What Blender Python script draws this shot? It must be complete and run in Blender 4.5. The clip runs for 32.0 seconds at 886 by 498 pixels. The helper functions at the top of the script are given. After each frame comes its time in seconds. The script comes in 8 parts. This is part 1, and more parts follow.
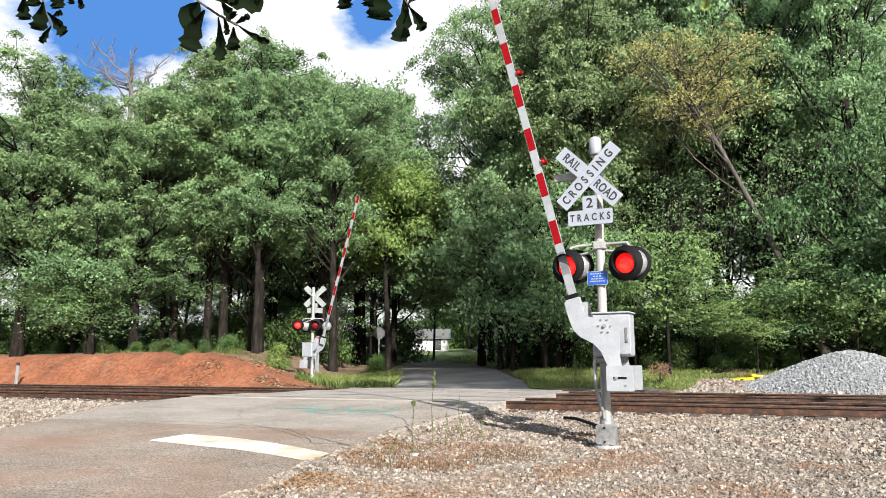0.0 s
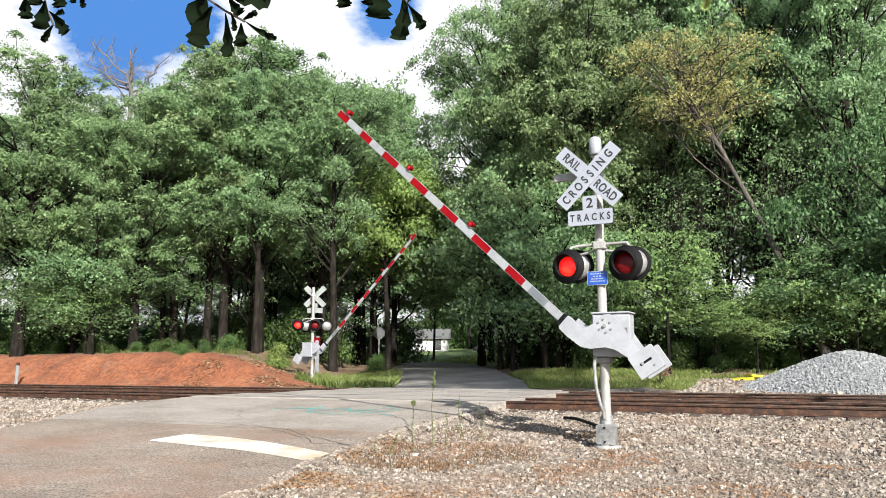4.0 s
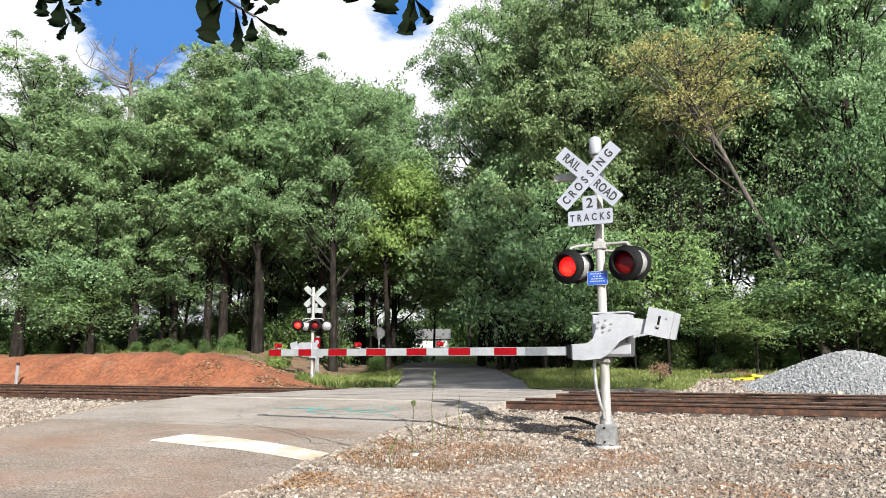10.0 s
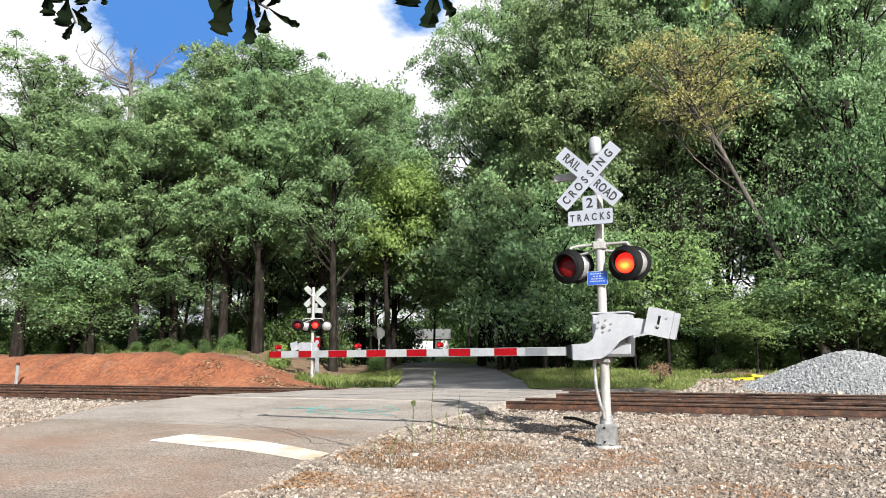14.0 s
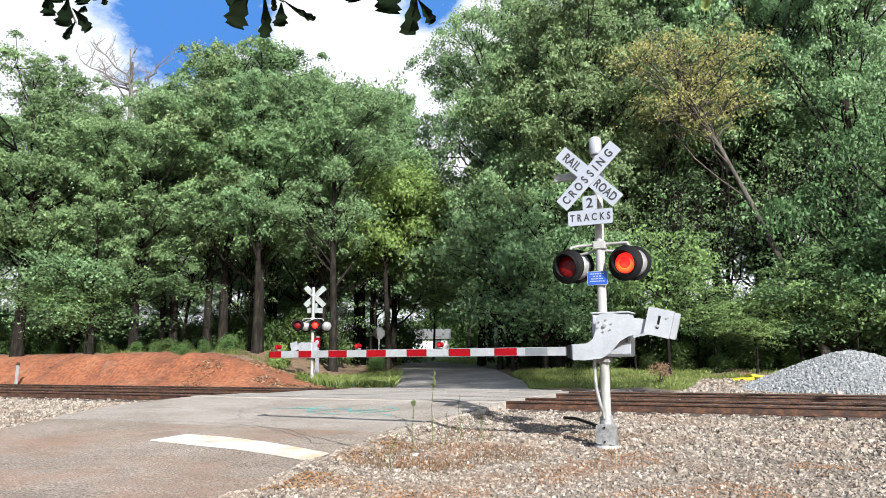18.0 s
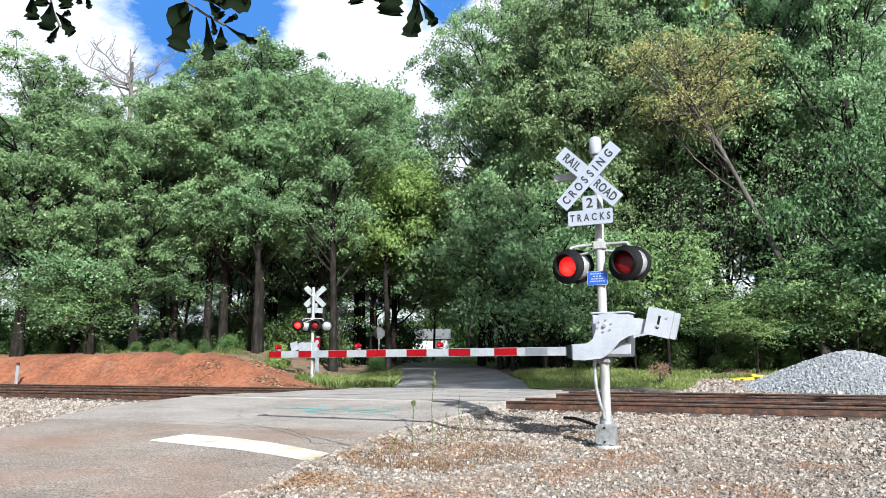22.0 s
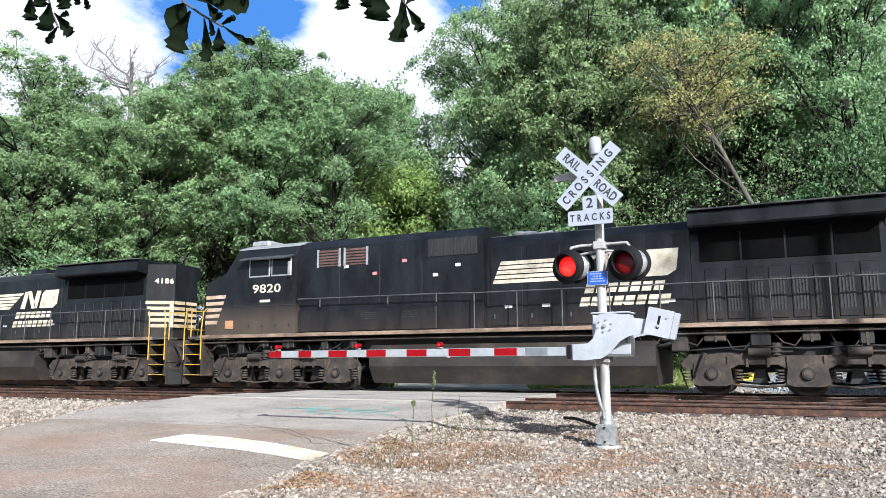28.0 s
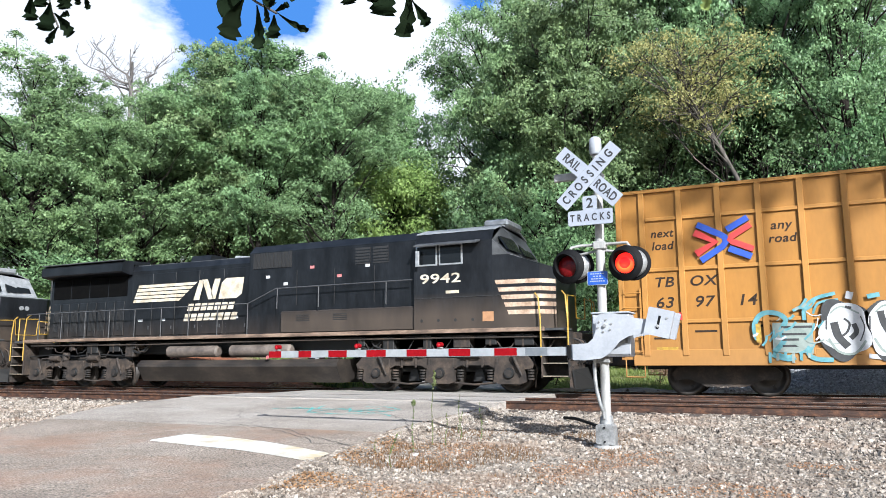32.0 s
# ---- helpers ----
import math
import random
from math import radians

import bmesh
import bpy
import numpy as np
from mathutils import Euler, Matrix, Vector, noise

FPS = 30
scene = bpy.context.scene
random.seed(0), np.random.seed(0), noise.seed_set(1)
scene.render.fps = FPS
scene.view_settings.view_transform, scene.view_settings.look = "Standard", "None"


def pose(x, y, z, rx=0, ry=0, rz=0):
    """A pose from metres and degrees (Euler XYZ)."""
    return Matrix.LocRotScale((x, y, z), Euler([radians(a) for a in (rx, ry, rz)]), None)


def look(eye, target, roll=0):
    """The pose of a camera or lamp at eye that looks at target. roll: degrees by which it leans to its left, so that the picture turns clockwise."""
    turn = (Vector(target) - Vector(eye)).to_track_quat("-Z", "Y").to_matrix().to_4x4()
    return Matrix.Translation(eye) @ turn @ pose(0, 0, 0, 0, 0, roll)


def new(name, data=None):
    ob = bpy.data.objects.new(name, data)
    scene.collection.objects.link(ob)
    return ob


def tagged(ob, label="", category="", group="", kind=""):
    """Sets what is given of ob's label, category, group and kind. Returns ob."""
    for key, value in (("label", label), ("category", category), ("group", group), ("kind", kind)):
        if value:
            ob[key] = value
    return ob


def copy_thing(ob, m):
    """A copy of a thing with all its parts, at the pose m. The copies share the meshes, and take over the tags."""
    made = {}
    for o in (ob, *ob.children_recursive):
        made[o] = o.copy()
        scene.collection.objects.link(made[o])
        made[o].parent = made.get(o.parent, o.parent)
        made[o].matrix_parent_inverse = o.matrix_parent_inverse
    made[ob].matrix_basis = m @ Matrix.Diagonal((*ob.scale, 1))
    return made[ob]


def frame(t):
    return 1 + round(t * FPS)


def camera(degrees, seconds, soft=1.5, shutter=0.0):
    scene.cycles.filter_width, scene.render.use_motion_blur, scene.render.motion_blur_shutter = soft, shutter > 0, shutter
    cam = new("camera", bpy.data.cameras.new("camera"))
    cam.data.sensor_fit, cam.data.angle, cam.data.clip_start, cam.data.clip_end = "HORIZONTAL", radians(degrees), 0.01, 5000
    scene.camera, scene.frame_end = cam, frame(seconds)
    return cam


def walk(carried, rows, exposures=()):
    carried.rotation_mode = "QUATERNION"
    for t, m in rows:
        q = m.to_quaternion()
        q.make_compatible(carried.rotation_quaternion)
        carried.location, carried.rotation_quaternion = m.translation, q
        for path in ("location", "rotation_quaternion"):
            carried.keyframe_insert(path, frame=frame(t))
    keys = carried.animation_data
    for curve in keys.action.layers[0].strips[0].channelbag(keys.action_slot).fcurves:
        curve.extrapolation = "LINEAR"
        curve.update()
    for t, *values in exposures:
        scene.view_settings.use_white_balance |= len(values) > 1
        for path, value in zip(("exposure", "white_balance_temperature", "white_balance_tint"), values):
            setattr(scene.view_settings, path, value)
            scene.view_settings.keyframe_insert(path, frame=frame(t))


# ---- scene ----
cam = camera(62.4, 32.0, soft=0.8)
VIEW = pose(0, 0, 0.842, 98.76, 0.283, 25.26)
walk(cam, [(0.0, VIEW), (32.0, VIEW)],
     exposures=[(0.0, 1.38, 6450, 9), (13.0, 1.38, 6450, 9), (18.0, 1.40, 6200, 9), (21.0, 1.43, 5880, 7), (32.0, 1.44, 5820, 8)])

# ---- light: afternoon sun from behind on the right, broken cloud ----
SUN_AZ, SUN_EL = radians(-46.0), radians(31.0)
world = bpy.data.worlds.new("sky")
scene.world = world
world.use_nodes = True
wn = world.node_tree
wn.nodes.clear()
w_out = wn.nodes.new("ShaderNodeOutputWorld")
w_bg = wn.nodes.new("ShaderNodeBackground")
w_sky = wn.nodes.new("ShaderNodeTexSky")
w_sky.sky_type, w_sky.sun_disc = "NISHITA", False
w_sky.sun_elevation, w_sky.sun_rotation = SUN_EL, radians(136.0)
w_sky.air_density, w_sky.dust_density, w_sky.ozone_density = 1.0, 1.5, 1.0
w_bg.inputs["Strength"].default_value = 0.085
wn.links.new(w_sky.outputs["Color"], w_bg.inputs["Color"])
wn.links.new(w_bg.outputs["Background"], w_out.inputs["Surface"])
sun_data = bpy.data.lights.new("sun", "SUN")
sun_data.energy, sun_data.angle, sun_data.color = 4.9, radians(0.8), (1.0, 0.96, 0.90)
sun = new("sun", sun_data)
sun.matrix_world = look((60 * math.cos(SUN_AZ), 60 * math.sin(SUN_AZ), 60 * math.tan(SUN_EL)), (0, 0, 0))

# ---- mesh helpers ----


class Geo:
    """Collects plain shapes into one mesh."""

    def __init__(self):
        self.v, self.f, self.s = [], [], []

    def add(self, verts, faces, smooth=False, m=None):
        k = len(self.v)
        if m is not None:
            verts = [m @ Vector(p) for p in verts]
        self.v += [tuple(p) for p in verts]
        self.f += [tuple(i + k for i in f) for f in faces]
        self.s += [smooth] * len(faces)
        return self

    def box(self, x0, x1, y0, y1, z0, z1, b=0.0, m=None):
        if b <= 0:
            vs = [(x, y, z) for x in (x0, x1) for y in (y0, y1) for z in (z0, z1)]
            fs = [(0, 1, 3, 2), (4, 6, 7, 5), (0, 4, 5, 1), (2, 3, 7, 6), (0, 2, 6, 4), (1, 5, 7, 3)]
            return self.add(vs, fs, m=m)
        b = min(b, (x1 - x0) / 2.01, (y1 - y0) / 2.01, (z1 - z0) / 2.01)
        idx, vs = {}, []
        for i, x in enumerate((x0, x1)):
            for j, y in enumerate((y0, y1)):
                for k, z in enumerate((z0, z1)):
                    sx, sy, sz = (b, -b)[i], (b, -b)[j], (b, -b)[k]
                    for a, p in enumerate(((x, y + sy, z + sz), (x + sx, y, z + sz), (x + sx, y + sy, z))):
                        idx[i, j, k, a] = len(vs)
                        vs.append(p)
        fs = []
        for i in (0, 1):
            q = [idx[i, j, k, 0] for j, k in ((0, 0), (0, 1), (1, 1), (1, 0))]
            fs.append(q if i == 0 else q[::-1])
            q = [idx[j, i, k, 1] for j, k in ((0, 0), (1, 0), (1, 1), (0, 1))]
            fs.append(q if i == 0 else q[::-1])
            q = [idx[j, k, i, 2] for j, k in ((0, 0), (0, 1), (1, 1), (1, 0))]
            fs.append(q if i == 0 else q[::-1])
        for j in (0, 1):
            for k in (0, 1):
                fs.append((idx[0, j, k, 1], idx[1, j, k, 1], idx[1, j, k, 2], idx[0, j, k, 2]))
                fs.append((idx[j, 0, k, 0], idx[j, 1, k, 0], idx[j, 1, k, 2], idx[j, 0, k, 2]))
                fs.append((idx[j, k, 0, 0], idx[j, k, 1, 0], idx[j, k, 1, 1], idx[j, k, 0, 1]))
        for i in (0, 1):
            for j in (0, 1):
                for k in (0, 1):
                    fs.append((idx[i, j, k, 0], idx[i, j, k, 1], idx[i, j, k, 2]))
        return self.add(vs, fs, m=m)

    def cyl(self, p0, p1, r0, r1=None, n=12, caps=True, m=None):
        r1 = r0 if r1 is None else r1
        p0, p1 = Vector(p0), Vector(p1)
        d = (p1 - p0).normalized()
        a = d.orthogonal().normalized()
        c = d.cross(a)
        ring = [a * math.cos(2 * math.pi * i / n) + c * math.sin(2 * math.pi * i / n) for i in range(n)]
        vs = [p0 + r * r0 for r in ring] + [p1 + r * r1 for r in ring]
        self.add(vs, [(i, (i + 1) % n, n + (i + 1) % n, n + i) for i in range(n)], True, m)
        if caps:
            self.add(vs, [tuple(range(n))[::-1], tuple(range(n, 2 * n))], False, m)
        return self

    def tube(self, pts, r, n=8, m=None):
        """A round bar along points; r is one radius or one for each point."""
        pts = [Vector(p) for p in pts]
        rs = r if isinstance(r, (list, tuple)) else [r] * len(pts)
        vs, a = [], None
        for i, p in enumerate(pts):
            d = (pts[min(i + 1, len(pts) - 1)] - pts[max(i - 1, 0)]).normalized()
            a = d.orthogonal().normalized() if a is None else (a - d * a.dot(d)).normalized()
            c = d.cross(a)
            vs += [p + (a * math.cos(2 * math.pi * k / n) + c * math.sin(2 * math.pi * k / n)) * rs[i] for k in range(n)]
        fs = [(i * n + k, i * n + (k + 1) % n, (i + 1) * n + (k + 1) % n, (i + 1) * n + k)
              for i in range(len(pts) - 1) for k in range(n)]
        self.add(vs, fs, True, m)
        return self.add(vs, [tuple(range(n))[::-1], tuple(range(len(vs) - n, len(vs)))], False, m)

    def prism(self, poly, axis, a, b, m=None):
        """A polygon, in the two other axes in their order, pushed from a to b along axis."""
        def put(p, t):
            q = list(p)
            q.insert("xyz".index(axis), t)
            return q
        n = len(poly)
        vs = [put(p, a) for p in poly] + [put(p, b) for p in poly]
        fs = [(i, (i + 1) % n, n + (i + 1) % n, n + i) for i in range(n)] + [tuple(range(n))[::-1], tuple(range(n, 2 * n))]
        return self.add(vs, fs, m=m)

    def lathe(self, prof, n=20, m=None):
        """Profile of (radius, z), turned about z."""
        vs = [(r * math.cos(2 * math.pi * k / n), r * math.sin(2 * math.pi * k / n), z) for r, z in prof for k in range(n)]
        fs = [(i * n + k, i * n + (k + 1) % n, (i + 1) * n + (k + 1) % n, (i + 1) * n + k)
              for i in range(len(prof) - 1) for k in range(n)]
        return self.add(vs, fs, True, m)

    def mesh(self, name, material, recalc=True):
        me = bpy.data.meshes.new(name)
        me.from_pydata(self.v, [], self.f)
        me.polygons.foreach_set("use_smooth", self.s)
        if recalc and len(self.f) < 6000:
            bm = bmesh.new()
            bm.from_mesh(me)
            bmesh.ops.recalc_face_normals(bm, faces=bm.faces)
            bm.to_mesh(me)
            bm.free()
        me.materials.append(material)
        return me


def part(name, geo, material, parent=None, label="", m=None):
    data = geo if isinstance(geo, bpy.types.Mesh) else geo.mesh(name, material)
    ob = new(name, data)
    if parent is not None:
        ob.parent = parent
    if m is not None:
        ob.matrix_basis = m
    if label:
        ob["label"] = label
    return ob


def thing(name, label, category, group="", m=None):
    ob = new(name)
    ob.empty_display_size = 0.2
    if m is not None:
        ob.matrix_basis = m
    return tagged(ob, label, category, group)


def arrays(name, verts, quads, material, smooth=False):
    """A mesh from numpy arrays of corners and four-cornered faces."""
    me = bpy.data.meshes.new(name)
    me.vertices.add(len(verts))
    me.vertices.foreach_set("co", np.asarray(verts, np.float32).ravel())
    k = quads.shape[1]
    me.loops.add(quads.size)
    me.loops.foreach_set("vertex_index", quads.astype(np.int32).ravel())
    me.polygons.add(len(quads))
    me.polygons.foreach_set("loop_start", np.arange(0, quads.size, k, dtype=np.int32))
    me.polygons.foreach_set("use_smooth", np.full(len(quads), smooth))
    me.update(calc_edges=True)
    me.materials.append(material)
    return me


# ---- materials ----


def surface(name, colors, scale=4.0, rough=0.7, metal=0.0, bump=0.0, bump_scale=None, fine=None, jitter=0.0,
            island=0.0, spec=0.5, stretch=(1, 1, 1), detail=6.0, contrast=(0.35, 0.65), world_space=False):
    """A surface whose colour runs through the ramp by noise at two scales."""
    mt = bpy.data.materials.new(name)
    mt.use_nodes = True
    nt = mt.node_tree
    b = nt.nodes["Principled BSDF"]
    b.inputs["Roughness"].default_value, b.inputs["Metallic"].default_value = rough, metal
    b.inputs["Specular IOR Level"].default_value = spec
    tc = nt.nodes.new("ShaderNodeTexCoord")
    mp = nt.nodes.new("ShaderNodeMapping")
    mp.inputs["Scale"].default_value = stretch
    if world_space:
        geo = nt.nodes.new("ShaderNodeNewGeometry")
        nt.links.new(geo.outputs["Position"], mp.inputs["Vector"])
    else:
        nt.links.new(tc.outputs["Object"], mp.inputs["Vector"])
    n1 = nt.nodes.new("ShaderNodeTexNoise")
    n1.inputs["Scale"].default_value, n1.inputs["Detail"].default_value = scale, detail
    n1.inputs["Roughness"].default_value = 0.65
    nt.links.new(mp.outputs["Vector"], n1.inputs["Vector"])
    ramp = nt.nodes.new("ShaderNodeValToRGB")
    el = ramp.color_ramp.elements
    el[0].position, el[1].position = contrast
    el[0].color, el[1].color = (*colors[0], 1), (*colors[-1], 1)
    for i, c in enumerate(colors[1:-1]):
        e = el.new(contrast[0] + (contrast[1] - contrast[0]) * (i + 1) / (len(colors) - 1))
        e.color = (*c, 1)
    nt.links.new(n1.outputs["Fac"], ramp.inputs["Fac"])
    col = ramp.outputs["Color"]
    if jitter or island:
        hsv = nt.nodes.new("ShaderNodeHueSaturation")
        mr = nt.nodes.new("ShaderNodeMapRange")
        k = max(jitter, island)
        mr.inputs["To Min"].default_value, mr.inputs["To Max"].default_value = 1 - k, 1 + k
        src = nt.nodes.new("ShaderNodeNewGeometry").outputs["Random Per Island"] if island else nt.nodes.new("ShaderNodeObjectInfo").outputs["Random"]
        nt.links.new(src, mr.inputs["Value"])
        nt.links.new(mr.outputs["Result"], hsv.inputs["Value"])
        nt.links.new(col, hsv.inputs["Color"])
        col = hsv.outputs["Color"]
    if fine:
        n2 = nt.nodes.new("ShaderNodeTexNoise")
        n2.inputs["Scale"].default_value, n2.inputs["Detail"].default_value = fine[0], 4.0
        nt.links.new(mp.outputs["Vector"], n2.inputs["Vector"])
        mr2 = nt.nodes.new("ShaderNodeMapRange")
        mr2.inputs["From Min"].default_value, mr2.inputs["From Max"].default_value = 0.3, 0.7
        mr2.inputs["To Min"].default_value, mr2.inputs["To Max"].default_value = 1 - fine[1], 1 + fine[1]
        nt.links.new(n2.outputs["Fac"], mr2.inputs["Value"])
        mul = nt.nodes.new("ShaderNodeMix")
        mul.data_type, mul.blend_type = "RGBA", "MULTIPLY"
        mul.inputs["Factor"].default_value = 1.0
        nt.links.new(col, mul.inputs["A"])
        nt.links.new(mr2.outputs["Result"], mul.inputs["B"])
        col = mul.outputs["Result"]
    nt.links.new(col, b.inputs["Base Color"])
    if bump:
        n3 = nt.nodes.new("ShaderNodeTexNoise")
        n3.inputs["Scale"].default_value, n3.inputs["Detail"].default_value = bump_scale or scale * 6, 5.0
        nt.links.new(mp.outputs["Vector"], n3.inputs["Vector"])
        bp = nt.nodes.new("ShaderNodeBump")
        bp.inputs["Strength"].default_value, bp.inputs["Distance"].default_value = bump, 0.02
        nt.links.new(n3.outputs["Fac"], bp.inputs["Height"])
        nt.links.new(bp.outputs["Normal"], b.inputs["Normal"])
    return mt


def stain(mt, color, scale, lo, hi, amount=0.8, seed=0.0, stretch=(1, 1, 1)):
    """Lays patches of another colour over a surface, by noise in the world."""
    nt = mt.node_tree
    b = nt.nodes["Principled BSDF"]
    old = b.inputs["Base Color"].links[0].from_socket
    geo = nt.nodes.new("ShaderNodeNewGeometry")
    mp = nt.nodes.new("ShaderNodeMapping")
    mp.inputs["Location"].default_value, mp.inputs["Scale"].default_value = (seed, seed * 1.7, 0), stretch
    nz = nt.nodes.new("ShaderNodeTexNoise")
    nz.inputs["Scale"].default_value, nz.inputs["Detail"].default_value, nz.inputs["Roughness"].default_value = scale, 8.0, 0.68
    mr = nt.nodes.new("ShaderNodeMapRange")
    mr.inputs["From Min"].default_value, mr.inputs["From Max"].default_value = lo, hi
    mr.inputs["To Max"].default_value = amount
    mix = nt.nodes.new("ShaderNodeMix")
    mix.data_type = "RGBA"
    mix.inputs["B"].default_value = (*color, 1)
    nt.links.new(geo.outputs["Position"], mp.inputs["Vector"])
    nt.links.new(mp.outputs["Vector"], nz.inputs["Vector"])
    nt.links.new(nz.outputs["Fac"], mr.inputs["Value"])
    nt.links.new(mr.outputs["Result"], mix.inputs["Factor"])
    nt.links.new(old, mix.inputs["A"])
    nt.links.new(mix.outputs["Result"], b.inputs["Base Color"])


def leaf_material(name, dark, light, spread=0.35, warm=0.0):
    """Foliage: matt leaves that let some light through, each leaf and each tree a little different."""
    mt = bpy.data.materials.new(name)
    mt.use_nodes = True
    nt = mt.node_tree
    nt.nodes.clear()
    out = nt.nodes.new("ShaderNodeOutputMaterial")
    geo = nt.nodes.new("ShaderNodeNewGeometry")
    info = nt.nodes.new("ShaderNodeObjectInfo")
    tc = nt.nodes.new("ShaderNodeTexCoord")
    nz = nt.nodes.new("ShaderNodeTexNoise")
    nz.inputs["Scale"].default_value, nz.inputs["Detail"].default_value = 0.5, 3.0
    nt.links.new(tc.outputs["Object"], nz.inputs["Vector"])
    add = nt.nodes.new("ShaderNodeMath")
    add.operation = "MULTIPLY_ADD"
    add.inputs[1].default_value = 0.5
    nt.links.new(geo.outputs["Random Per Island"], add.inputs[0])
    mr = nt.nodes.new("ShaderNodeMapRange")
    mr.inputs["From Min"].default_value, mr.inputs["From Max"].default_value = 0.3, 0.7
    mr.inputs["To Min"].default_value, mr.inputs["To Max"].default_value = 0.0, 0.55
    nt.links.new(nz.outputs["Fac"], mr.inputs["Value"])
    nt.links.new(mr.outputs["Result"], add.inputs[2])
    ramp = nt.nodes.new("ShaderNodeValToRGB")
    ramp.color_ramp.elements[0].color, ramp.color_ramp.elements[1].color = (*dark, 1), (*light, 1)
    nt.links.new(add.outputs["Value"], ramp.inputs["Fac"])
    hsv = nt.nodes.new("ShaderNodeHueSaturation")
    mh = nt.nodes.new("ShaderNodeMapRange")
    mh.inputs["To Min"].default_value, mh.inputs["To Max"].default_value = 0.485 - warm, 0.515
    nt.links.new(info.outputs["Random"], mh.inputs["Value"])
    nt.links.new(mh.outputs["Result"], hsv.inputs["Hue"])
    mv = nt.nodes.new("ShaderNodeMapRange")
    mv.inputs["To Min"].default_value, mv.inputs["To Max"].default_value = 1 - spread, 1 + spread * 0.6
    nt.links.new(info.outputs["Random"], mv.inputs["Value"])
    nt.links.new(mv.outputs["Result"], hsv.inputs["Value"])
    nt.links.new(ramp.outputs["Color"], hsv.inputs["Color"])
    pb = nt.nodes.new("ShaderNodeBsdfPrincipled")
    pb.inputs["Roughness"].default_value = 0.5
    pb.inputs["Specular IOR Level"].default_value = 0.3
    tr = nt.nodes.new("ShaderNodeBsdfTranslucent")
    mx = nt.nodes.new("ShaderNodeMixShader")
    mx.inputs["Fac"].default_value = 0.4
    nt.links.new(hsv.outputs["Color"], pb.inputs["Base Color"])
    nt.links.new(hsv.outputs["Color"], tr.inputs["Color"])
    nt.links.new(pb.outputs["BSDF"], mx.inputs[1])
    nt.links.new(tr.outputs["BSDF"], mx.inputs[2])
    nt.links.new(mx.outputs["Shader"], out.inputs["Surface"])
    return mt


def glow(name, color, strength):
    mt = bpy.data.materials.new(name)
    mt.use_nodes = True
    b = mt.node_tree.nodes["Principled BSDF"]
    b.inputs["Base Color"].default_value = (*color, 1)
    b.inputs["Emission Color"].default_value = (*color, 1)
    b.inputs["Emission Strength"].default_value = strength
    b.inputs["Roughness"].default_value = 0.25
    return mt


def glass(name, color=(0.02, 0.025, 0.03), rough=0.05):
    mt = bpy.data.materials.new(name)
    mt.use_nodes = True
    b = mt.node_tree.nodes["Principled BSDF"]
    b.inputs["Base Color"].default_value = (*color, 1)
    b.inputs["Roughness"].default_value = rough
    return mt


GRAVEL = surface("gravel_bed", [(0.085, 0.064, 0.047), (0.15, 0.120, 0.092), (0.205, 0.175, 0.143)], 1.2, 0.95, bump=1.0, bump_scale=22, fine=(26, 0.7), world_space=True)
DIRT = surface("dirt_and_litter", [(0.08, 0.05, 0.03), (0.15, 0.09, 0.05), (0.12, 0.095, 0.05)], 0.7, 0.95, bump=0.8, bump_scale=9, fine=(12, 0.5), world_space=True)
CLAY = surface("red_clay", [(0.095, 0.031, 0.012), (0.155, 0.050, 0.019), (0.185, 0.070, 0.030)], 0.6, 0.95, bump=1.0, bump_scale=9, fine=(7, 0.45), world_space=True)
stain(CLAY, (0.07, 0.035, 0.02), 0.9, 0.57, 0.68, 0.7, 3.0, (1, 1, 2.0))
stain(CLAY, (0.20, 0.12, 0.075), 0.8, 0.56, 0.7, 0.6, 8.0)
STONE = surface("ballast_stone", [(0.075, 0.058, 0.045), (0.172, 0.143, 0.115), (0.295, 0.262, 0.225)], 9.0, 0.85, island=0.45, bump=0.3, bump_scale=60)
PILE_STONE = surface("new_ballast_stone", [(0.13, 0.134, 0.138), (0.205, 0.21, 0.213), (0.30, 0.305, 0.31)], 9.0, 0.85, island=0.22, bump=0.3, bump_scale=60)
ASPHALT = surface("worn_asphalt", [(0.155, 0.120, 0.092), (0.197, 0.160, 0.127), (0.232, 0.195, 0.160)], 0.55, 0.9, bump=0.8, bump_scale=45, fine=(40, 0.8), world_space=True)
stain(ASPHALT, (0.085, 0.068, 0.054), 1.6, 0.52, 0.72, 0.5, 2.0, (0.6, 1.5, 1))
stain(ASPHALT, (0.20, 0.105, 0.062), 0.35, 0.49, 0.64, 0.6, 11.0)
stain(ASPHALT, (0.30, 0.27, 0.235), 7.0, 0.60, 0.72, 0.5, 5.0)
stain(GRAVEL, (0.15, 0.075, 0.036), 0.55, 0.50, 0.64, 0.7, 4.0)
stain(GRAVEL, (0.20, 0.18, 0.155), 14.0, 0.52, 0.62, 0.7, 2.0)
stain(GRAVEL, (0.04, 0.032, 0.025), 20.0, 0.55, 0.66, 0.7, 7.0)
stain(STONE, (0.17, 0.105, 0.066), 0.55, 0.50, 0.64, 0.4, 4.0)
stain(DIRT, (0.075, 0.045, 0.026), 1.4, 0.46, 0.6, 0.8, 1.0)
APRON = surface("pale_asphalt", [(0.175, 0.148, 0.122), (0.225, 0.195, 0.165), (0.265, 0.235, 0.205)], 0.55, 0.9, bump=0.8, bump_scale=45, fine=(40, 0.6), world_space=True)
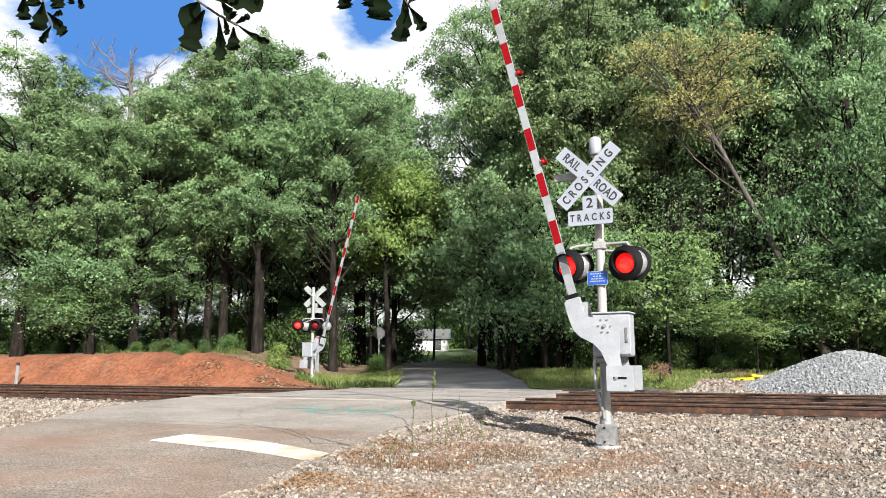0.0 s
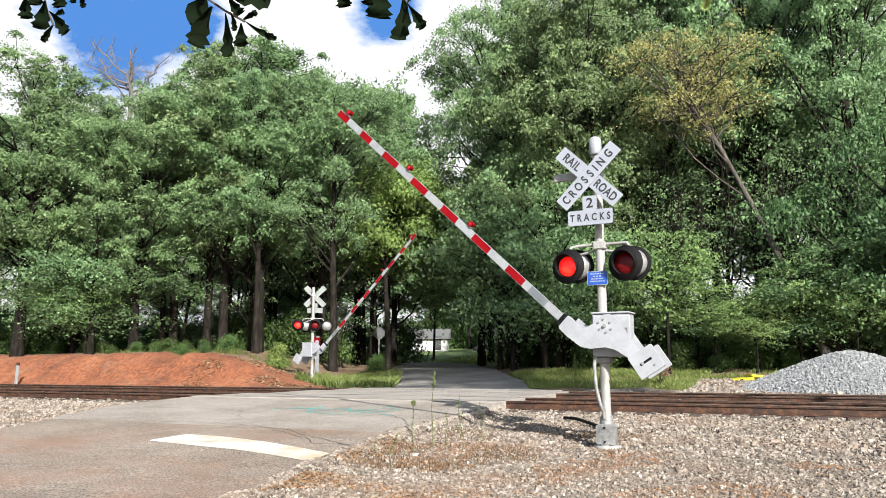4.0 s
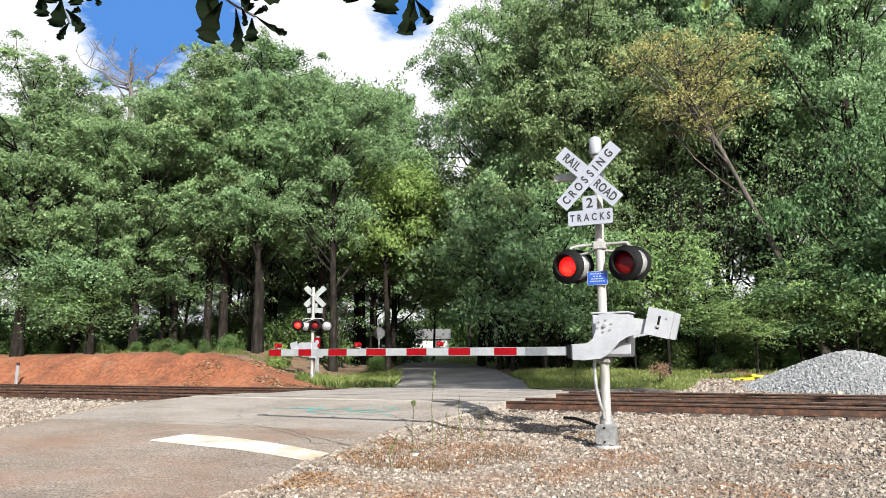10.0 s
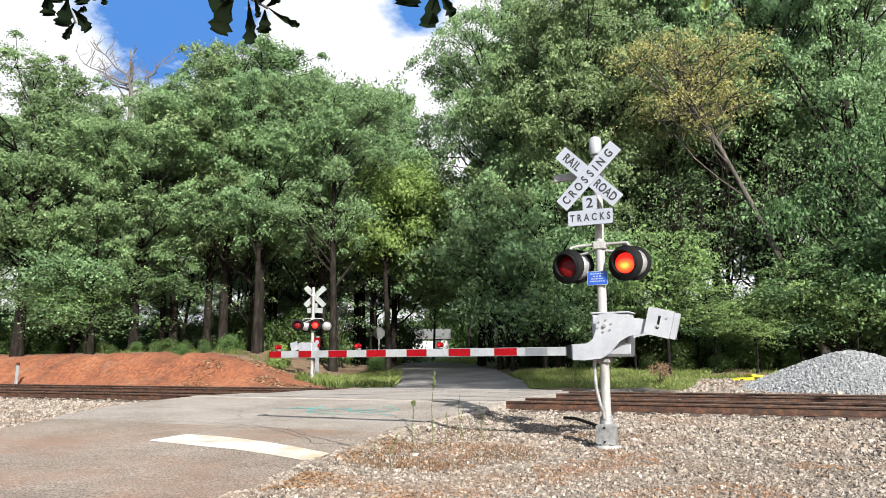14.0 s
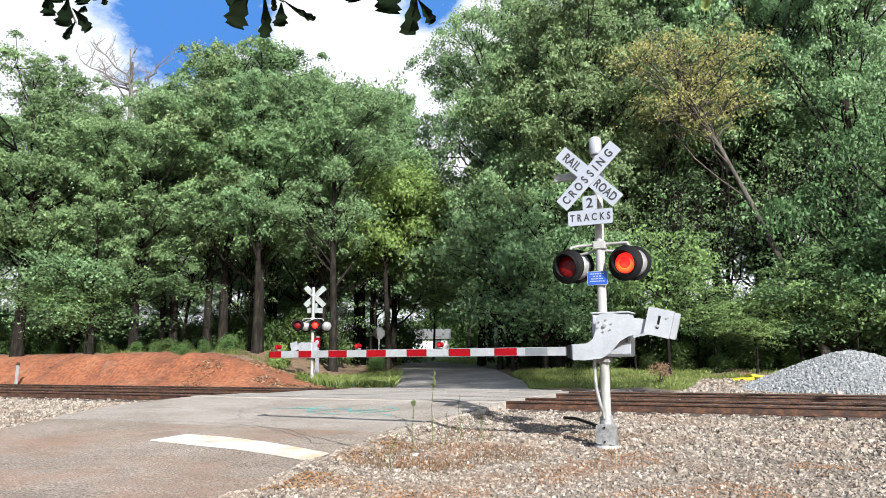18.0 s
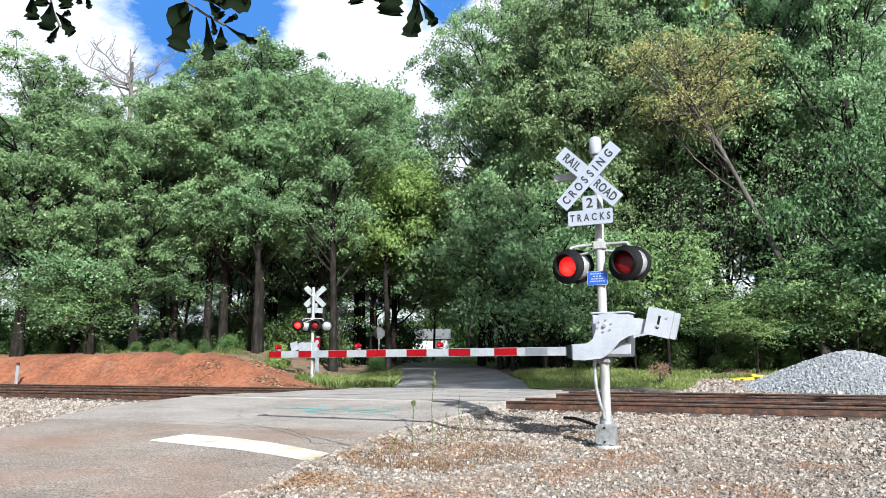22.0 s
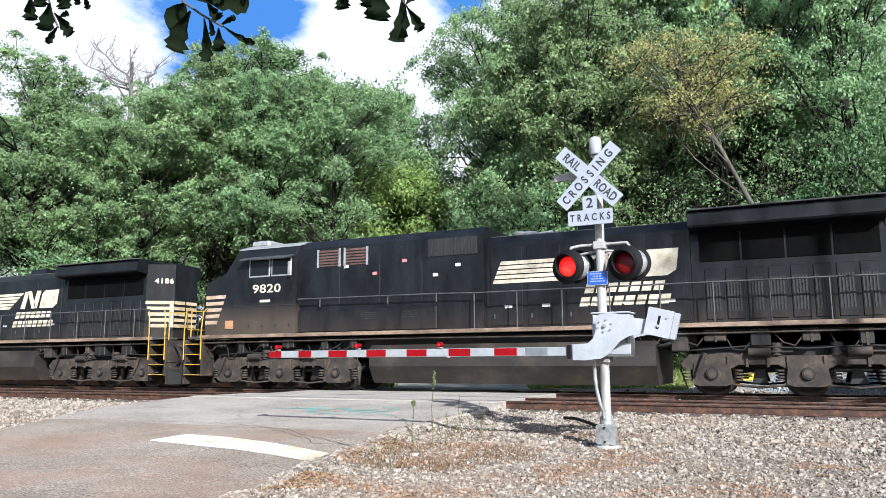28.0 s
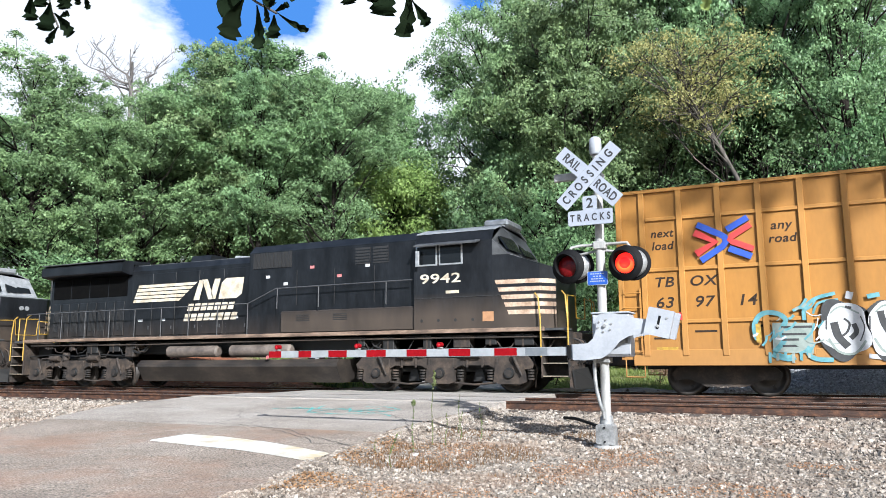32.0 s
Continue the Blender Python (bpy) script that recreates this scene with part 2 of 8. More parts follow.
stain(APRON, (0.11, 0.09, 0.075), 1.6, 0.54, 0.74, 0.45, 2.0, (0.6, 1.5, 1))
stain(APRON, (0.33, 0.30, 0.265), 7.0, 0.60, 0.72, 0.5, 5.0)
FAR_ASPHALT = surface("dark_asphalt", [(0.115, 0.107, 0.098), (0.165, 0.152, 0.138), (0.21, 0.195, 0.178)], 0.6, 0.88, bump=0.4, bump_scale=60, fine=(40, 0.2), world_space=True)
RAIL_TOP = surface("polished_rail", [(0.42, 0.40, 0.38), (0.62, 0.60, 0.58)], 3.0, 0.28, 1.0)
RUST = surface("rusty_steel", [(0.014, 0.0055, 0.0027), (0.036, 0.0142, 0.0066), (0.088, 0.037, 0.016)], 7.0, 0.75, 0.15, bump=0.4, bump_scale=50)
TIE = surface("creosoted_tie", [(0.028, 0.021, 0.017), (0.065, 0.048, 0.037)], 6.0, 0.9, bump=0.5, stretch=(6, 1, 6), jitter=0.3)
# bark kept darker than real, so sunlit trunks look shaded
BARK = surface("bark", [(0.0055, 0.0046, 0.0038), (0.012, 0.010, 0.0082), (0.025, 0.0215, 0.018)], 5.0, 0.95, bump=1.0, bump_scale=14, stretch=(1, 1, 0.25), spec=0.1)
DEADWOOD = surface("bare_grey_wood", [(0.07, 0.062, 0.058), (0.15, 0.135, 0.125)], 5.0, 0.9)
DEADBARK = surface("pale_bark", [(0.022, 0.018, 0.015), (0.045, 0.038, 0.032), (0.085, 0.073, 0.062)], 5.0, 0.95, stretch=(1, 1, 0.25))
LEAF = leaf_material("oak_leaves", (0.030, 0.060, 0.024), (0.252, 0.372, 0.162), 0.12)
# paler copy of LEAF, so dim trees look sunlit by their colour
LEAF_LIT = leaf_material("oak_leaves_lit", (0.040, 0.080, 0.032), (0.275, 0.42, 0.198), 0.12)
LEAF_FEATHER = leaf_material("feathery_leaves", (0.068, 0.122, 0.038), (0.25, 0.36, 0.128), 0.1)
LEAF_LIGHT = leaf_material("bright_leaves", (0.07, 0.115, 0.024), (0.26, 0.335, 0.10), 0.15)
LEAF_AUTUMN = leaf_material("browning_leaves", (0.12, 0.125, 0.04), (0.46, 0.44, 0.17), 0.05)
# leaf green darkened to carry the shade under the wood
LEAF_SHADE = leaf_material("low_leaves_shaded", (0.021, 0.052, 0.020), (0.156, 0.262, 0.105), 0.12)
LEAF_BUSH = leaf_material("shrub_leaves", (0.016, 0.038, 0.011), (0.115, 0.185, 0.05))
GRASS = leaf_material("grass_blades", (0.075, 0.11, 0.022), (0.22, 0.25, 0.075), 0.1)

LAWN = surface("mown_lawn", [(0.05, 0.085, 0.02), (0.11, 0.16, 0.04), (0.15, 0.17, 0.06)], 0.6, 0.95, bump=0.6, bump_scale=12, fine=(14, 0.4), world_space=True)

# ---- ground ----


def smooth(t):
    t = min(1.0, max(0.0, t))
    return t * t * (3 - 2 * t)


YS = [-40, 0, 3, 8, 10.7, 14, 15, 21.3, 23.5, 28, 33, 37, 45, 75, 95, 120, 400, 3000]
ZS = [-1.0, -0.7, -0.6, -0.45, -0.36, -0.24, -0.21, -0.21, -0.22, -0.12, 0.12, 0.38, 0.52, 0.84, 2.1, 3.4, 4.0, 4.0]


def level(x, y):
    z = float(np.interp(y, YS, ZS))
    edge = -17.5 - max(0.0, y - 26.0) * 0.55
    bank = 1.45 * smooth((y - 22.6) / 2.6) * smooth((edge + 1.0 - x) / 8.0)
    return z + bank * max(0.35, 1 - 0.015 * max(0.0, y - 27))


def spaced(a, b, fine_a, fine_b, step, far):
    mid = list(np.arange(fine_a, fine_b + 1e-6, step))
    lo, hi, s = [], [], step
    x = fine_a
    while x > a:
        s *= far
        x -= s
        lo.append(max(a, x))
    x, s = fine_b, step
    while x < b:
        s *= far
        x += s
        hi.append(min(b, x))
    return lo[::-1] + mid + hi


def sheet(name, xs, ys, zf, materials, pick=None):
    vs = [(x, y, zf(x, y)) for y in ys for x in xs]
    n = len(xs)
    fs = [(j * n + i, j * n + i + 1, (j + 1) * n + i + 1, (j + 1) * n + i) for j in range(len(ys) - 1) for i in range(n - 1)]
    me = bpy.data.meshes.new(name)
    me.from_pydata(vs, [], fs)
    for mt in materials:
        me.materials.append(mt)
    me.polygons.foreach_set("use_smooth", [True] * len(fs))
    if pick:
        for p in me.polygons:
            p.material_index = pick(*p.center)
    return new(name, me)


def bumpy(x, y):
    k = min(1.0, max(0.0, (y - 21.8) / 2.0)) * (1 if y < 80 else 0)
    return level(x, y) + k * (0.14 * noise.noise((x * 0.5, y * 0.5, 0)) + 0.09 * noise.noise((x * 1.7, y * 1.7, 3)) + 0.05 * noise.noise((x * 4.1, y * 4.1, 5)))


def ground_kind(x, y, z):
    w = noise.noise((x * 0.4, y * 0.4, 7)) * 1.2
    if y < 21.9:
        return 0
    if x < -17.6 + 2.2 * w and y < 26.3 + w * 0.6 and x > -70:
        return 2
    if 50 < y < 112 and -85 < x < -12:
        return 3
    if y < 25.5 + w and -6.5 < x < 20:
        return 0
    return 1




def rocks(name, places, material, label, category, seed=1):
    """Loose angular stones: rows of x, y, z, size."""
    rng = np.random.default_rng(seed)
    n = len(places)
    base = np.array([(x, y, z) for x in (-1, 1) for y in (-1, 1) for z in (-1, 1)], float) * 0.5
    faces = np.array([(0, 1, 3, 2), (4, 6, 7, 5), (0, 4, 5, 1), (2, 3, 7, 6), (0, 2, 6, 4), (1, 5, 7, 3)])
    v = base[None] * rng.uniform(0.6, 1.25, (n, 1, 3)) + rng.uniform(-0.24, 0.24, (n, 8, 3))
    a, b = rng.uniform(0, 6.28, n), rng.uniform(-0.7, 0.7, n)
    ca, sa, cb, sb = np.cos(a)[:, None], np.sin(a)[:, None], np.cos(b)[:, None], np.sin(b)[:, None]
    x, y, z = v[..., 0], v[..., 1], v[..., 2]
    y, z = cb * y - sb * z, sb * y + cb * z
    x, y = ca * x - sa * y, sa * x + ca * y
    v = np.stack([x, y, z], -1) * places[:, None, 3:4] + places[:, None, :3]
    f = (faces[None] + (np.arange(n) * 8)[:, None, None]).reshape(-1, 4)
    ob = new(name, arrays(name, v.reshape(-1, 3), f, material))
    return tagged(ob, label, category, kind="stuff")


def road_right(y):
    return float(np.interp(y, [2, 6.5, 9, 10.8, 12.4, 13.7, 15.3, 21.3, 22.6, 30, 33.7, 38.6, 47.6, 58, 75], [-4.3, -5.1, -5.75, -5.8, -5.7, -5.5, -5.72, -6.6, -7.6, -10.4, -12.4, -15.2, -19.8, -25.5, -37]))


def road_left(y):
    return float(np.interp(y, [2, 8.7, 11.4, 13.4, 15, 18, 21.3, 22.6, 30.4, 34.9, 42.7, 54.6, 65, 75], [-12.0, -13.0, -14.3, -14.5, -14.2, -13.4, -12.7, -12.6, -16.5, -18.9, -23.3, -30.7, -40, -52]))


ROAD_YS = list(np.arange(-6, 30, 0.4)) + list(np.arange(30, 76, 1.5))


def road_z(x, y):
    return float(np.interp(y, [-6, 8, 14.2, 15.2, 21.2, 22.5, 24, 28, 33, 37, 45, 75], [-0.75, -0.40, -0.05, 0.004, 0.004, -0.03, -0.14, -0.08, 0.15, 0.41, 0.55, 0.87]))


def bed(x, y):
    """The ground's height, kept under the road."""
    pad = 0.5 if y < 40 else 1.5
    if y > 22 and y < 78 and road_left(y) - pad < x < road_right(y) + pad:
        return level(x, y) - 0.14
    return bumpy(x, y)


ground = sheet("ground", spaced(-2500, 2500, -45, 12, 0.33, 1.2), spaced(-300, 3000, 3, 40, 0.33, 1.2), bed, [GRAVEL, DIRT, CLAY, LAWN], ground_kind)
tagged(ground, "gravel, red clay bank and leaf litter around the railway", "ground", kind="structure")


def strip(name, ys, left, right, zf, material, n=12, thick=0.25):
    g = Geo()
    vs = []
    for y in ys:
        l, r = left(y), right(y)
        vs += [(l + (r - l) * i / n, y, zf(l + (r - l) * i / n, y)) for i in range(n + 1)]
    fs = [(j * (n + 1) + i, j * (n + 1) + i + 1, (j + 1) * (n + 1) + i + 1, (j + 1) * (n + 1) + i) for j in range(len(ys) - 1) for i in range(n)]
    g.add(vs, fs, True)
    k = len(vs)
    edge = [j * (n + 1) for j in range(len(ys))] + [j * (n + 1) + n for j in range(len(ys) - 1, -1, -1)]
    low = [(vs[i][0] + (-0.25 if i % (n + 1) == 0 else 0.25), vs[i][1], vs[i][2] - thick) for i in edge]
    both = [vs[i] for i in edge] + low
    m = len(edge)
    g.add(both, [(i, (i + 1) % m, m + (i + 1) % m, m + i) for i in range(m)])
    return new(name, g.mesh(name, material, recalc=False))


# the road in three stretches, with the crossing of the two tracks between
WOB = lambda y, s: 0.22 * noise.noise((y * 0.6, s, 0)) + 0.1 * noise.noise((y * 2.1, s, 4))
road_near = strip("road_apron", [10.42] + [y for y in ROAD_YS if 10.5 < y < 14.7] + [14.75], lambda y: road_left(y) + WOB(y, 1), lambda y: road_right(y) + WOB(y, 9), road_z, APRON, 16)
tagged(road_near, "pale worn asphalt apron before the rails", "road", kind="structure")
road = strip("road", [y for y in ROAD_YS if y < 10.3] + [10.415], lambda y: road_left(y) + WOB(y, 1), lambda y: road_right(y) + WOB(y, 9), road_z, ASPHALT, 16)
tagged(road, "worn pale asphalt road rising to the crossing", "road", kind="structure")
road_far = strip("road_beyond", [21.35] + [y for y in ROAD_YS if y > 21.6], lambda y: road_left(y) + WOB(y, 2), lambda y: road_right(y) + WOB(y, 5), road_z, FAR_ASPHALT, 16)
tagged(road_far, "grey asphalt road running into the shade of the trees", "road", kind="structure")

# ---- tracks ----
NEAR_Y, FAR_Y = 16.03, 19.93
RAIL_PROFILE = [(-0.07, -0.171), (0.07, -0.171), (0.07, -0.160), (0.012, -0.143), (0.009, -0.045), (0.036, -0.036), (0.036, -0.006), (0.028, 0.0), (-0.028, 0.0), (-0.036, -0.006), (-0.036, -0.036), (-0.009, -0.045), (-0.012, -0.143), (-0.07, -0.160)]


def track(name, yc):
    t = thing(name, "straight railway track with rusty rails on old ties", "railway track", "railway tracks", pose(0, yc, 0))
    for s in (-1, 1):
        g = Geo().prism([(p[0] + s * 0.754, p[1] - 0.003) for p in RAIL_PROFILE], "x", -430, 430)
        r = part("rail", g, RUST, t, "rusty steel rail")
        part("running_surface", Geo().box(-430, 430, s * 0.754 - 0.027, s * 0.754 + 0.027, -0.003, 0.0), RAIL_TOP, r, "polished rail head")
    return t


tie_mesh = Geo().box(-0.115, 0.115, -1.3, 1.3, -0.36, -0.178, 0.02).mesh("tie", TIE)
plate_mesh = Geo().box(-0.09, 0.09, -0.17, 0.17, -0.178, -0.166).mesh("tie_plate", RUST)
track_near, track_far = track("railway_track", NEAR_Y), track("railway_track", FAR_Y)

# ---- trees ----


def leaf_cloud(rng, centers, radii, per, size, flat=0.6, up=0.35):
    """Corners of three-cornered leaves, gathered in flat sprays round their centres."""
    n = len(centers) * per
    c = np.repeat(centers, per, 0)
    r = np.repeat(radii, per)[:, None]
    tilt = np.repeat(rng.normal(size=(len(centers), 3)) * 0.25, per, 0)
    d = rng.normal(size=(n, 3)) * np.array([0.52, 0.52, 0.52 * flat])
    d[:, 2] += d[:, 0] * tilt[:, 0] + d[:, 1] * tilt[:, 1] - 0.35 * (d[:, 0] ** 2 + d[:, 1] ** 2)
    p = c + d * r
    nrm = d * 1.0 + rng.normal(size=(n, 3)) * 0.36 + np.array([0, 0, up])
    nrm /= np.linalg.norm(nrm, axis=1, keepdims=True)
    t = np.cross(nrm, rng.normal(size=(n, 3)))
    t /= np.linalg.norm(t, axis=1, keepdims=True)
    b = np.cross(nrm, t)
    s = size * rng.uniform(0.65, 1.4, (n, 1))
    w = s * rng.uniform(0.30, 0.46, (n, 1))
    v = np.stack([p - t * s * 0.5 + b * w, p - t * s * 0.35 - b * w, p + t * s * 0.6], 1)
    return v.reshape(-1, 3), np.arange(n * 3).reshape(n, 3)


def limb(g, rng, a, b, r0, r1, n=5, sag=0.12, seg=6):
    a, b = Vector(a), Vector(b)
    pts, rs = [], []
    for i in range(n + 1):
        t = i / n
        p = a.lerp(b, t)
        k = math.sin(math.pi * t) * (b - a).length * sag
        p += Vector((rng.uniform(-1, 1), rng.uniform(-1, 1), -0.5)) * k * 0.5
        pts.append(p)
        rs.append(r0 + (r1 - r0) * t)
    g.tube(pts, rs, seg)


def grow(seed, height, radius, low, boughs, per, size, lean=(0, 0), trunk=0.26, flat=0.42, clump=0.78, leaf=None, spare=0.0, name="tree", label="", sprays=8, top=0.5, bark=None, spread=1.0, rise=(0.5, 1.1)):
    """A broadleaf tree: trunk, boughs that carry sprays of leaves, from low (share of height) to the top."""
    rng = np.random.default_rng(seed)
    t = thing(name, label, "tree", "trees of the wood")
    g = Geo()
    pts, rs = [], []
    for i in range(11):
        k = i / 10
        pts.append((lean[0] * k + 0.25 * math.sin(seed + k * 4) * k, lean[1] * k + 0.25 * math.cos(seed * 2 + k * 5) * k, height * 0.93 * k - 0.3 * (i == 0)))
        rs.append(trunk * (1.25 if i == 0 else 1.0) * (1 - k) ** 0.8 + 0.03)
    g.tube(pts, rs, 9)
    cs = []
    phase = rng.uniform(0, 6.28, 4)
    while len(cs) < boughs:
        k = rng.uniform(0, 1)
        z = height * (low + (1 - low) * k) - 0.5
        prof = (math.sin(math.pi * min(1, (0.12 + 0.88 * k)) ** (1.0 + top * 0.6))) ** 0.42 if k < 0.97 else 0.25
        a = rng.uniform(0, 6.28)
        lump = 1 + 0.22 * math.sin(3 * a + phase[0] + 5 * k) + 0.16 * math.sin(7 * k * 2 + phase[1]) + 0.12 * math.sin(5 * a + phase[2] - 9 * k)
        rr = radius * prof * lump * rng.uniform(0.12, 1.0) ** 0.45
        gap = math.sin(a * 2 + phase[3] + k * 11) + math.sin(a * 5 - k * 17)
        if gap > 1.25 - spare:
            continue
        i = min(9, int(z / (height * 0.93) * 10))
        px, py = pts[max(0, i)][0], pts[max(0, i)][1]
        cs.append((px + rr * math.cos(a), py + rr * math.sin(a), z))
    leafy = []
    for c in cs:
        far = math.hypot(c[0], c[1])
        z0 = max(height * 0.12, c[2] - far * rng.uniform(*rise))
        k = min(9.0, z0 / (height * 0.93) * 10)
        j = int(k)
        p = Vector(pts[j]).lerp(Vector(pts[j + 1]), k - j)
        limb(g, rng, p, c, max(0.04, rs[j] * 0.42), 0.022, 4, 0.12, 5)
        out = Vector((c[0] - p.x, c[1] - p.y, 0.0)).normalized() if far > 0.3 else Vector((0, 0, 0))
        for q in range(sprays):
            e = Vector(c) + out * rng.normal(0.25, 0.5) * spread + Vector((rng.normal(0, 0.75), rng.normal(0, 0.75), rng.normal(0.1, 0.42))) * spread
            leafy.append(tuple(e))
            if q % 2 == 0:
                limb(g, rng, p.lerp(Vector(c), rng.uniform(0.6, 0.95)), e, 0.028, 0.012, 1, 0.0, 3)
    leafy = np.array(leafy)
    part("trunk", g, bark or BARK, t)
    v, q = leaf_cloud(rng, leafy, rng.lognormal(-0.12, 0.34, len(leafy)) * clump, per, size, flat)
    part("crown", arrays("crown", v, q, leaf or LEAF), None, t)
    return t


def plant(proto_list, used, i, x, y, sx, sz, turn):
    """Puts the first of a kind where it stands, and copies after that."""
    m = pose(x, y, level(x, y) - 0.05, 0, 0, turn) @ Matrix.Diagonal((sx, sx, sz, 1))
    p = proto_list[i]
    if i not in used:
        used.add(i)
        p.matrix_basis = m
        return p
    return copy_thing(p, m @ Matrix.Diagonal((*p.scale, 1)).inverted())


TREE_LABEL = "tall green broadleaf tree at the wood's edge"
OAKS = [grow(11 + i, 20.0, (4.3, 3.9, 4.7, 4.2, 3.6)[i], (0.36, 0.48, 0.36, 0.44, 0.32)[i], (48, 36, 54, 38, 42)[i], (150, 180, 150, 190, 150)[i], (0.138, 0.120, 0.138, 0.112, 0.138)[i], clump=0.64, spread=0.95, flat=0.45, trunk=(0.27, 0.24, 0.30, 0.28, 0.2)[i], label=TREE_LABEL, leaf=LEAF_LIT if i in (1, 3) else LEAF, spare=(0.2, 0.5, 0.2, 0.55, 0.35)[i], rise=((0.5, 1.1), (0.8, 1.6))[i in (1, 3)]) for i in range(5)]
BACK = [grow(31 + i, 20.0, (4.8, 4.4)[i], (0.28, 0.40)[i], 40, 46, 0.25, trunk=0.25, label="tall tree deeper in the wood", clump=1.0, sprays=7) for i in range(2)]
used_oaks, used_back = set(), set()
# x, y, height, kind
LEFT_EDGE = [(-38.3, 22.9, 14.6, 0), (-36.6, 25.4, 16.3, 2), (-32.6, 26.6, 13.6, 4), (-37.3, 29.4, 14.6, 1), (-31.8, 28.6, 14.6, 0), (-34.4, 33.0, 17.2, 4), (-31.6, 31.2, 15.0, 1), (-29.6, 33.0, 18.8, 2), (-26.4, 32.0, 15.4, 1), (-27.8, 33.9, 18.4, 2), (-31.4, 33.6, 17.9, 2), (-25.7, 37.2, 18.9, 3), (-22.7, 34.0, 16.4, 1), (-25.0, 42.1, 18.2, 0), (-31.5, 44.1, 19.6, 2)]
LEFT_BACK = [(-55.4, 35.4, 19.0), (-54.8, 39.0, 20.4), (-56.0, 43.0, 20.6), (-51.2, 43.0, 17.6), (-53.8, 48.4, 19.4), (-46.2, 45.3, 19.2), (-40.6, 45.7, 22.4), (-40.2, 50.4, 23.4), (-35.9, 50.2, 24.4), (-38.5, 55.1, 25.2), (-44.8, 56.9, 23.0), (-48.0, 42.5, 17.5), (-29.5, 48.2, 22.6), (-26.1, 46.9, 18.5), (-32.5, 52.0, 23.0), (-52.0, 60.0, 13.0), (-58.0, 56.0, 13.0), (-47.0, 66.0, 13.0), (-63.0, 64.0, 14.0), (-42.0, 61.0, 12.0)]
RIGHT_EDGE = [(-16.4, 45.2, 28.0, 3), (-12.6, 40.3, 22.4, 2), (-15.0, 39.4, 11.0, 4), (-11.0, 37.8, 20.0, 4), (-9.1, 38.1, 22.0, 0), (-8.1, 42.1, 25.0, 1), (-5.3, 42.0, 22.8, 1), (-3.6, 45.0, 30.0, 3), (-1.2, 42.0, 28.0, 3), (1.5, 44.2, 22.0, 1), (3.4, 40.8, 25.3, 3), (5.6, 46.0, 22.0, 1), (-0.6, 49.0, 18.0, 2), (-6.5, 48.5, 17.0, 0), (3.6, 48.0, 17.0, 2), (10.5, 50.3, 25.0, 3)]
RIGHT_BACK = [(-20.5, 56.7, 27.0), (-17.5, 55.0, 26.4), (-15.0, 54.2, 26.0), (-12.0, 52.7, 25.4), (-8.5, 56.0, 26.1), (-5.2, 52.5, 24.3), (-1.6, 55.9, 26.4), (2.2, 53.9, 22.3), (6.4, 56.7, 20.1), (10.4, 55.5, 21.9)]
k = 0
for rows, protos, used in ((LEFT_EDGE, OAKS, used_oaks), (LEFT_BACK, BACK, used_back), (RIGHT_EDGE, OAKS, used_oaks), (RIGHT_BACK, BACK, used_back)):
    for j, row in enumerate(rows):
        x, y, h = row[:3]
        plant(protos, used, row[3] if len(row) > 3 else (j + k) % 2, x, y, (0.92 + 0.12 * math.sin(j * 2.3 + k)) * (h / 20.0) ** 0.5, h / 20.0, (j * 77 + k * 31) % 360)
    k += 1
# far trees round the bend of the road
FAR_TREES = [(-52.6, 66.6, 15.2), (-47.0, 63.7, 15.7), (-60.9, 97.6, 19.0), (-55.1, 112.3, 22.5), (-46.3, 108.2, 19.9), (-21.5, 52.5, 15.5), (-34.5, 58.5, 14.5), (-24.6, 62.3, 16.8), (-58, 76, 16), (-28.1, 84.6, 17.8), (-22.1, 70.3, 18.2), (-66, 84, 19), (-72, 100, 22), (-40, 118, 22), (-30, 100, 22), (-22, 90, 22), (-80, 118, 24), (-62, 126, 24), (-48, 130, 24)]
for j, (x, y, h) in enumerate(FAR_TREES):
    plant(BACK, used_back, (1, 1, 0)[j % 3], x, y, 1.15, h / 20.0, j * 53)

# unseen tall trees added by the camera to shade the road beyond the tracks
shade_tree = grow(71, 27.0, 4.6, 0.70, 34, 34, 0.30, trunk=0.11, label="unseen high-crowned tree added to shade the road", clump=1.15, sprays=7)
SHADE, used_shade = [shade_tree], set()
for x, y, turn in ((12.5, 5.0, 0), (7.5, 12.0, 140)):
    plant(SHADE, used_shade, 0, x, y, 1.0, 1.0, turn)

# lighter young trees beside the road and a browning one
young = grow(41, 9.0, 2.0, 0.64, 26, 150, 0.105, trunk=0.11, leaf=LEAF_LIGHT, name="young_tree", label="young tree with bright yellow-green leaves by the road", clump=0.75, spread=0.7)
YOUNG = [young]
used_young = set()
for j, (x, y, s) in enumerate([(-22.4, 39.6, 1.42), (-24.6, 43.5, 1.3), (-15.0, 42.5, 0.95), (-38, 78, 1.2)]):
    plant(YOUNG, used_young, 0, x, y, s, s, j * 70)
brown = grow(57, 16.6, 2.7, 0.76, 36, 34, 0.09, lean=(-6.0, 0.2), trunk=0.16, leaf=LEAF_AUTUMN, spare=0.5, name="tree", label="leaning tree with thinning brown-yellow leaves and bare twigs", clump=0.6, sprays=12, bark=DEADBARK, rise=(0.2, 0.7), flat=0.3, spread=1.1)
brown.matrix_basis = pose(1.7, 36.4, level(1.7, 36.4), 0, 0, 0)
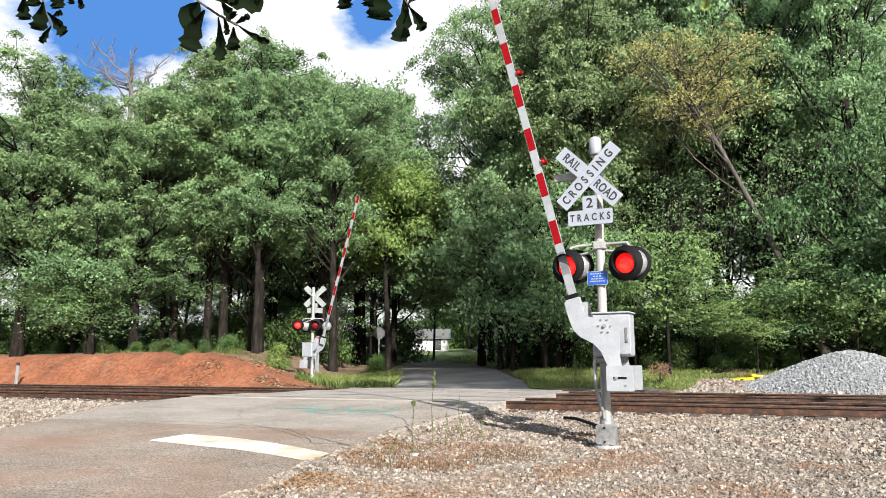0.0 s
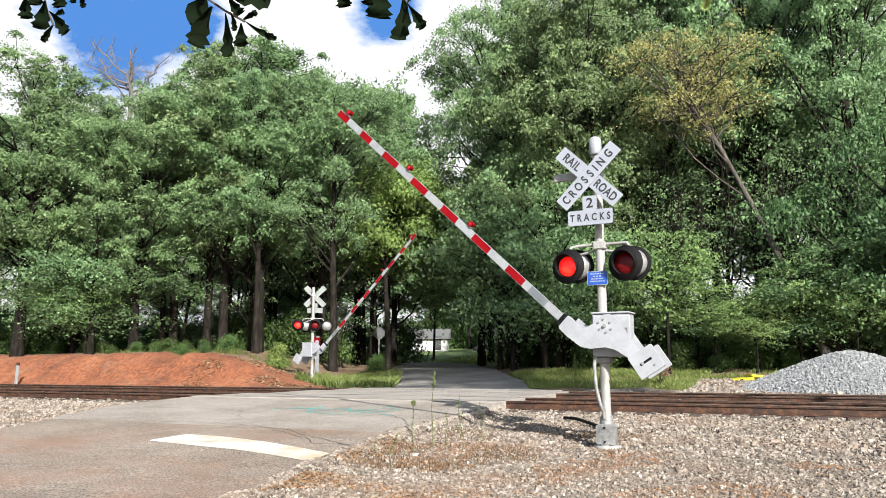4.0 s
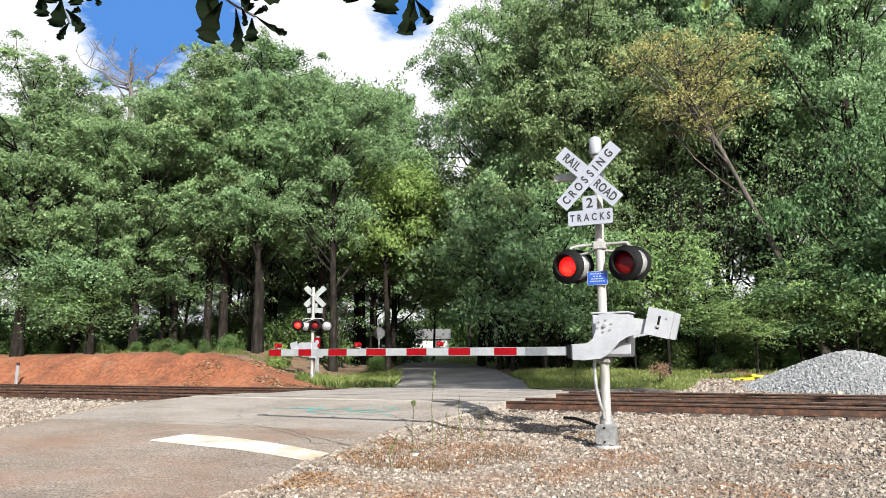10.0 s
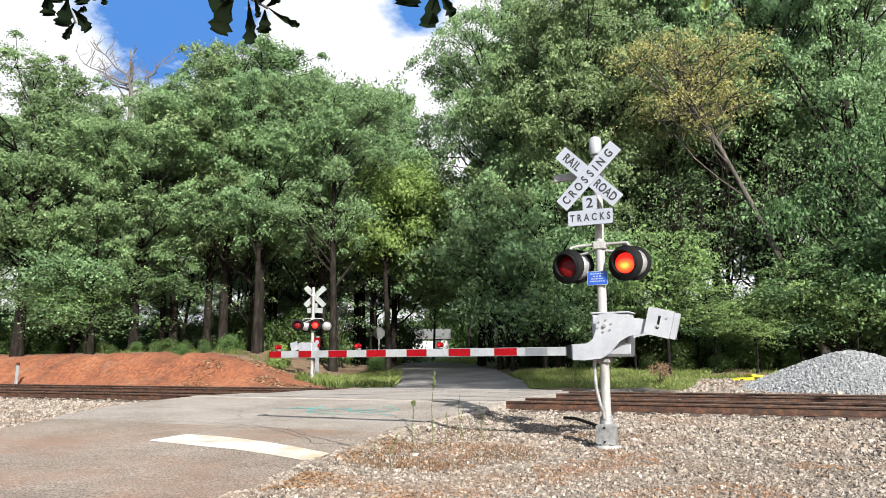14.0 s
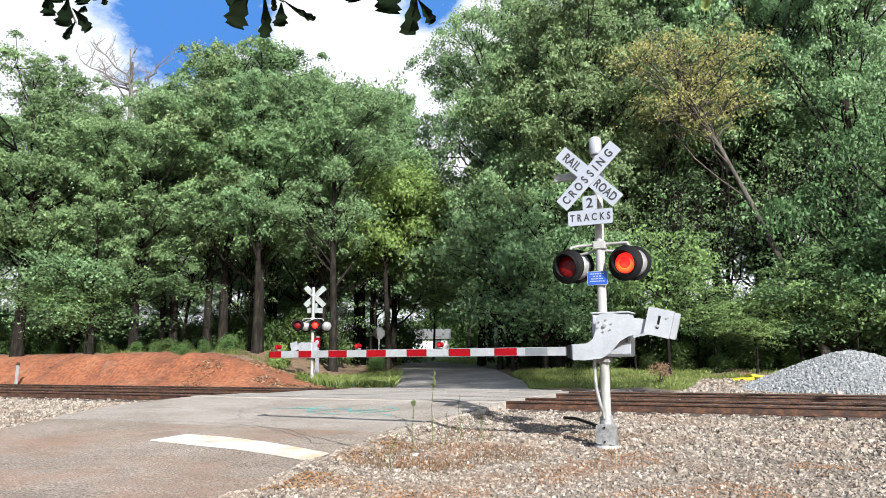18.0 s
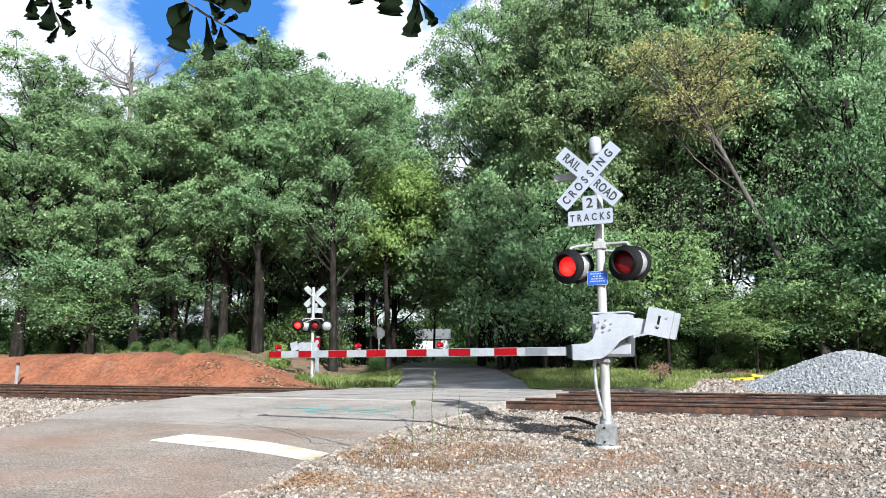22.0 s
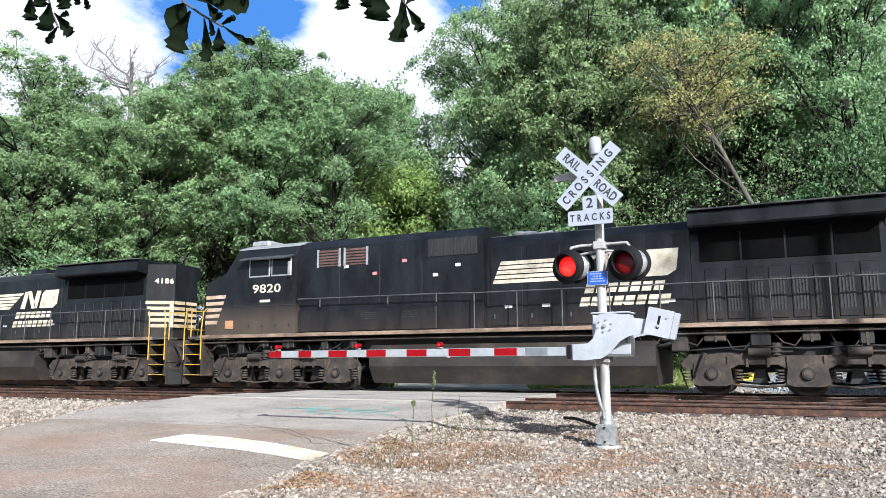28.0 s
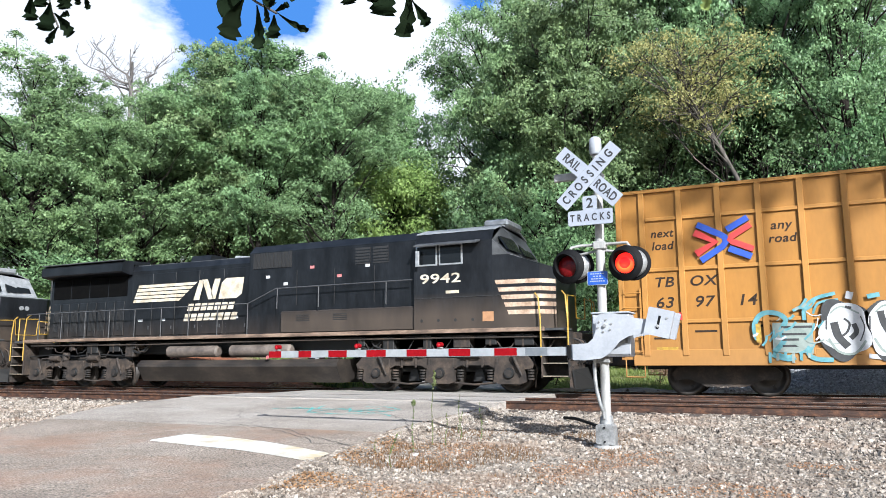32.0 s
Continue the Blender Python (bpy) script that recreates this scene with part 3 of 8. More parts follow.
# slender dark-stemmed saplings that fill the shade under the tall trees
sapling = grow(83, 11.0, 1.9, 0.30, 26, 13, 0.11, lean=(0.9, 0.3), trunk=0.07, leaf=LEAF, spare=0.4, name="sapling", label="slender dark-stemmed sapling with sparse leaves in the shade", clump=0.6, sprays=6, rise=(0.9, 2.2))
SAPLINGS, used_saplings = [sapling], set()
for j, (x, y, sx, sz) in enumerate([(-6.6, 38.4, 1.0, 0.95), (-5.2, 39.4, 1.1, 1.1), (-4.0, 38.0, 0.9, 0.9), (-2.6, 40.2, 1.1, 1.15), (-1.2, 38.6, 1.0, 1.0), (0.2, 39.6, 1.1, 1.1), (1.0, 37.8, 0.9, 0.85), (2.4, 39.2, 1.0, 1.05), (-9.6, 40.4, 1.0, 1.0), (-33.4, 33.6, 1.0, 0.9), (-29.2, 34.8, 1.0, 0.95), (-24.6, 37.8, 1.0, 0.85)]):
    plant(SAPLINGS, used_saplings, 0, x, y, sx, sz, j * 83)

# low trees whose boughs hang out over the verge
# one tree twice: leaves brightened as if sunlit, leaves darkened as if shaded
LOW = [grow(63, 7.5, 2.5, 0.34, 26, 90, 0.12, trunk=0.09, leaf=leaf, name="young_tree", label=text, flat=0.35, clump=0.75, spread=0.75) for leaf, text in ((LEAF_LIT, "low spreading tree at the edge of the wood"), (LEAF_SHADE, "low tree with the wood's shade in its leaf colour"))]
used_low = set()
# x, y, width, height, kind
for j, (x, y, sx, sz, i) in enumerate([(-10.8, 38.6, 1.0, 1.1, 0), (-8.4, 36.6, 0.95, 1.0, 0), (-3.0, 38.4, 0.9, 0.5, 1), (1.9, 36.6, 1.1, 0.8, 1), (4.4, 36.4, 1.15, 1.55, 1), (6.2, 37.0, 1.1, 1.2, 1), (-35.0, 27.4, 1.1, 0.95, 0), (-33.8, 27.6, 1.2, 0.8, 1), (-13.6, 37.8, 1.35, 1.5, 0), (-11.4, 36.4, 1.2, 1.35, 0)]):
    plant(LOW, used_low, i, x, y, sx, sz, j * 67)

# feathery light-green trees in front of the wood, and spreading bushes
feather = grow(67, 6.6, 2.3, 0.62, 15, 85, 0.115, trunk=0.05, leaf=LEAF_FEATHER, name="young_tree", label="slender tree with flat feathery pale-green sprays", flat=0.16, clump=0.95, spread=0.8, sprays=5, rise=(0.3, 0.6))
FEATHER, used_feather = [feather], set()
for j, (x, y, sx, sz) in enumerate([(-5.0, 34.6, 1.0, 1.05), (-1.4, 34.8, 0.7, 0.46), (-3.2, 36.0, 0.9, 0.62), (0.4, 36.2, 0.8, 0.75), (2.6, 35.4, 0.7, 0.6), (-6.8, 36.2, 0.8, 0.7), (-33.0, 26.6, 0.7, 0.6)]):
    plant(FEATHER, used_feather, 0, x, y, sx, sz, 40 + j * 67)

# bare dead tree above the others
dead = thing("dead_tree", "bare grey dead tree rising above the wood", "tree")
rng = np.random.default_rng(8)
g = Geo()
g.tube([(0, 0, -0.3), (0.2, 0.1, 8), (0.1, 0, 16), (0.0, 0, 20)], [0.3, 0.24, 0.17, 0.12], 8)
for i in range(9):
    a = i * 0.72 + 0.2
    z0 = 17.0 + 0.35 * (i % 6)
    tip = Vector((math.cos(a) * rng.uniform(1.6, 4.2) - 1.0, math.sin(a) * rng.uniform(1.2, 2.6), z0 + rng.uniform(1.4, 3.3)))
    limb(g, rng, (0, 0, z0), tip, 0.085, 0.025, 6, 0.16)
    for q in range(6):
        p = Vector((0, 0, z0)).lerp(tip, rng.uniform(0.3, 0.98))
        e2 = p + Vector((rng.uniform(-1.5, 1.3), rng.uniform(-0.9, 0.9), rng.uniform(0.1, 1.3)))
        limb(g, rng, p, e2, 0.032, 0.012, 4, 0.14, 5)
        for w in range(3):
            p2 = p.lerp(e2, rng.uniform(0.3, 0.95))
            limb(g, rng, p2, p2 + Vector((rng.uniform(-0.7, 0.7), rng.uniform(-0.5, 0.5), rng.uniform(0.0, 0.7))), 0.016, 0.008, 3, 0.1, 4)
part("trunk", g, DEADWOOD, dead)
dead.matrix_basis = pose(-46.0, 39.6, level(-46.0, 39.6), 0, 0, 20) @ Matrix.Diagonal((1.1, 1.1, 1.15, 1))

# ---- shrubs along the wood ----
SHRUBS = []
for i in range(3):
    rng = np.random.default_rng(90 + i)
    sh = thing("shrub", "dense green shrub at the foot of the trees", "shrub", "shrubs of the wood's edge")
    n = 26
    a, r, z = rng.uniform(0, 6.28, n), rng.uniform(0, 1.5, n), rng.uniform(0.25, 2.3, n)
    r *= np.sqrt(np.clip(1.15 - z / 2.6, 0.1, 1))
    cs = np.stack([r * np.cos(a), r * np.sin(a), z], 1)
    g = Geo()
    for j in range(12):
        limb(g, rng, (0, 0, -0.1), cs[j] * (1.0, 1.0, 1.1), 0.028, 0.008, 4, 0.15, 5)
    part("stem", g, BARK, sh)
    v, q = leaf_cloud(rng, cs, rng.uniform(0.5, 1.0, n), 130, (0.11, 0.13, 0.10)[i], 0.5)
    part("foliage", arrays("foliage", v, q, LEAF_BUSH), None, sh)
    SHRUBS.append(sh)
used_sh = set()
rs = random.Random(5)
spots = []
for i in range(14):
    x = -11.5 + 22 * (i / 13) + rs.uniform(-0.5, 0.5)
    spots.append((x, 36.6 + rs.uniform(-0.5, 0.9) + max(0, -9 - x) * 1.1, rs.uniform(0.35, 0.75)))
for i in range(12):
    x = -10.0 + 22 * (i / 11) + rs.uniform(-0.6, 0.6)
    spots.append((x, 43.0 + rs.uniform(-0.6, 1.2) + max(0, -9 - x) * 1.1, rs.uniform(0.9, 1.4)))
for i in range(14):
    x = -7.5 + 14 * (i / 13) + rs.uniform(-0.4, 0.4)
    spots.append((x, 41.0 + rs.uniform(-0.4, 0.8), rs.uniform(0.85, 1.25)))
for i in range(16):
    x = -14.0 + 28 * (i / 15) + rs.uniform(-0.6, 0.6)
    spots.append((x, 48.0 + rs.uniform(-1.0, 1.5), rs.uniform(1.6, 2.1)))
for i in range(14):
    spots.append((-64 + 50 * i / 13 + rs.uniform(-1, 1), 112 + rs.uniform(-4, 4), rs.uniform(2.0, 2.8)))
for i in range(22):
    x = -44 + 18 * (i / 21) + rs.uniform(-0.4, 0.4)
    spots.append((x, 27.2 + rs.uniform(-0.4, 1.2) + max(0, (x + 30)) * 0.4, rs.uniform(0.18, 0.42)))
for i in range(14):
    spots.append((rs.uniform(-48, -38), rs.uniform(27, 31), rs.uniform(1.0, 1.5)))
for i in range(16):
    spots.append((-80 + 46 * i / 15 + rs.uniform(-1, 1), 66 + rs.uniform(-3, 3), rs.uniform(1.6, 2.2)))
for i in range(8):
    spots.append((12 + 3 * i, 50 + rs.uniform(-2, 2), rs.uniform(1.8, 2.3)))
for i in range(8):
    spots.append((-21.5 - i * 0.9, 36.5 + i * 2.0 + rs.uniform(-1, 1), rs.uniform(0.22, 0.42)))
for i in range(18):
    spots.append((-47 + 22 * i / 17 + rs.uniform(-0.5, 0.5), 38.5 + rs.uniform(-1.5, 1.5), rs.uniform(0.9, 1.4)))
for i in range(6):
    spots.append((-15.0 + 1.1 * i + rs.uniform(-0.3, 0.3), 44.0 + rs.uniform(-0.8, 0.8), rs.uniform(1.1, 1.5)))
for i in range(8):
    spots.append((-20.5 + 1.4 * i + rs.uniform(-0.4, 0.4), 60.0 + rs.uniform(-1.5, 1.5), rs.uniform(1.7, 2.2)))
for i in range(9):
    spots.append((-55 + 2.2 * i + rs.uniform(-0.6, 0.6), 117 + rs.uniform(-2, 2), rs.uniform(2.9, 3.5)))
for j, (x, y, s) in enumerate(spots):
    plant(SHRUBS, used_sh, j % 3, x, y, s, s * rs.uniform(0.8, 1.15), rs.uniform(0, 360))

# ---- crossing signals ----


def lamp_glow(name, strength, hot, mid, rim):
    """A lit red lens, hottest over the bulb below its middle."""
    mt = glow(name, (1.0, 0.02, 0.01), strength)
    nt = mt.node_tree
    tc = nt.nodes.new("ShaderNodeTexCoord")
    mp = nt.nodes.new("ShaderNodeMapping")
    mp.inputs["Location"].default_value = (0, 0, 0.045)
    mp.inputs["Scale"].default_value = (0.85, 0, 1.25)
    ln = nt.nodes.new("ShaderNodeVectorMath")
    ln.operation = "LENGTH"
    ramp = nt.nodes.new("ShaderNodeValToRGB")
    el = ramp.color_ramp.elements
    el[0].position, el[0].color = 0.015, (*hot, 1)
    el[1].position, el[1].color = 0.135, (*rim, 1)
    e = el.new(0.07)
    e.color = (*mid, 1)
    nt.links.new(tc.outputs["Object"], mp.inputs["Vector"])
    nt.links.new(mp.outputs["Vector"], ln.inputs[0])
    nt.links.new(ln.outputs["Value"], ramp.inputs["Fac"])
    nt.links.new(ramp.outputs["Color"], nt.nodes["Principled BSDF"].inputs["Emission Color"])
    return mt


SILVER = surface("aluminium_paint", [(0.215, 0.225, 0.245), (0.250, 0.260, 0.280), (0.285, 0.295, 0.315)], 3.0, 0.5, 0.1, fine=(30, 0.05))
POLE_PAINT = surface("aged_pale_paint", [(0.13, 0.125, 0.12), (0.205, 0.20, 0.19), (0.25, 0.245, 0.235)], 3.5, 0.55, 0.1, fine=(30, 0.12), stretch=(1, 1, 0.4), contrast=(0.3, 0.5))
SILVER_WORN = surface("weathered_aluminium_paint", [(0.10, 0.10, 0.098), (0.17, 0.17, 0.168), (0.235, 0.235, 0.232)], 5.0, 0.55, 0.2, fine=(40, 0.15))
WHITE_SIGN = surface("white_sign_sheet", [(0.20, 0.215, 0.25), (0.235, 0.25, 0.285)], 2.0, 0.4, fine=(40, 0.05))
BACK_SIGN = surface("bare_sign_back", [(0.095, 0.11, 0.108), (0.155, 0.17, 0.168)], 3.0, 0.5, 0.2)
BLACK = surface("black_paint", [(0.003, 0.003, 0.0035), (0.006, 0.006, 0.0065)], 6.0, 0.7, spec=0.12)
LETTER = surface("black_lettering", [(0.012, 0.012, 0.014), (0.02, 0.02, 0.02)], 6.0, 0.5)
RED_SHEET = surface("red_reflective_sheet", [(0.135, 0.0018, 0.004), (0.175, 0.003, 0.006)], 4.0, 0.7, spec=0.06, fine=(30, 0.1))
ARM_WHITE = surface("white_reflective_sheet", [(0.165, 0.175, 0.18), (0.215, 0.225, 0.23)], 4.0, 0.4, fine=(25, 0.08))
ARM_GREY = surface("bare_fibreglass", [(0.165, 0.175, 0.185), (0.225, 0.235, 0.245)], 5.0, 0.5)
GREY_TAPE = surface("worn_grey_tape", [(0.075, 0.085, 0.095), (0.115, 0.125, 0.135)], 6.0, 0.5)
BLUE_SIGN = surface("blue_sign_sheet", [(0.006, 0.045, 0.24), (0.01, 0.06, 0.29)], 3.0, 0.4)
DARK_LENS = surface("unlit_red_lens", [(0.06, 0.0015, 0.0025), (0.12, 0.003, 0.004)], 30.0, 0.3, spec=0.2)
LIT_RED = lamp_glow("lit_red_lens", 0.50, (1.0, 0.035, 0.018), (0.9, 0.010, 0.008), (0.50, 0.006, 0.006))
LIT_HOT = lamp_glow("lit_amber_red_lens", 0.95, (1.0, 0.42, 0.05), (1.0, 0.10, 0.012), (0.85, 0.012, 0.008))
RED_LAMP = glow("red_marker_lens", (0.40, 0.008, 0.014), 0.25)
CONCRETE = surface("pale_concrete", [(0.26, 0.255, 0.245), (0.38, 0.37, 0.36)], 6.0, 0.9, bump=0.4)


def lettering(text, size, material, parent, m, name="lettering", wide=1.0, bold=0.0, slant=0.0):
    cu = bpy.data.curves.new("lettering", "FONT")
    cu.body, cu.size, cu.align_x, cu.align_y, cu.extrude, cu.offset = text, size, "CENTER", "CENTER", 0.0015, bold
    cu.space_character = 1.08
    cu.shear = slant
    tmp = bpy.data.objects.new("lettering", cu)
    me = bpy.data.meshes.new_from_object(tmp)
    bpy.data.objects.remove(tmp)
    me.materials.clear()
    me.materials.append(material)
    return part(name, me, None, parent, m=m @ Matrix.Diagonal((wide, 1, 1, 1)))


def round_plate(w, h, r, y0, y1, cx=0.0, cz=0.0, n=4):
    pts = []
    for sx, sz, a0 in ((1, 1, 0), (-1, 1, 90), (-1, -1, 180), (1, -1, 270)):
        for i in range(n + 1):
            a = radians(a0 + 90 * i / n)
            pts.append((cx + sx * (w / 2 - r) + r * math.cos(a), cz + sz * (h / 2 - r) + r * math.sin(a)))
    return Geo().prism(pts, "y", y0, y1)


FRONT = Matrix.Rotation(radians(90), 4, "X")


def flasher(sig, x, y, z, side, hot, lamps, turn=0.0, scale=1.0):
    """A lamp unit that looks along side * -y: black disc, hood, housing, lens and the bulb disc that turns."""
    m = pose(x, y, z, 0, 0, (0 if side > 0 else 180) + turn)
    unit = part("flasher", Geo().lathe([(0.001, 0.0), (0.252, 0.0), (0.254, -0.006), (0.245, -0.012), (0.001, -0.012)], 36, FRONT), BLACK, sig, "round black flasher backing", m)
    hood, n = Geo(), 18
    vs = []
    for r in (0.166, 0.159):
        for i in range(n + 1):
            a = radians(-62 + 304 * i / n)
            up = 0.5 + 0.5 * math.sin(a)
            vs += [(r * math.cos(a), -0.0, r * math.sin(a)), (r * 1.03 * math.cos(a), -0.02 - 0.15 * up, r * 1.03 * math.sin(a))]
    k = 2 * (n + 1)
    fs = []
    for i in range(n):
        a, b = 2 * i, 2 * i + 2
        fs += [(a, b, b + 1, a + 1), (k + a, k + a + 1, k + b + 1, k + b), (a + 1, b + 1, k + b + 1, k + a + 1)]
    hood.add(vs, fs, True)
    part("hood", hood.mesh("hood", BLACK, recalc=False), None, unit, "black hood over the lens")
    part("housing", Geo().lathe([(0.185, 0.0), (0.205, 0.03), (0.20, 0.10), (0.17, 0.15), (0.10, 0.185), (0.001, 0.19)], 24, Matrix.Rotation(radians(-90), 4, "X")), SILVER_WORN, unit, "silver lamp housing")
    part("lens", Geo().lathe([(0.001, 0.022), (0.08, 0.019), (0.148, 0.006), (0.153, 0.0)], 28, FRONT), DARK_LENS, unit, "dark red lens")
    if lamps is not None:
        bulb = part("bulb_disc", Geo().lathe([(0.001, 0.022), (0.08, 0.019), (0.142, 0.006), (0.146, 0.0)], 28, FRONT), LIT_HOT if hot else LIT_RED, unit, "glowing lamp disc", pose(0, -0.006, 0))
        lamps.append((bulb, "left" if (x < 0 if side > 0 else x > 0) else "hot"))
        if hot:
            ember = part("ember_disc", Geo().lathe([(0.001, 0.022), (0.08, 0.019), (0.140, 0.006), (0.144, 0.0)], 28, FRONT), LIT_RED, unit, "dull red disc of the cooling lamp", pose(0, -0.006, 0))
            lamps.append((ember, "ember"))
    return unit


def crossbuck(sig, y, z, x, lean):
    """Two crossed boards: front faces -y."""
    for i, (ang, words) in enumerate(((-49.0 + lean, ("RAIL", "ROAD")), (40.0 + lean, ("CROSSING",)))):
        rot = Matrix.Rotation(radians(-(ang)), 4, "Y")
        base = pose(x, y - 0.007 * i, z)
        board = part("crossbuck_board", round_plate(1.16, 0.225, 0.012, -0.003, 0.002), BACK_SIGN, sig, "crossbuck board, white in front, bare behind", base @ rot)
        part("white_face", round_plate(1.154, 0.219, 0.012, -0.0045, -0.0032), WHITE_SIGN, board)
        flat = Matrix.Rotation(radians(90), 4, "X")
        if len(words) == 2:
            lettering(words[0], 0.178, LETTER, board, pose(-0.335, -0.005, -0.004) @ flat, wide=0.80, bold=0.005)
            lettering(words[1], 0.178, LETTER, board, pose(0.335, -0.005, -0.004) @ flat, wide=0.74, bold=0.005)
        else:
            for k, ch in enumerate("CROSSING"):
                lettering(ch, 0.172, LETTER, board, pose((-0.47, -0.34, -0.205, -0.075, 0.045, 0.15, 0.265, 0.425)[k], -0.005, -0.004) @ flat, wide=0.78, bold=0.005)


GATES, LAMPS = [], []
PIVOT = Vector((0.105, -0.25, 1.686))
ARM_DROP = -0.345
STRIPES = [(0.56, 0.86, "g"), (0.86, 1.20, "d"), (1.20, 1.33, "g"), (1.33, 1.69, "r"), (1.69, 2.08, "g"), (2.08, 2.45, "r"), (2.45, 2.83, "g"), (2.83, 3.19, "r"), (3.19, 3.57, "w"), (3.57, 3.94, "r"), (3.94, 4.32, "w"), (4.32, 4.69, "r"), (4.69, 5.04, "w"), (5.04, 5.31, "r"), (5.31, 5.68, "w"), (5.68, 5.95, "r")]


def gate_signal(m, label, front_lamps, back_lamps, words, sign_turn=0.0, reach=1.0):
    """Mast with crossbuck, track plate, flashers and gate; -y faces the driver, the arm reaches to -x."""
    sig = thing("crossing_signal", label, "railway signal", "crossing signals", m)
    part("pole", Geo().cyl((0, 0, 0.30), (0, 0, 4.22), 0.066, n=20), POLE_PAINT, sig, "silver-painted steel pole")
    if words:
        part("bell", Geo().lathe([(0.001, 4.50), (0.05, 4.495), (0.085, 4.46), (0.092, 4.36), (0.085, 4.24), (0.075, 4.22), (0.001, 4.22)], 20, pose(-0.01, -0.02, 0)), SILVER, sig, "white bell housing on the pole top")
    foot = part("base_casting", Geo().box(-0.125, 0.125, -0.12, 0.12, 0.02, 0.33, 0.03).cyl((0, 0, 0.32), (0, 0, 0.44), 0.10, 0.085, 16), SILVER_WORN, sig, "grey cast junction base")
    part("cover_plate", round_plate(0.25, 0.26, 0.02, -0.135, -0.118, 0, 0.19), SILVER_WORN, foot)
    part("cover_lug", Geo().prism([(-0.06, 0.06), (0.06, 0.06), (0.03, 0.0), (-0.03, 0.0)], "y", -0.13, -0.10), SILVER_WORN, foot)
    for x, z in ((0, 0.285), (0.0, 0.095)):
        part("cover_bolt", Geo().cyl((x, -0.155, z), (x, -0.13, z), 0.013, n=8), BLACK, foot)
    part("footing", Geo().cyl((0, 0, -0.25), (0, 0, 0.035), 0.20, 0.19, 18), CONCRETE, sig, "low concrete footing")
    # signs
    part("sign_bracket", Geo().box(-0.03, 0.03, -0.27, 0.0, 3.86, 3.92, 0.006).box(-0.085, 0.085, -0.085, 0.085, 3.84, 3.94, 0.01), SILVER, sig)
    if words:
        part("side_bracket", Geo().box(-0.64, -0.02, -0.10, -0.04, 3.86, 3.98, 0.012), POLE_PAINT, sig, "grey steel bracket arm")
    crossbuck(sig, -0.275, 3.85, -0.06, 4.5)
    tp = part("track_plate", round_plate(0.66, 0.225, 0.03, -0.105, -0.100, -0.06, 3.28), BACK_SIGN, sig, "two-part white track count plate")
    part("number_plate_top", round_plate(0.215, 0.215, 0.025, -0.1045, -0.0995, -0.06, 3.49), BACK_SIGN, tp)
    part("white_face", round_plate(0.652, 0.217, 0.03, -0.108, -0.1055, -0.06, 3.28), WHITE_SIGN, tp)
    part("white_face", round_plate(0.207, 0.207, 0.025, -0.1075, -0.105, -0.06, 3.488), WHITE_SIGN, tp)
    flat = Matrix.Rotation(radians(90), 4, "X")
    if words:
        lettering("T R A C K S", 0.145, LETTER, tp, pose(-0.06, -0.109, 3.277) @ flat, wide=0.74, bold=0.004)
        lettering("2", 0.20, LETTER, tp, pose(-0.06, -0.109, 3.485) @ flat, bold=0.004)
        bs = part("notice_sign", round_plate(0.30, 0.20, 0.02, -0.095, -0.09, -0.03, 2.38), WHITE_SIGN, sig, "small blue notice with white lines")
        part("blue_face", round_plate(0.285, 0.186, 0.02, -0.0975, -0.0955, -0.03, 2.38), BLUE_SIGN, bs)
        for i, w in enumerate((0.21, 0.13, 0.19, 0.22)):
            n = (6, 3, 5, 7)[i]
            for j in range(n):
                a = -0.03 - w / 2 + w * j / n
                part("text_bar", Geo().box(a, a + w / n * 0.72, -0.0990, -0.0978, 2.435 - i * 0.036, 2.4515 - i * 0.036), WHITE_SIGN, bs)
    tp.matrix_basis = Matrix.Translation((0.0, -0.16, -0.035))
    # flashers on their cross arm
    arm = Geo().tube([(-0.44, -0.05, 2.80), (-0.42, -0.03, 2.86), (-0.3, 0.0, 2.88), (0.3, 0.0, 2.88), (0.40, -0.03, 2.87), (0.44, -0.05, 2.80)], 0.022, 10)
    arm.tube([(-0.30, 0.06, 2.76), (0, 0.03, 2.80), (0.30, 0.06, 2.76)], 0.02, 8).box(-0.09, 0.09, -0.085, 0.085, 2.80, 2.92, 0.015)
    part("cross_arm", arm, POLE_PAINT, sig, "pipe cross arm for the flashers")
    for x in front_lamps:
        flasher(sig, x, -0.20, 2.56, 1, x > 0, LAMPS if words else None, -9 if words else 0)
    for x in back_lamps:
        flasher(sig, x, 0.20, 2.60, -1, False, None if words else LAMPS)
    for ob in sig.children:
        if ob.name.split(".")[0] in ("sign_bracket", "side_bracket", "crossbuck_board", "track_plate", "cross_arm", "flasher"):
            ob.matrix_basis = Matrix.Rotation(radians(sign_turn), 4, "Z") @ ob.matrix_basis
    # gate mechanism
    mech = part("mechanism_box", Geo().box(-0.12, 0.40, -0.16, 0.20, 1.26, 1.86, 0.02), SILVER, sig, "pale grey gate mechanism case")
    part("case_lid", Geo().box(0.05, 0.42, -0.175, -0.158, 1.29, 1.83, 0.008), SILVER, mech)
    part("lid_rim", Geo().box(-0.13, 0.42, -0.18, 0.21, 1.86, 1.885, 0.008), SILVER, mech)
    part("latch", Geo().box(0.35, 0.385, -0.19, -0.174, 1.45, 1.66, 0.004), SILVER_WORN, mech)
    part("clamp", Geo().box(-0.10, 0.10, -0.10, 0.10, 1.17, 1.26, 0.015), SILVER_WORN, sig)
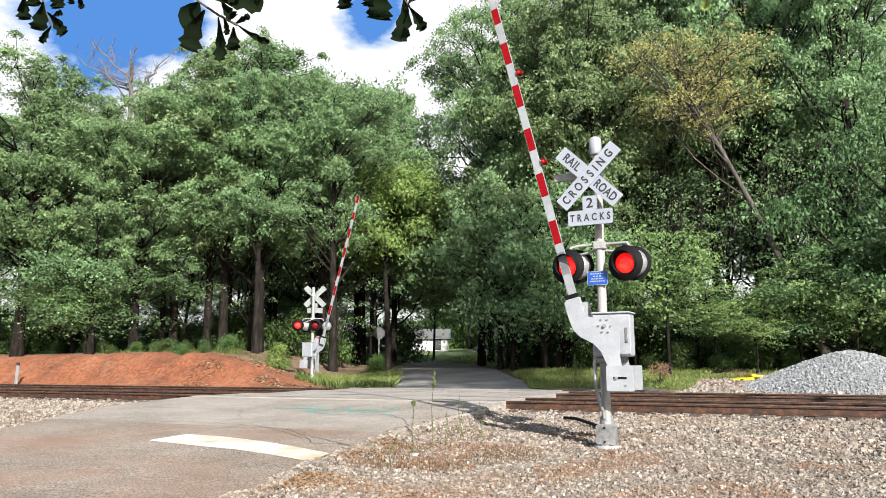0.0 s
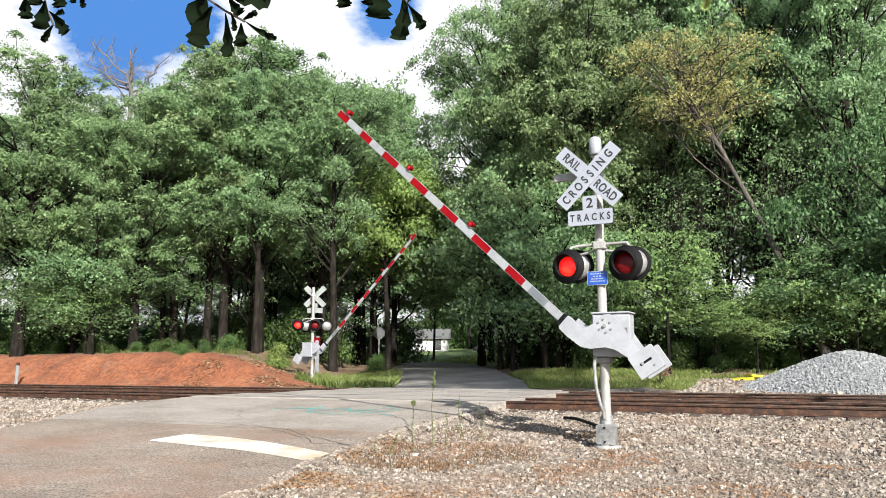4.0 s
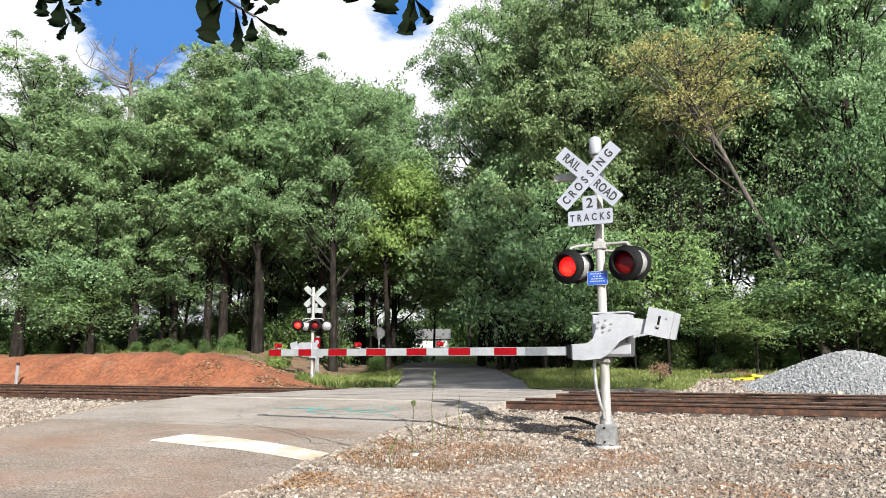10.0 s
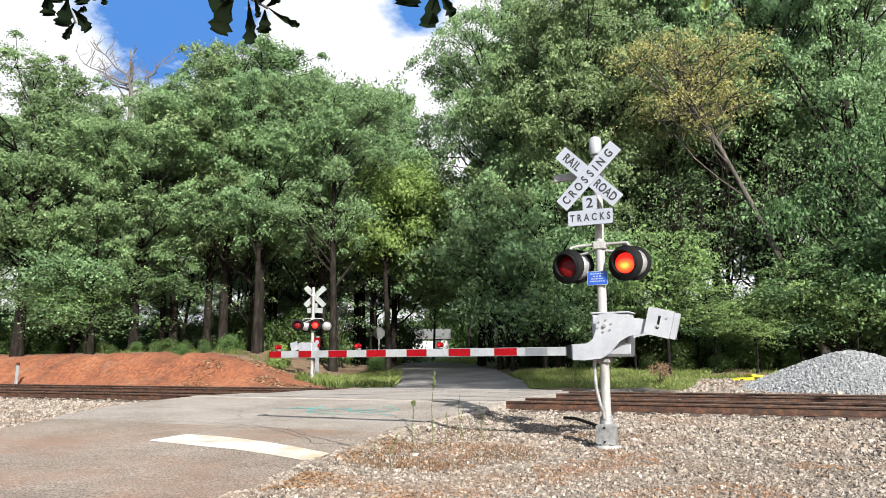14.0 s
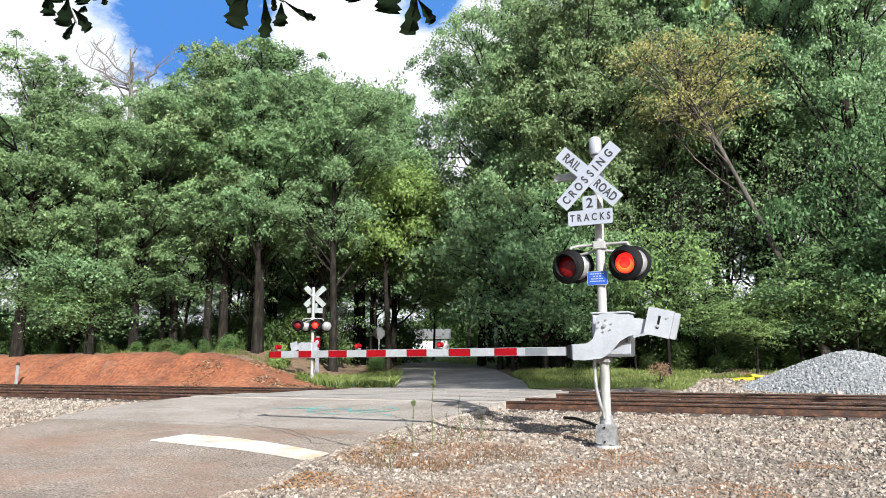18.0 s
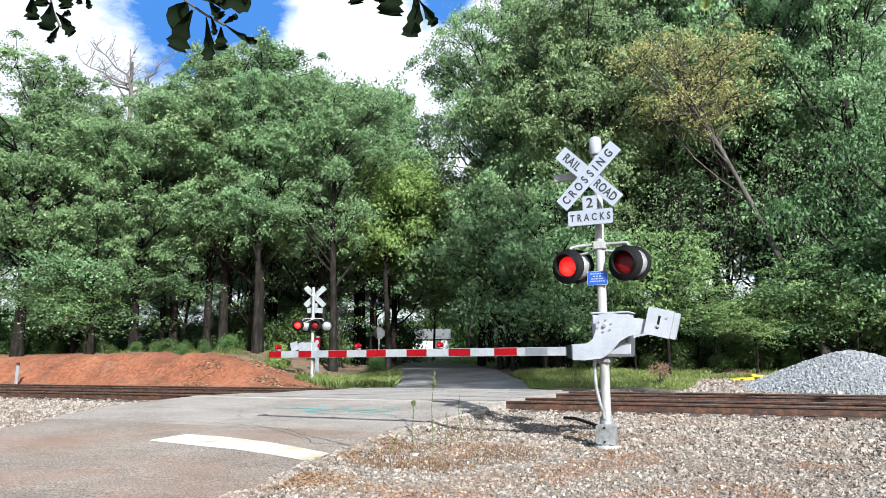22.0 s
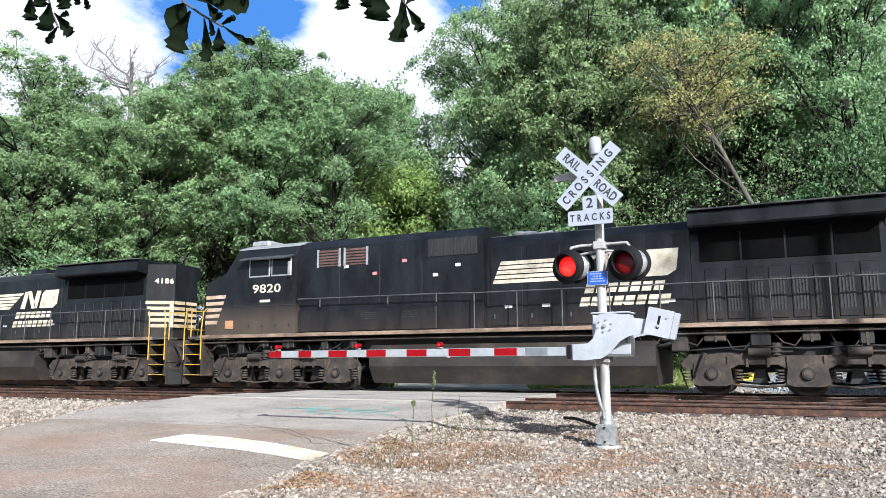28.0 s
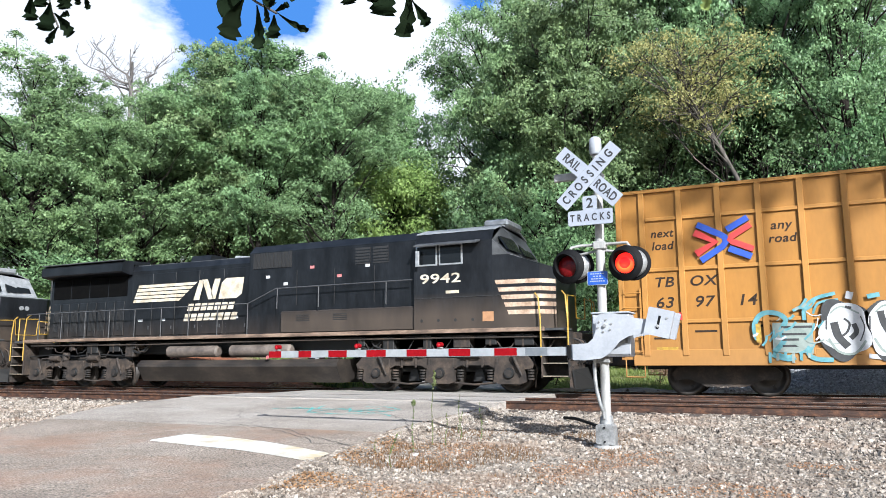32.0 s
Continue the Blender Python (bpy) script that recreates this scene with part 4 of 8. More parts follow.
    part("conduit", Geo().tube([(-0.10, -0.10, 1.27), (-0.12, -0.10, 1.15), (-0.115, -0.10, 0.95), (-0.10, -0.10, 0.80), (-0.06, -0.10, 0.62), (-0.02, -0.09, 0.50), (-0.01, -0.08, 0.40)], 0.026, 10), SILVER_WORN, sig, "grey flexible conduit")
    # moving gate: u along the arm (-x), v up
    gate = part("gate", Geo().cyl((0, -0.07, 0), (0, 0.05, 0), 0.05, n=16), SILVER_WORN, sig, "counterweighted gate with striped arm", Matrix.Translation(PIVOT))
    side = [(0.47, -0.25), (0.47, -0.47), (0.30, -0.475), (0.06, -0.45), (-0.06, -0.38), (-0.20, -0.22), (-0.33, -0.15), (-0.50, -0.12), (-0.60, -0.10), (-0.60, 0.07), (-0.44, 0.09), (-0.22, 0.15), (-0.08, 0.175), (0.06, 0.165), (0.12, 0.10), (0.13, -0.06), (0.17, -0.17), (0.25, -0.24)]
    for y in (-0.06, 0.42):
        sp = part("side_plate", Geo().prism([(-u, v) for u, v in side], "y", y - 0.012, y + 0.004), SILVER, gate, "pale grey steel side arm")
        if y < 0:
            for i in range(6):
                a = i * math.pi / 3 + 0.3
                part("bolt", Geo().cyl((0.10 * math.cos(a), y - 0.03, 0.085 * math.sin(a)), (0.10 * math.cos(a), y - 0.012, 0.085 * math.sin(a)), 0.014, n=6), SILVER_WORN, sp)
            part("hub_bolt", Geo().cyl((0, y - 0.045, 0), (0, y - 0.012, 0), 0.025, n=8), SILVER_WORN, sp)
    for y in (-0.10, 0.40):
        mw = pose(0.745, y, 0.02, 0, 14, 0)
        cw = part("counterweight", round_plate(0.34, 0.37, 0.015, -0.035, 0.035), SILVER, gate, "thick steel counterweight plate", mw)
        if y < 0:
            part("slot", Geo().box(-0.02, 0.012, -0.038, -0.0345, -0.09, 0.09), BLACK, cw)
            part("bolt", Geo().cyl((-0.005, -0.055, -0.05), (-0.005, -0.03, -0.05), 0.022, n=6), SILVER_WORN, cw)
            part("bolt", Geo().cyl((0.09, -0.05, 0.08), (0.09, -0.03, 0.08), 0.014, n=6), SILVER_WORN, cw)
    part("arm_socket", Geo().box(-0.50, -0.22, -0.045, 0.045, -0.46, -0.25, 0.01), SILVER, gate)
    part("arm_clamp", Geo().box(-0.56, -0.50, -0.05, 0.05, -0.45, -0.26, 0.008), BLACK, gate, "dark breakaway clamp")
    barm = part("gate_arm", Geo().prism([(-0.5, ARM_DROP - 0.062), (-5.95 * reach, ARM_DROP - 0.058), (-5.95 * reach, ARM_DROP + 0.058), (-0.5, ARM_DROP + 0.062)], "y", -0.012, 0.012), ARM_GREY, gate, "long striped gate arm")
    for u0, u1, c in STRIPES:
        u0, u1 = u0 * reach, u1 * reach
        part("stripe", Geo().box(-u1 + 0.002, -u0 - 0.002, -0.0145, 0.0145, ARM_DROP - 0.055, ARM_DROP + 0.055), {"r": RED_SHEET, "w": ARM_WHITE, "g": ARM_GREY, "d": GREY_TAPE}[c], barm)
    for u in (2.60 * reach, 4.11 * reach, 5.76 * reach):
        lm = part("arm_lamp", Geo().box(-u - 0.045, -u + 0.045, -0.03, 0.03, ARM_DROP + 0.06, ARM_DROP + 0.085, 0.006), SILVER_WORN, gate, "small red lamp on the arm")
        part("lens", Geo().lathe([(0.001, 0.025), (0.024, 0.018), (0.034, 0.0), (0.034, -0.012), (0.001, -0.012)], 14, pose(-u, -0.03, ARM_DROP + 0.122) @ FRONT), RED_LAMP, lm)
        part("lens", Geo().lathe([(0.001, 0.025), (0.024, 0.018), (0.034, 0.0), (0.034, -0.012), (0.001, -0.012)], 14, pose(-u, 0.03, ARM_DROP + 0.122, 0, 0, 180) @ FRONT), RED_LAMP, lm)
        part("hood", Geo().cyl((-u, -0.05, ARM_DROP + 0.122), (-u, 0.05, ARM_DROP + 0.122), 0.040, n=12), RED_SHEET, lm)
    GATES.append(gate)
    return sig


near_signal = gate_signal(pose(-2.417, 10.508, -0.36, 0, 0, -1.4), "silver crossing signal with lowered striped gate and red flashers", (-0.43, 0.40), (-0.40, 0.43), True)
far_signal = gate_signal(pose(-18.39, 25.98, -0.19, 0, 0, 177.0), "silver crossing signal beyond the tracks, seen from behind", (-0.58, 0.30), (0.62, -0.10), False, 36.0, 1.13)

# ---- train ----


def grimy(name, clean, dust, low=1.6, high=3.0, rough=0.5, amount=0.8, vary=0.2, spec=0.3, least=0.25):
    """Paint with road dust that thins out with height."""
    mt = surface(name, [tuple(c * (1 - vary) for c in clean), clean, tuple(min(1, c * (1 + vary)) for c in clean)], 2.2, rough, fine=(14, vary * 0.5), stretch=(1, 1, 0.35), spec=spec, bump=0.08, bump_scale=1.6)
    nt = mt.node_tree
    b = nt.nodes["Principled BSDF"]
    old = b.inputs["Base Color"].links[0].from_socket
    tc = nt.nodes.new("ShaderNodeTexCoord")
    sep = nt.nodes.new("ShaderNodeSeparateXYZ")
    nt.links.new(tc.outputs["Object"], sep.inputs["Vector"])
    nz = nt.nodes.new("ShaderNodeTexNoise")
    nz.inputs["Scale"].default_value, nz.inputs["Detail"].default_value = 1.4, 7.0
    mp = nt.nodes.new("ShaderNodeMapping")
    mp.inputs["Scale"].default_value = (1.6, 1.6, 0.5)
    nt.links.new(tc.outputs["Object"], mp.inputs["Vector"])
    nt.links.new(mp.outputs["Vector"], nz.inputs["Vector"])
    mr = nt.nodes.new("ShaderNodeMapRange")
    mr.inputs["From Min"].default_value, mr.inputs["From Max"].default_value = high, low
    nt.links.new(sep.outputs["Z"], mr.inputs["Value"])
    mul = nt.nodes.new("ShaderNodeMath")
    mul.operation = "MULTIPLY"
    mr3 = nt.nodes.new("ShaderNodeMapRange")
    mr3.inputs["From Min"].default_value, mr3.inputs["From Max"].default_value = 0.25, 0.7
    mr3.inputs["To Min"].default_value, mr3.inputs["To Max"].default_value = least, amount
    nt.links.new(nz.outputs["Fac"], mr3.inputs["Value"])
    nt.links.new(mr.outputs["Result"], mul.inputs[0])
    nt.links.new(mr3.outputs["Result"], mul.inputs[1])
    mix = nt.nodes.new("ShaderNodeMix")
    mix.data_type = "RGBA"
    mix.inputs["B"].default_value = (*dust, 1)
    nt.links.new(mul.outputs["Value"], mix.inputs["Factor"])
    nt.links.new(old, mix.inputs["A"])
    nt.links.new(mix.outputs["Result"], b.inputs["Base Color"])
    return mt


ENGINE_BLACK = grimy("grimy_black_paint", (0.0060, 0.0067, 0.0080), (0.055, 0.038, 0.027), 1.5, 2.4, 0.36, 0.5, 0.5, 0.22, 0.1)
CAB_BLACK = grimy("dusty_cab_paint", (0.0068, 0.0075, 0.0088), (0.052, 0.040, 0.031), 2.10, 2.75, 0.42, 0.95, 0.5, 0.2, 0.55)
CAST = surface("dusty_cast_steel", [(0.007, 0.0046, 0.0032), (0.020, 0.0135, 0.0092), (0.048, 0.033, 0.0225)], 2.5, 0.85, bump=0.3, bump_scale=20, fine=(16, 0.3))
RESERVOIR = surface("dusty_air_tank", [(0.045, 0.035, 0.029), (0.085, 0.068, 0.056), (0.12, 0.098, 0.082)], 2.0, 0.6, fine=(12, 0.2))
TREAD = surface("worn_step_edge", [(0.12, 0.10, 0.07), (0.24, 0.20, 0.14)], 6.0, 0.7)
# screens painted black for the shade in the recess below the wing
SCREEN_SHADE = surface("recess_shade_screen", [(0.0012, 0.0012, 0.0013), (0.0025, 0.0024, 0.0023)], 6.0, 0.9, spec=0.05)
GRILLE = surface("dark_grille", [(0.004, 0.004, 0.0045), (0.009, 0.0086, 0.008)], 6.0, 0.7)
ROOF_GREY = surface("dusty_roof", [(0.022, 0.023, 0.024), (0.05, 0.051, 0.052)], 2.0, 0.6, fine=(10, 0.2))
SILL = surface("dusty_sill", [(0.06, 0.039, 0.027), (0.125, 0.083, 0.057), (0.19, 0.133, 0.094)], 1.6, 0.75, fine=(12, 0.25), stretch=(1, 1, 3))
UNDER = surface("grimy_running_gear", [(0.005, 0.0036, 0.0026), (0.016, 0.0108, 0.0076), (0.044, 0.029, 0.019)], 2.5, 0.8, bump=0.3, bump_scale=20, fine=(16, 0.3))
# near-black steel, with the shade under the train put into its colour
UNDER_DARK = surface("shade_black_steel", [(0.0016, 0.0014, 0.0012), (0.0045, 0.0038, 0.0032)], 4.0, 0.65)
TANK = surface("dusty_tank", [(0.008, 0.0062, 0.005), (0.017, 0.0132, 0.0105), (0.034, 0.026, 0.020)], 1.2, 0.55, fine=(9, 0.2), stretch=(1, 1, 2))
CREAM = surface("faded_cream_paint", [(0.26, 0.215, 0.15), (0.37, 0.325, 0.25), (0.42, 0.385, 0.315)], 3.0, 0.55, fine=(20, 0.15))
CREAM_DIRTY = surface("dirty_cream_paint", [(0.20, 0.13, 0.08), (0.30, 0.215, 0.15), (0.37, 0.30, 0.225)], 3.0, 0.6, fine=(20, 0.2))
CREAM_TAN = surface("tan_cream_paint", [(0.20, 0.145, 0.085), (0.30, 0.235, 0.15), (0.35, 0.285, 0.195)], 3.0, 0.6, fine=(20, 0.2))
YELLOW_RAIL = surface("yellow_handrail", [(0.20, 0.115, 0.016), (0.34, 0.215, 0.024)], 9.0, 0.5, fine=(20, 0.2))
HANDRAIL = surface("dark_handrail", [(0.02, 0.02, 0.021), (0.05, 0.05, 0.051)], 6.0, 0.5)
FRAME_PALE = surface("bare_window_frame", [(0.17, 0.175, 0.18), (0.27, 0.275, 0.28)], 6.0, 0.45, 0.3)
WINDOW = glass("dark_glass", (0.006, 0.007, 0.008), 0.25)
WINDOW.node_tree.nodes["Principled BSDF"].inputs["Specular IOR Level"].default_value = 0.2
RAW = surface("brown_screen", [(0.035, 0.017, 0.012), (0.08, 0.04, 0.03)], 6.0, 0.7)
STEEL_WHEEL = surface("worn_wheel_steel", [(0.012, 0.0095, 0.008), (0.032, 0.026, 0.021)], 6.0, 0.6, 0.2)
LABEL_WHITE = surface("small_white_label", [(0.3, 0.3, 0.3), (0.42, 0.42, 0.42)], 9.0, 0.5)
LABEL_RED = surface("small_red_label", [(0.27, 0.065, 0.065), (0.36, 0.17, 0.16)], 9.0, 0.5)
ORANGE = surface("orange_patch", [(0.22, 0.11, 0.05), (0.30, 0.16, 0.075)], 6.0, 0.6)
WHEELS, CARS, CARS_TURNED = [], [], {}


def side_space(s, x, y, z):
    """Reading direction, up, outward, on the side s of a car."""
    return pose(x, s * y, z) @ (FRONT if s < 0 else Matrix.Rotation(math.pi, 4, "Z") @ FRONT)


def wheelset(parent, x, r, sign):
    w = part("wheelset", Geo().cyl((0, -0.72, 0), (0, 0.72, 0), 0.09, n=10), STEEL_WHEEL, parent, "steel wheels on their axle", pose(x, 0, r))
    for s in (-1, 1):
        part("wheel", Geo().lathe([(0.001, -0.06), (0.14, -0.07), (0.16, -0.03), (r * 0.80, -0.02), (r * 0.84, -0.06), (r, -0.055), (r, 0.05), (r + 0.028, 0.07), (r + 0.02, 0.09), (r * 0.84, 0.09), (r * 0.78, 0.03), (0.14, 0.04), (0.001, 0.04)], 28, pose(0, s * 0.755, 0, 90 if s < 0 else -90, 0, 0) @ Matrix.Rotation(math.pi, 4, "X")), STEEL_WHEEL, w)
        for k in range(4):
            a = k * math.pi / 2
            part("rim_mark", Geo().box(-0.03, 0.03, s * 0.80 - 0.004, s * 0.80 + 0.004, r * 0.5, r * 0.72, m=Matrix.Rotation(a, 4, "Y")), UNDER, w)
    WHEELS.append((w, r, sign))
    return w


def engine_truck(eng, x, kind, sign, sp=2.05, r=0.53):
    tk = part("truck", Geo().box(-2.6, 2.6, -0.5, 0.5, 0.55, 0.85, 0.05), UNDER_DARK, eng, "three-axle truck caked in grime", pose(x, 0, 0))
    for i in (-1, 0, 1):
        wheelset(tk, i * sp, r, sign)
    for s in (-1, 1):
        y0, y1 = s * 1.10, s * 1.24
        if kind == "ge":
            prof = [(-2.75, 0.78), (-2.55, 0.98), (-1.5, 1.02), (-0.7, 0.95), (0.7, 0.95), (1.5, 1.02), (2.55, 0.98), (2.75, 0.78), (2.7, 0.66), (2.42, 0.62), (1.68, 0.62), (1.45, 0.74), (0.62, 0.74), (0.38, 0.62), (-0.38, 0.62), (-0.62, 0.74), (-1.45, 0.74), (-1.68, 0.62), (-2.42, 0.62), (-2.7, 0.66)]
        else:
            prof = [(-2.75, 0.70), (-2.6, 0.98), (-1.7, 1.00), (-1.5, 0.86), (-0.55, 0.86), (-0.4, 0.98), (0.4, 0.98), (0.55, 0.86), (1.5, 0.86), (1.7, 1.00), (2.6, 0.98), (2.75, 0.70), (2.6, 0.55), (1.5, 0.60), (-1.5, 0.60), (-2.6, 0.55)]
        part("side_frame", Geo().prism(prof, "y", min(y0, y1), max(y0, y1)), CAST if kind == "ge" else UNDER, tk, "cast steel side frame")
        for i in (-1, 0, 1):
            j = part("journal_box", Geo().prism([(i * sp - 0.40, 0.76), (i * sp + 0.40, 0.76), (i * sp + 0.46, 0.30), (i * sp + 0.30, 0.24), (i * sp - 0.30, 0.24), (i * sp - 0.46, 0.30)], "y", min(s * 1.08, s * 1.27), max(s * 1.08, s * 1.27)), CAST if kind == "ge" else UNDER, tk)
            part("bearing_cap", Geo().cyl((i * sp, s * 1.26, 0.53), (i * sp, s * 1.33, 0.53), 0.15, 0.13, 16), UNDER_DARK, j)
            part("cap_ring", Geo().cyl((i * sp, s * 1.325, 0.53), (i * sp, s * 1.345, 0.53), 0.09, n=12), UNDER, j)
            for dx in (-0.58, 0.58):
                for q in range(4):
                    part("spring_coil", Geo().cyl((i * sp + dx, s * 1.17, 0.36 + q * 0.075), (i * sp + dx, s * 1.17, 0.40 + q * 0.075), 0.10, n=10), UNDER, j)
        for i in (-1.02, 1.02):
            part("brake_cylinder", Geo().cyl((i - 0.28, s * 1.30, 1.03), (i + 0.20, s * 1.30, 1.03), 0.10, n=12).cyl((i - 0.75, s * 1.30, 1.03), (i - 0.28, s * 1.30, 1.03), 0.025, n=8), CAST, tk)
            part("brake_shoe", Geo().prism([(i - 0.18, 0.30), (i + 0.18, 0.30), (i + 0.1, 0.62), (i - 0.1, 0.62)], "y", min(s * 0.72, s * 0.86), max(s * 0.72, s * 0.86)), UNDER_DARK, tk)
        for i in (-1, 1):
            part("damper", Geo().cyl((i * sp + 0.30, s * 1.33, 0.62), (i * sp + 0.12, s * 1.33, 1.02), 0.045, n=10).cyl((i * sp + 0.36, s * 1.33, 0.48), (i * sp + 0.28, s * 1.33, 0.66), 0.028, n=8), UNDER, tk, "slanting damper")
            part("tie_bar", Geo().tube([(i * 0.42, s * 1.20, 0.27), (i * 1.02, s * 1.22, 0.22), (i * (sp - 0.42), s * 1.20, 0.28)], 0.03, 6), CAST, tk)
            part("sand_pipe", Geo().tube([(i * 2.62, s * 1.05, 1.05), (i * 2.78, s * 1.10, 0.62), (i * 2.66, s * 0.92, 0.16)], 0.022, 6), CAST, tk)
            for dx in (-0.62, -0.2, 0.25, 0.66):
                part("frame_rib", Geo().box(i * 1.02 + dx - 0.03, i * 1.02 + dx + 0.03, min(s * 1.238, s * 1.275), max(s * 1.238, s * 1.275), 0.68, 0.94, 0.01), CAST, tk)
            part("bolster_spring", Geo().cyl((i * 0.62, s * 1.18, 0.96), (i * 0.62, s * 1.18, 1.24), 0.13, n=14), UNDER, tk, "rubber bolster spring")
        part("brake_pipe", Geo().tube([(-2.5, s * 1.26, 1.10), (-1.2, s * 1.3, 1.16), (0, s * 1.28, 1.10), (1.2, s * 1.3, 1.17), (2.5, s * 1.26, 1.08)], 0.022, 6), UNDER_DARK, tk)
    return tk


def logo(eng, s, x, y, z):
    """Five speed bars, two plain slanted blocks and two bars of lettering."""
    m = side_space(s, x, y, z)
    for i in range(5):
        top, lo = 0.30 - i * 0.128, 0.30 - i * 0.128 - 0.098
        l0, l1 = -2.30 - 0.055 * i, -2.30 - 0.055 * (i + 0.8)
        r0, r1 = 0.42 - 0.17 * i, 0.42 - 0.17 * (i + 0.8)
        part("speed_bar", Geo().prism([(l0, top), (r0, top), (r1, lo), (l1, lo)], "z", 0.0, 0.004), CREAM, eng, "cream painted bar", m)
    for run in (((0.26, -0.32), (0.52, -0.32), (0.70, 0.30), (0.50, 0.36)), ((0.62, 0.36), (0.86, 0.36), (1.16, -0.32), (0.92, -0.32)), ((1.02, -0.10), (1.12, -0.32), (1.22, -0.32), (1.42, 0.36), (1.18, 0.36))):
        part("emblem_block", Geo().prism(list(run), "z", 0.0, 0.004), CREAM, eng, "cream painted slanted block", m)
    part("emblem_block", Geo().prism([(1.36, -0.32), (2.12, -0.32), (2.34, -0.18), (2.42, 0.36), (1.66, 0.36), (1.48, 0.22)], "z", 0.0, 0.004), CREAM, eng, "cream painted slanted block", m)
    for n, a, b, zz in ((7, 0.0, 2.05, -0.68), (8, -0.14, 2.18, -1.02)):
        w = (b - a) / n
        for i in range(n):
            c = a + i * w
            part("lettering_bar", Geo().prism([(c, zz), (c + w * 0.80, zz), (c + w * 0.80 + 0.07, zz + 0.24), (c + 0.07, zz + 0.24)], "z", 0.0, 0.004), CREAM, eng, "cream bar of lettering", m)


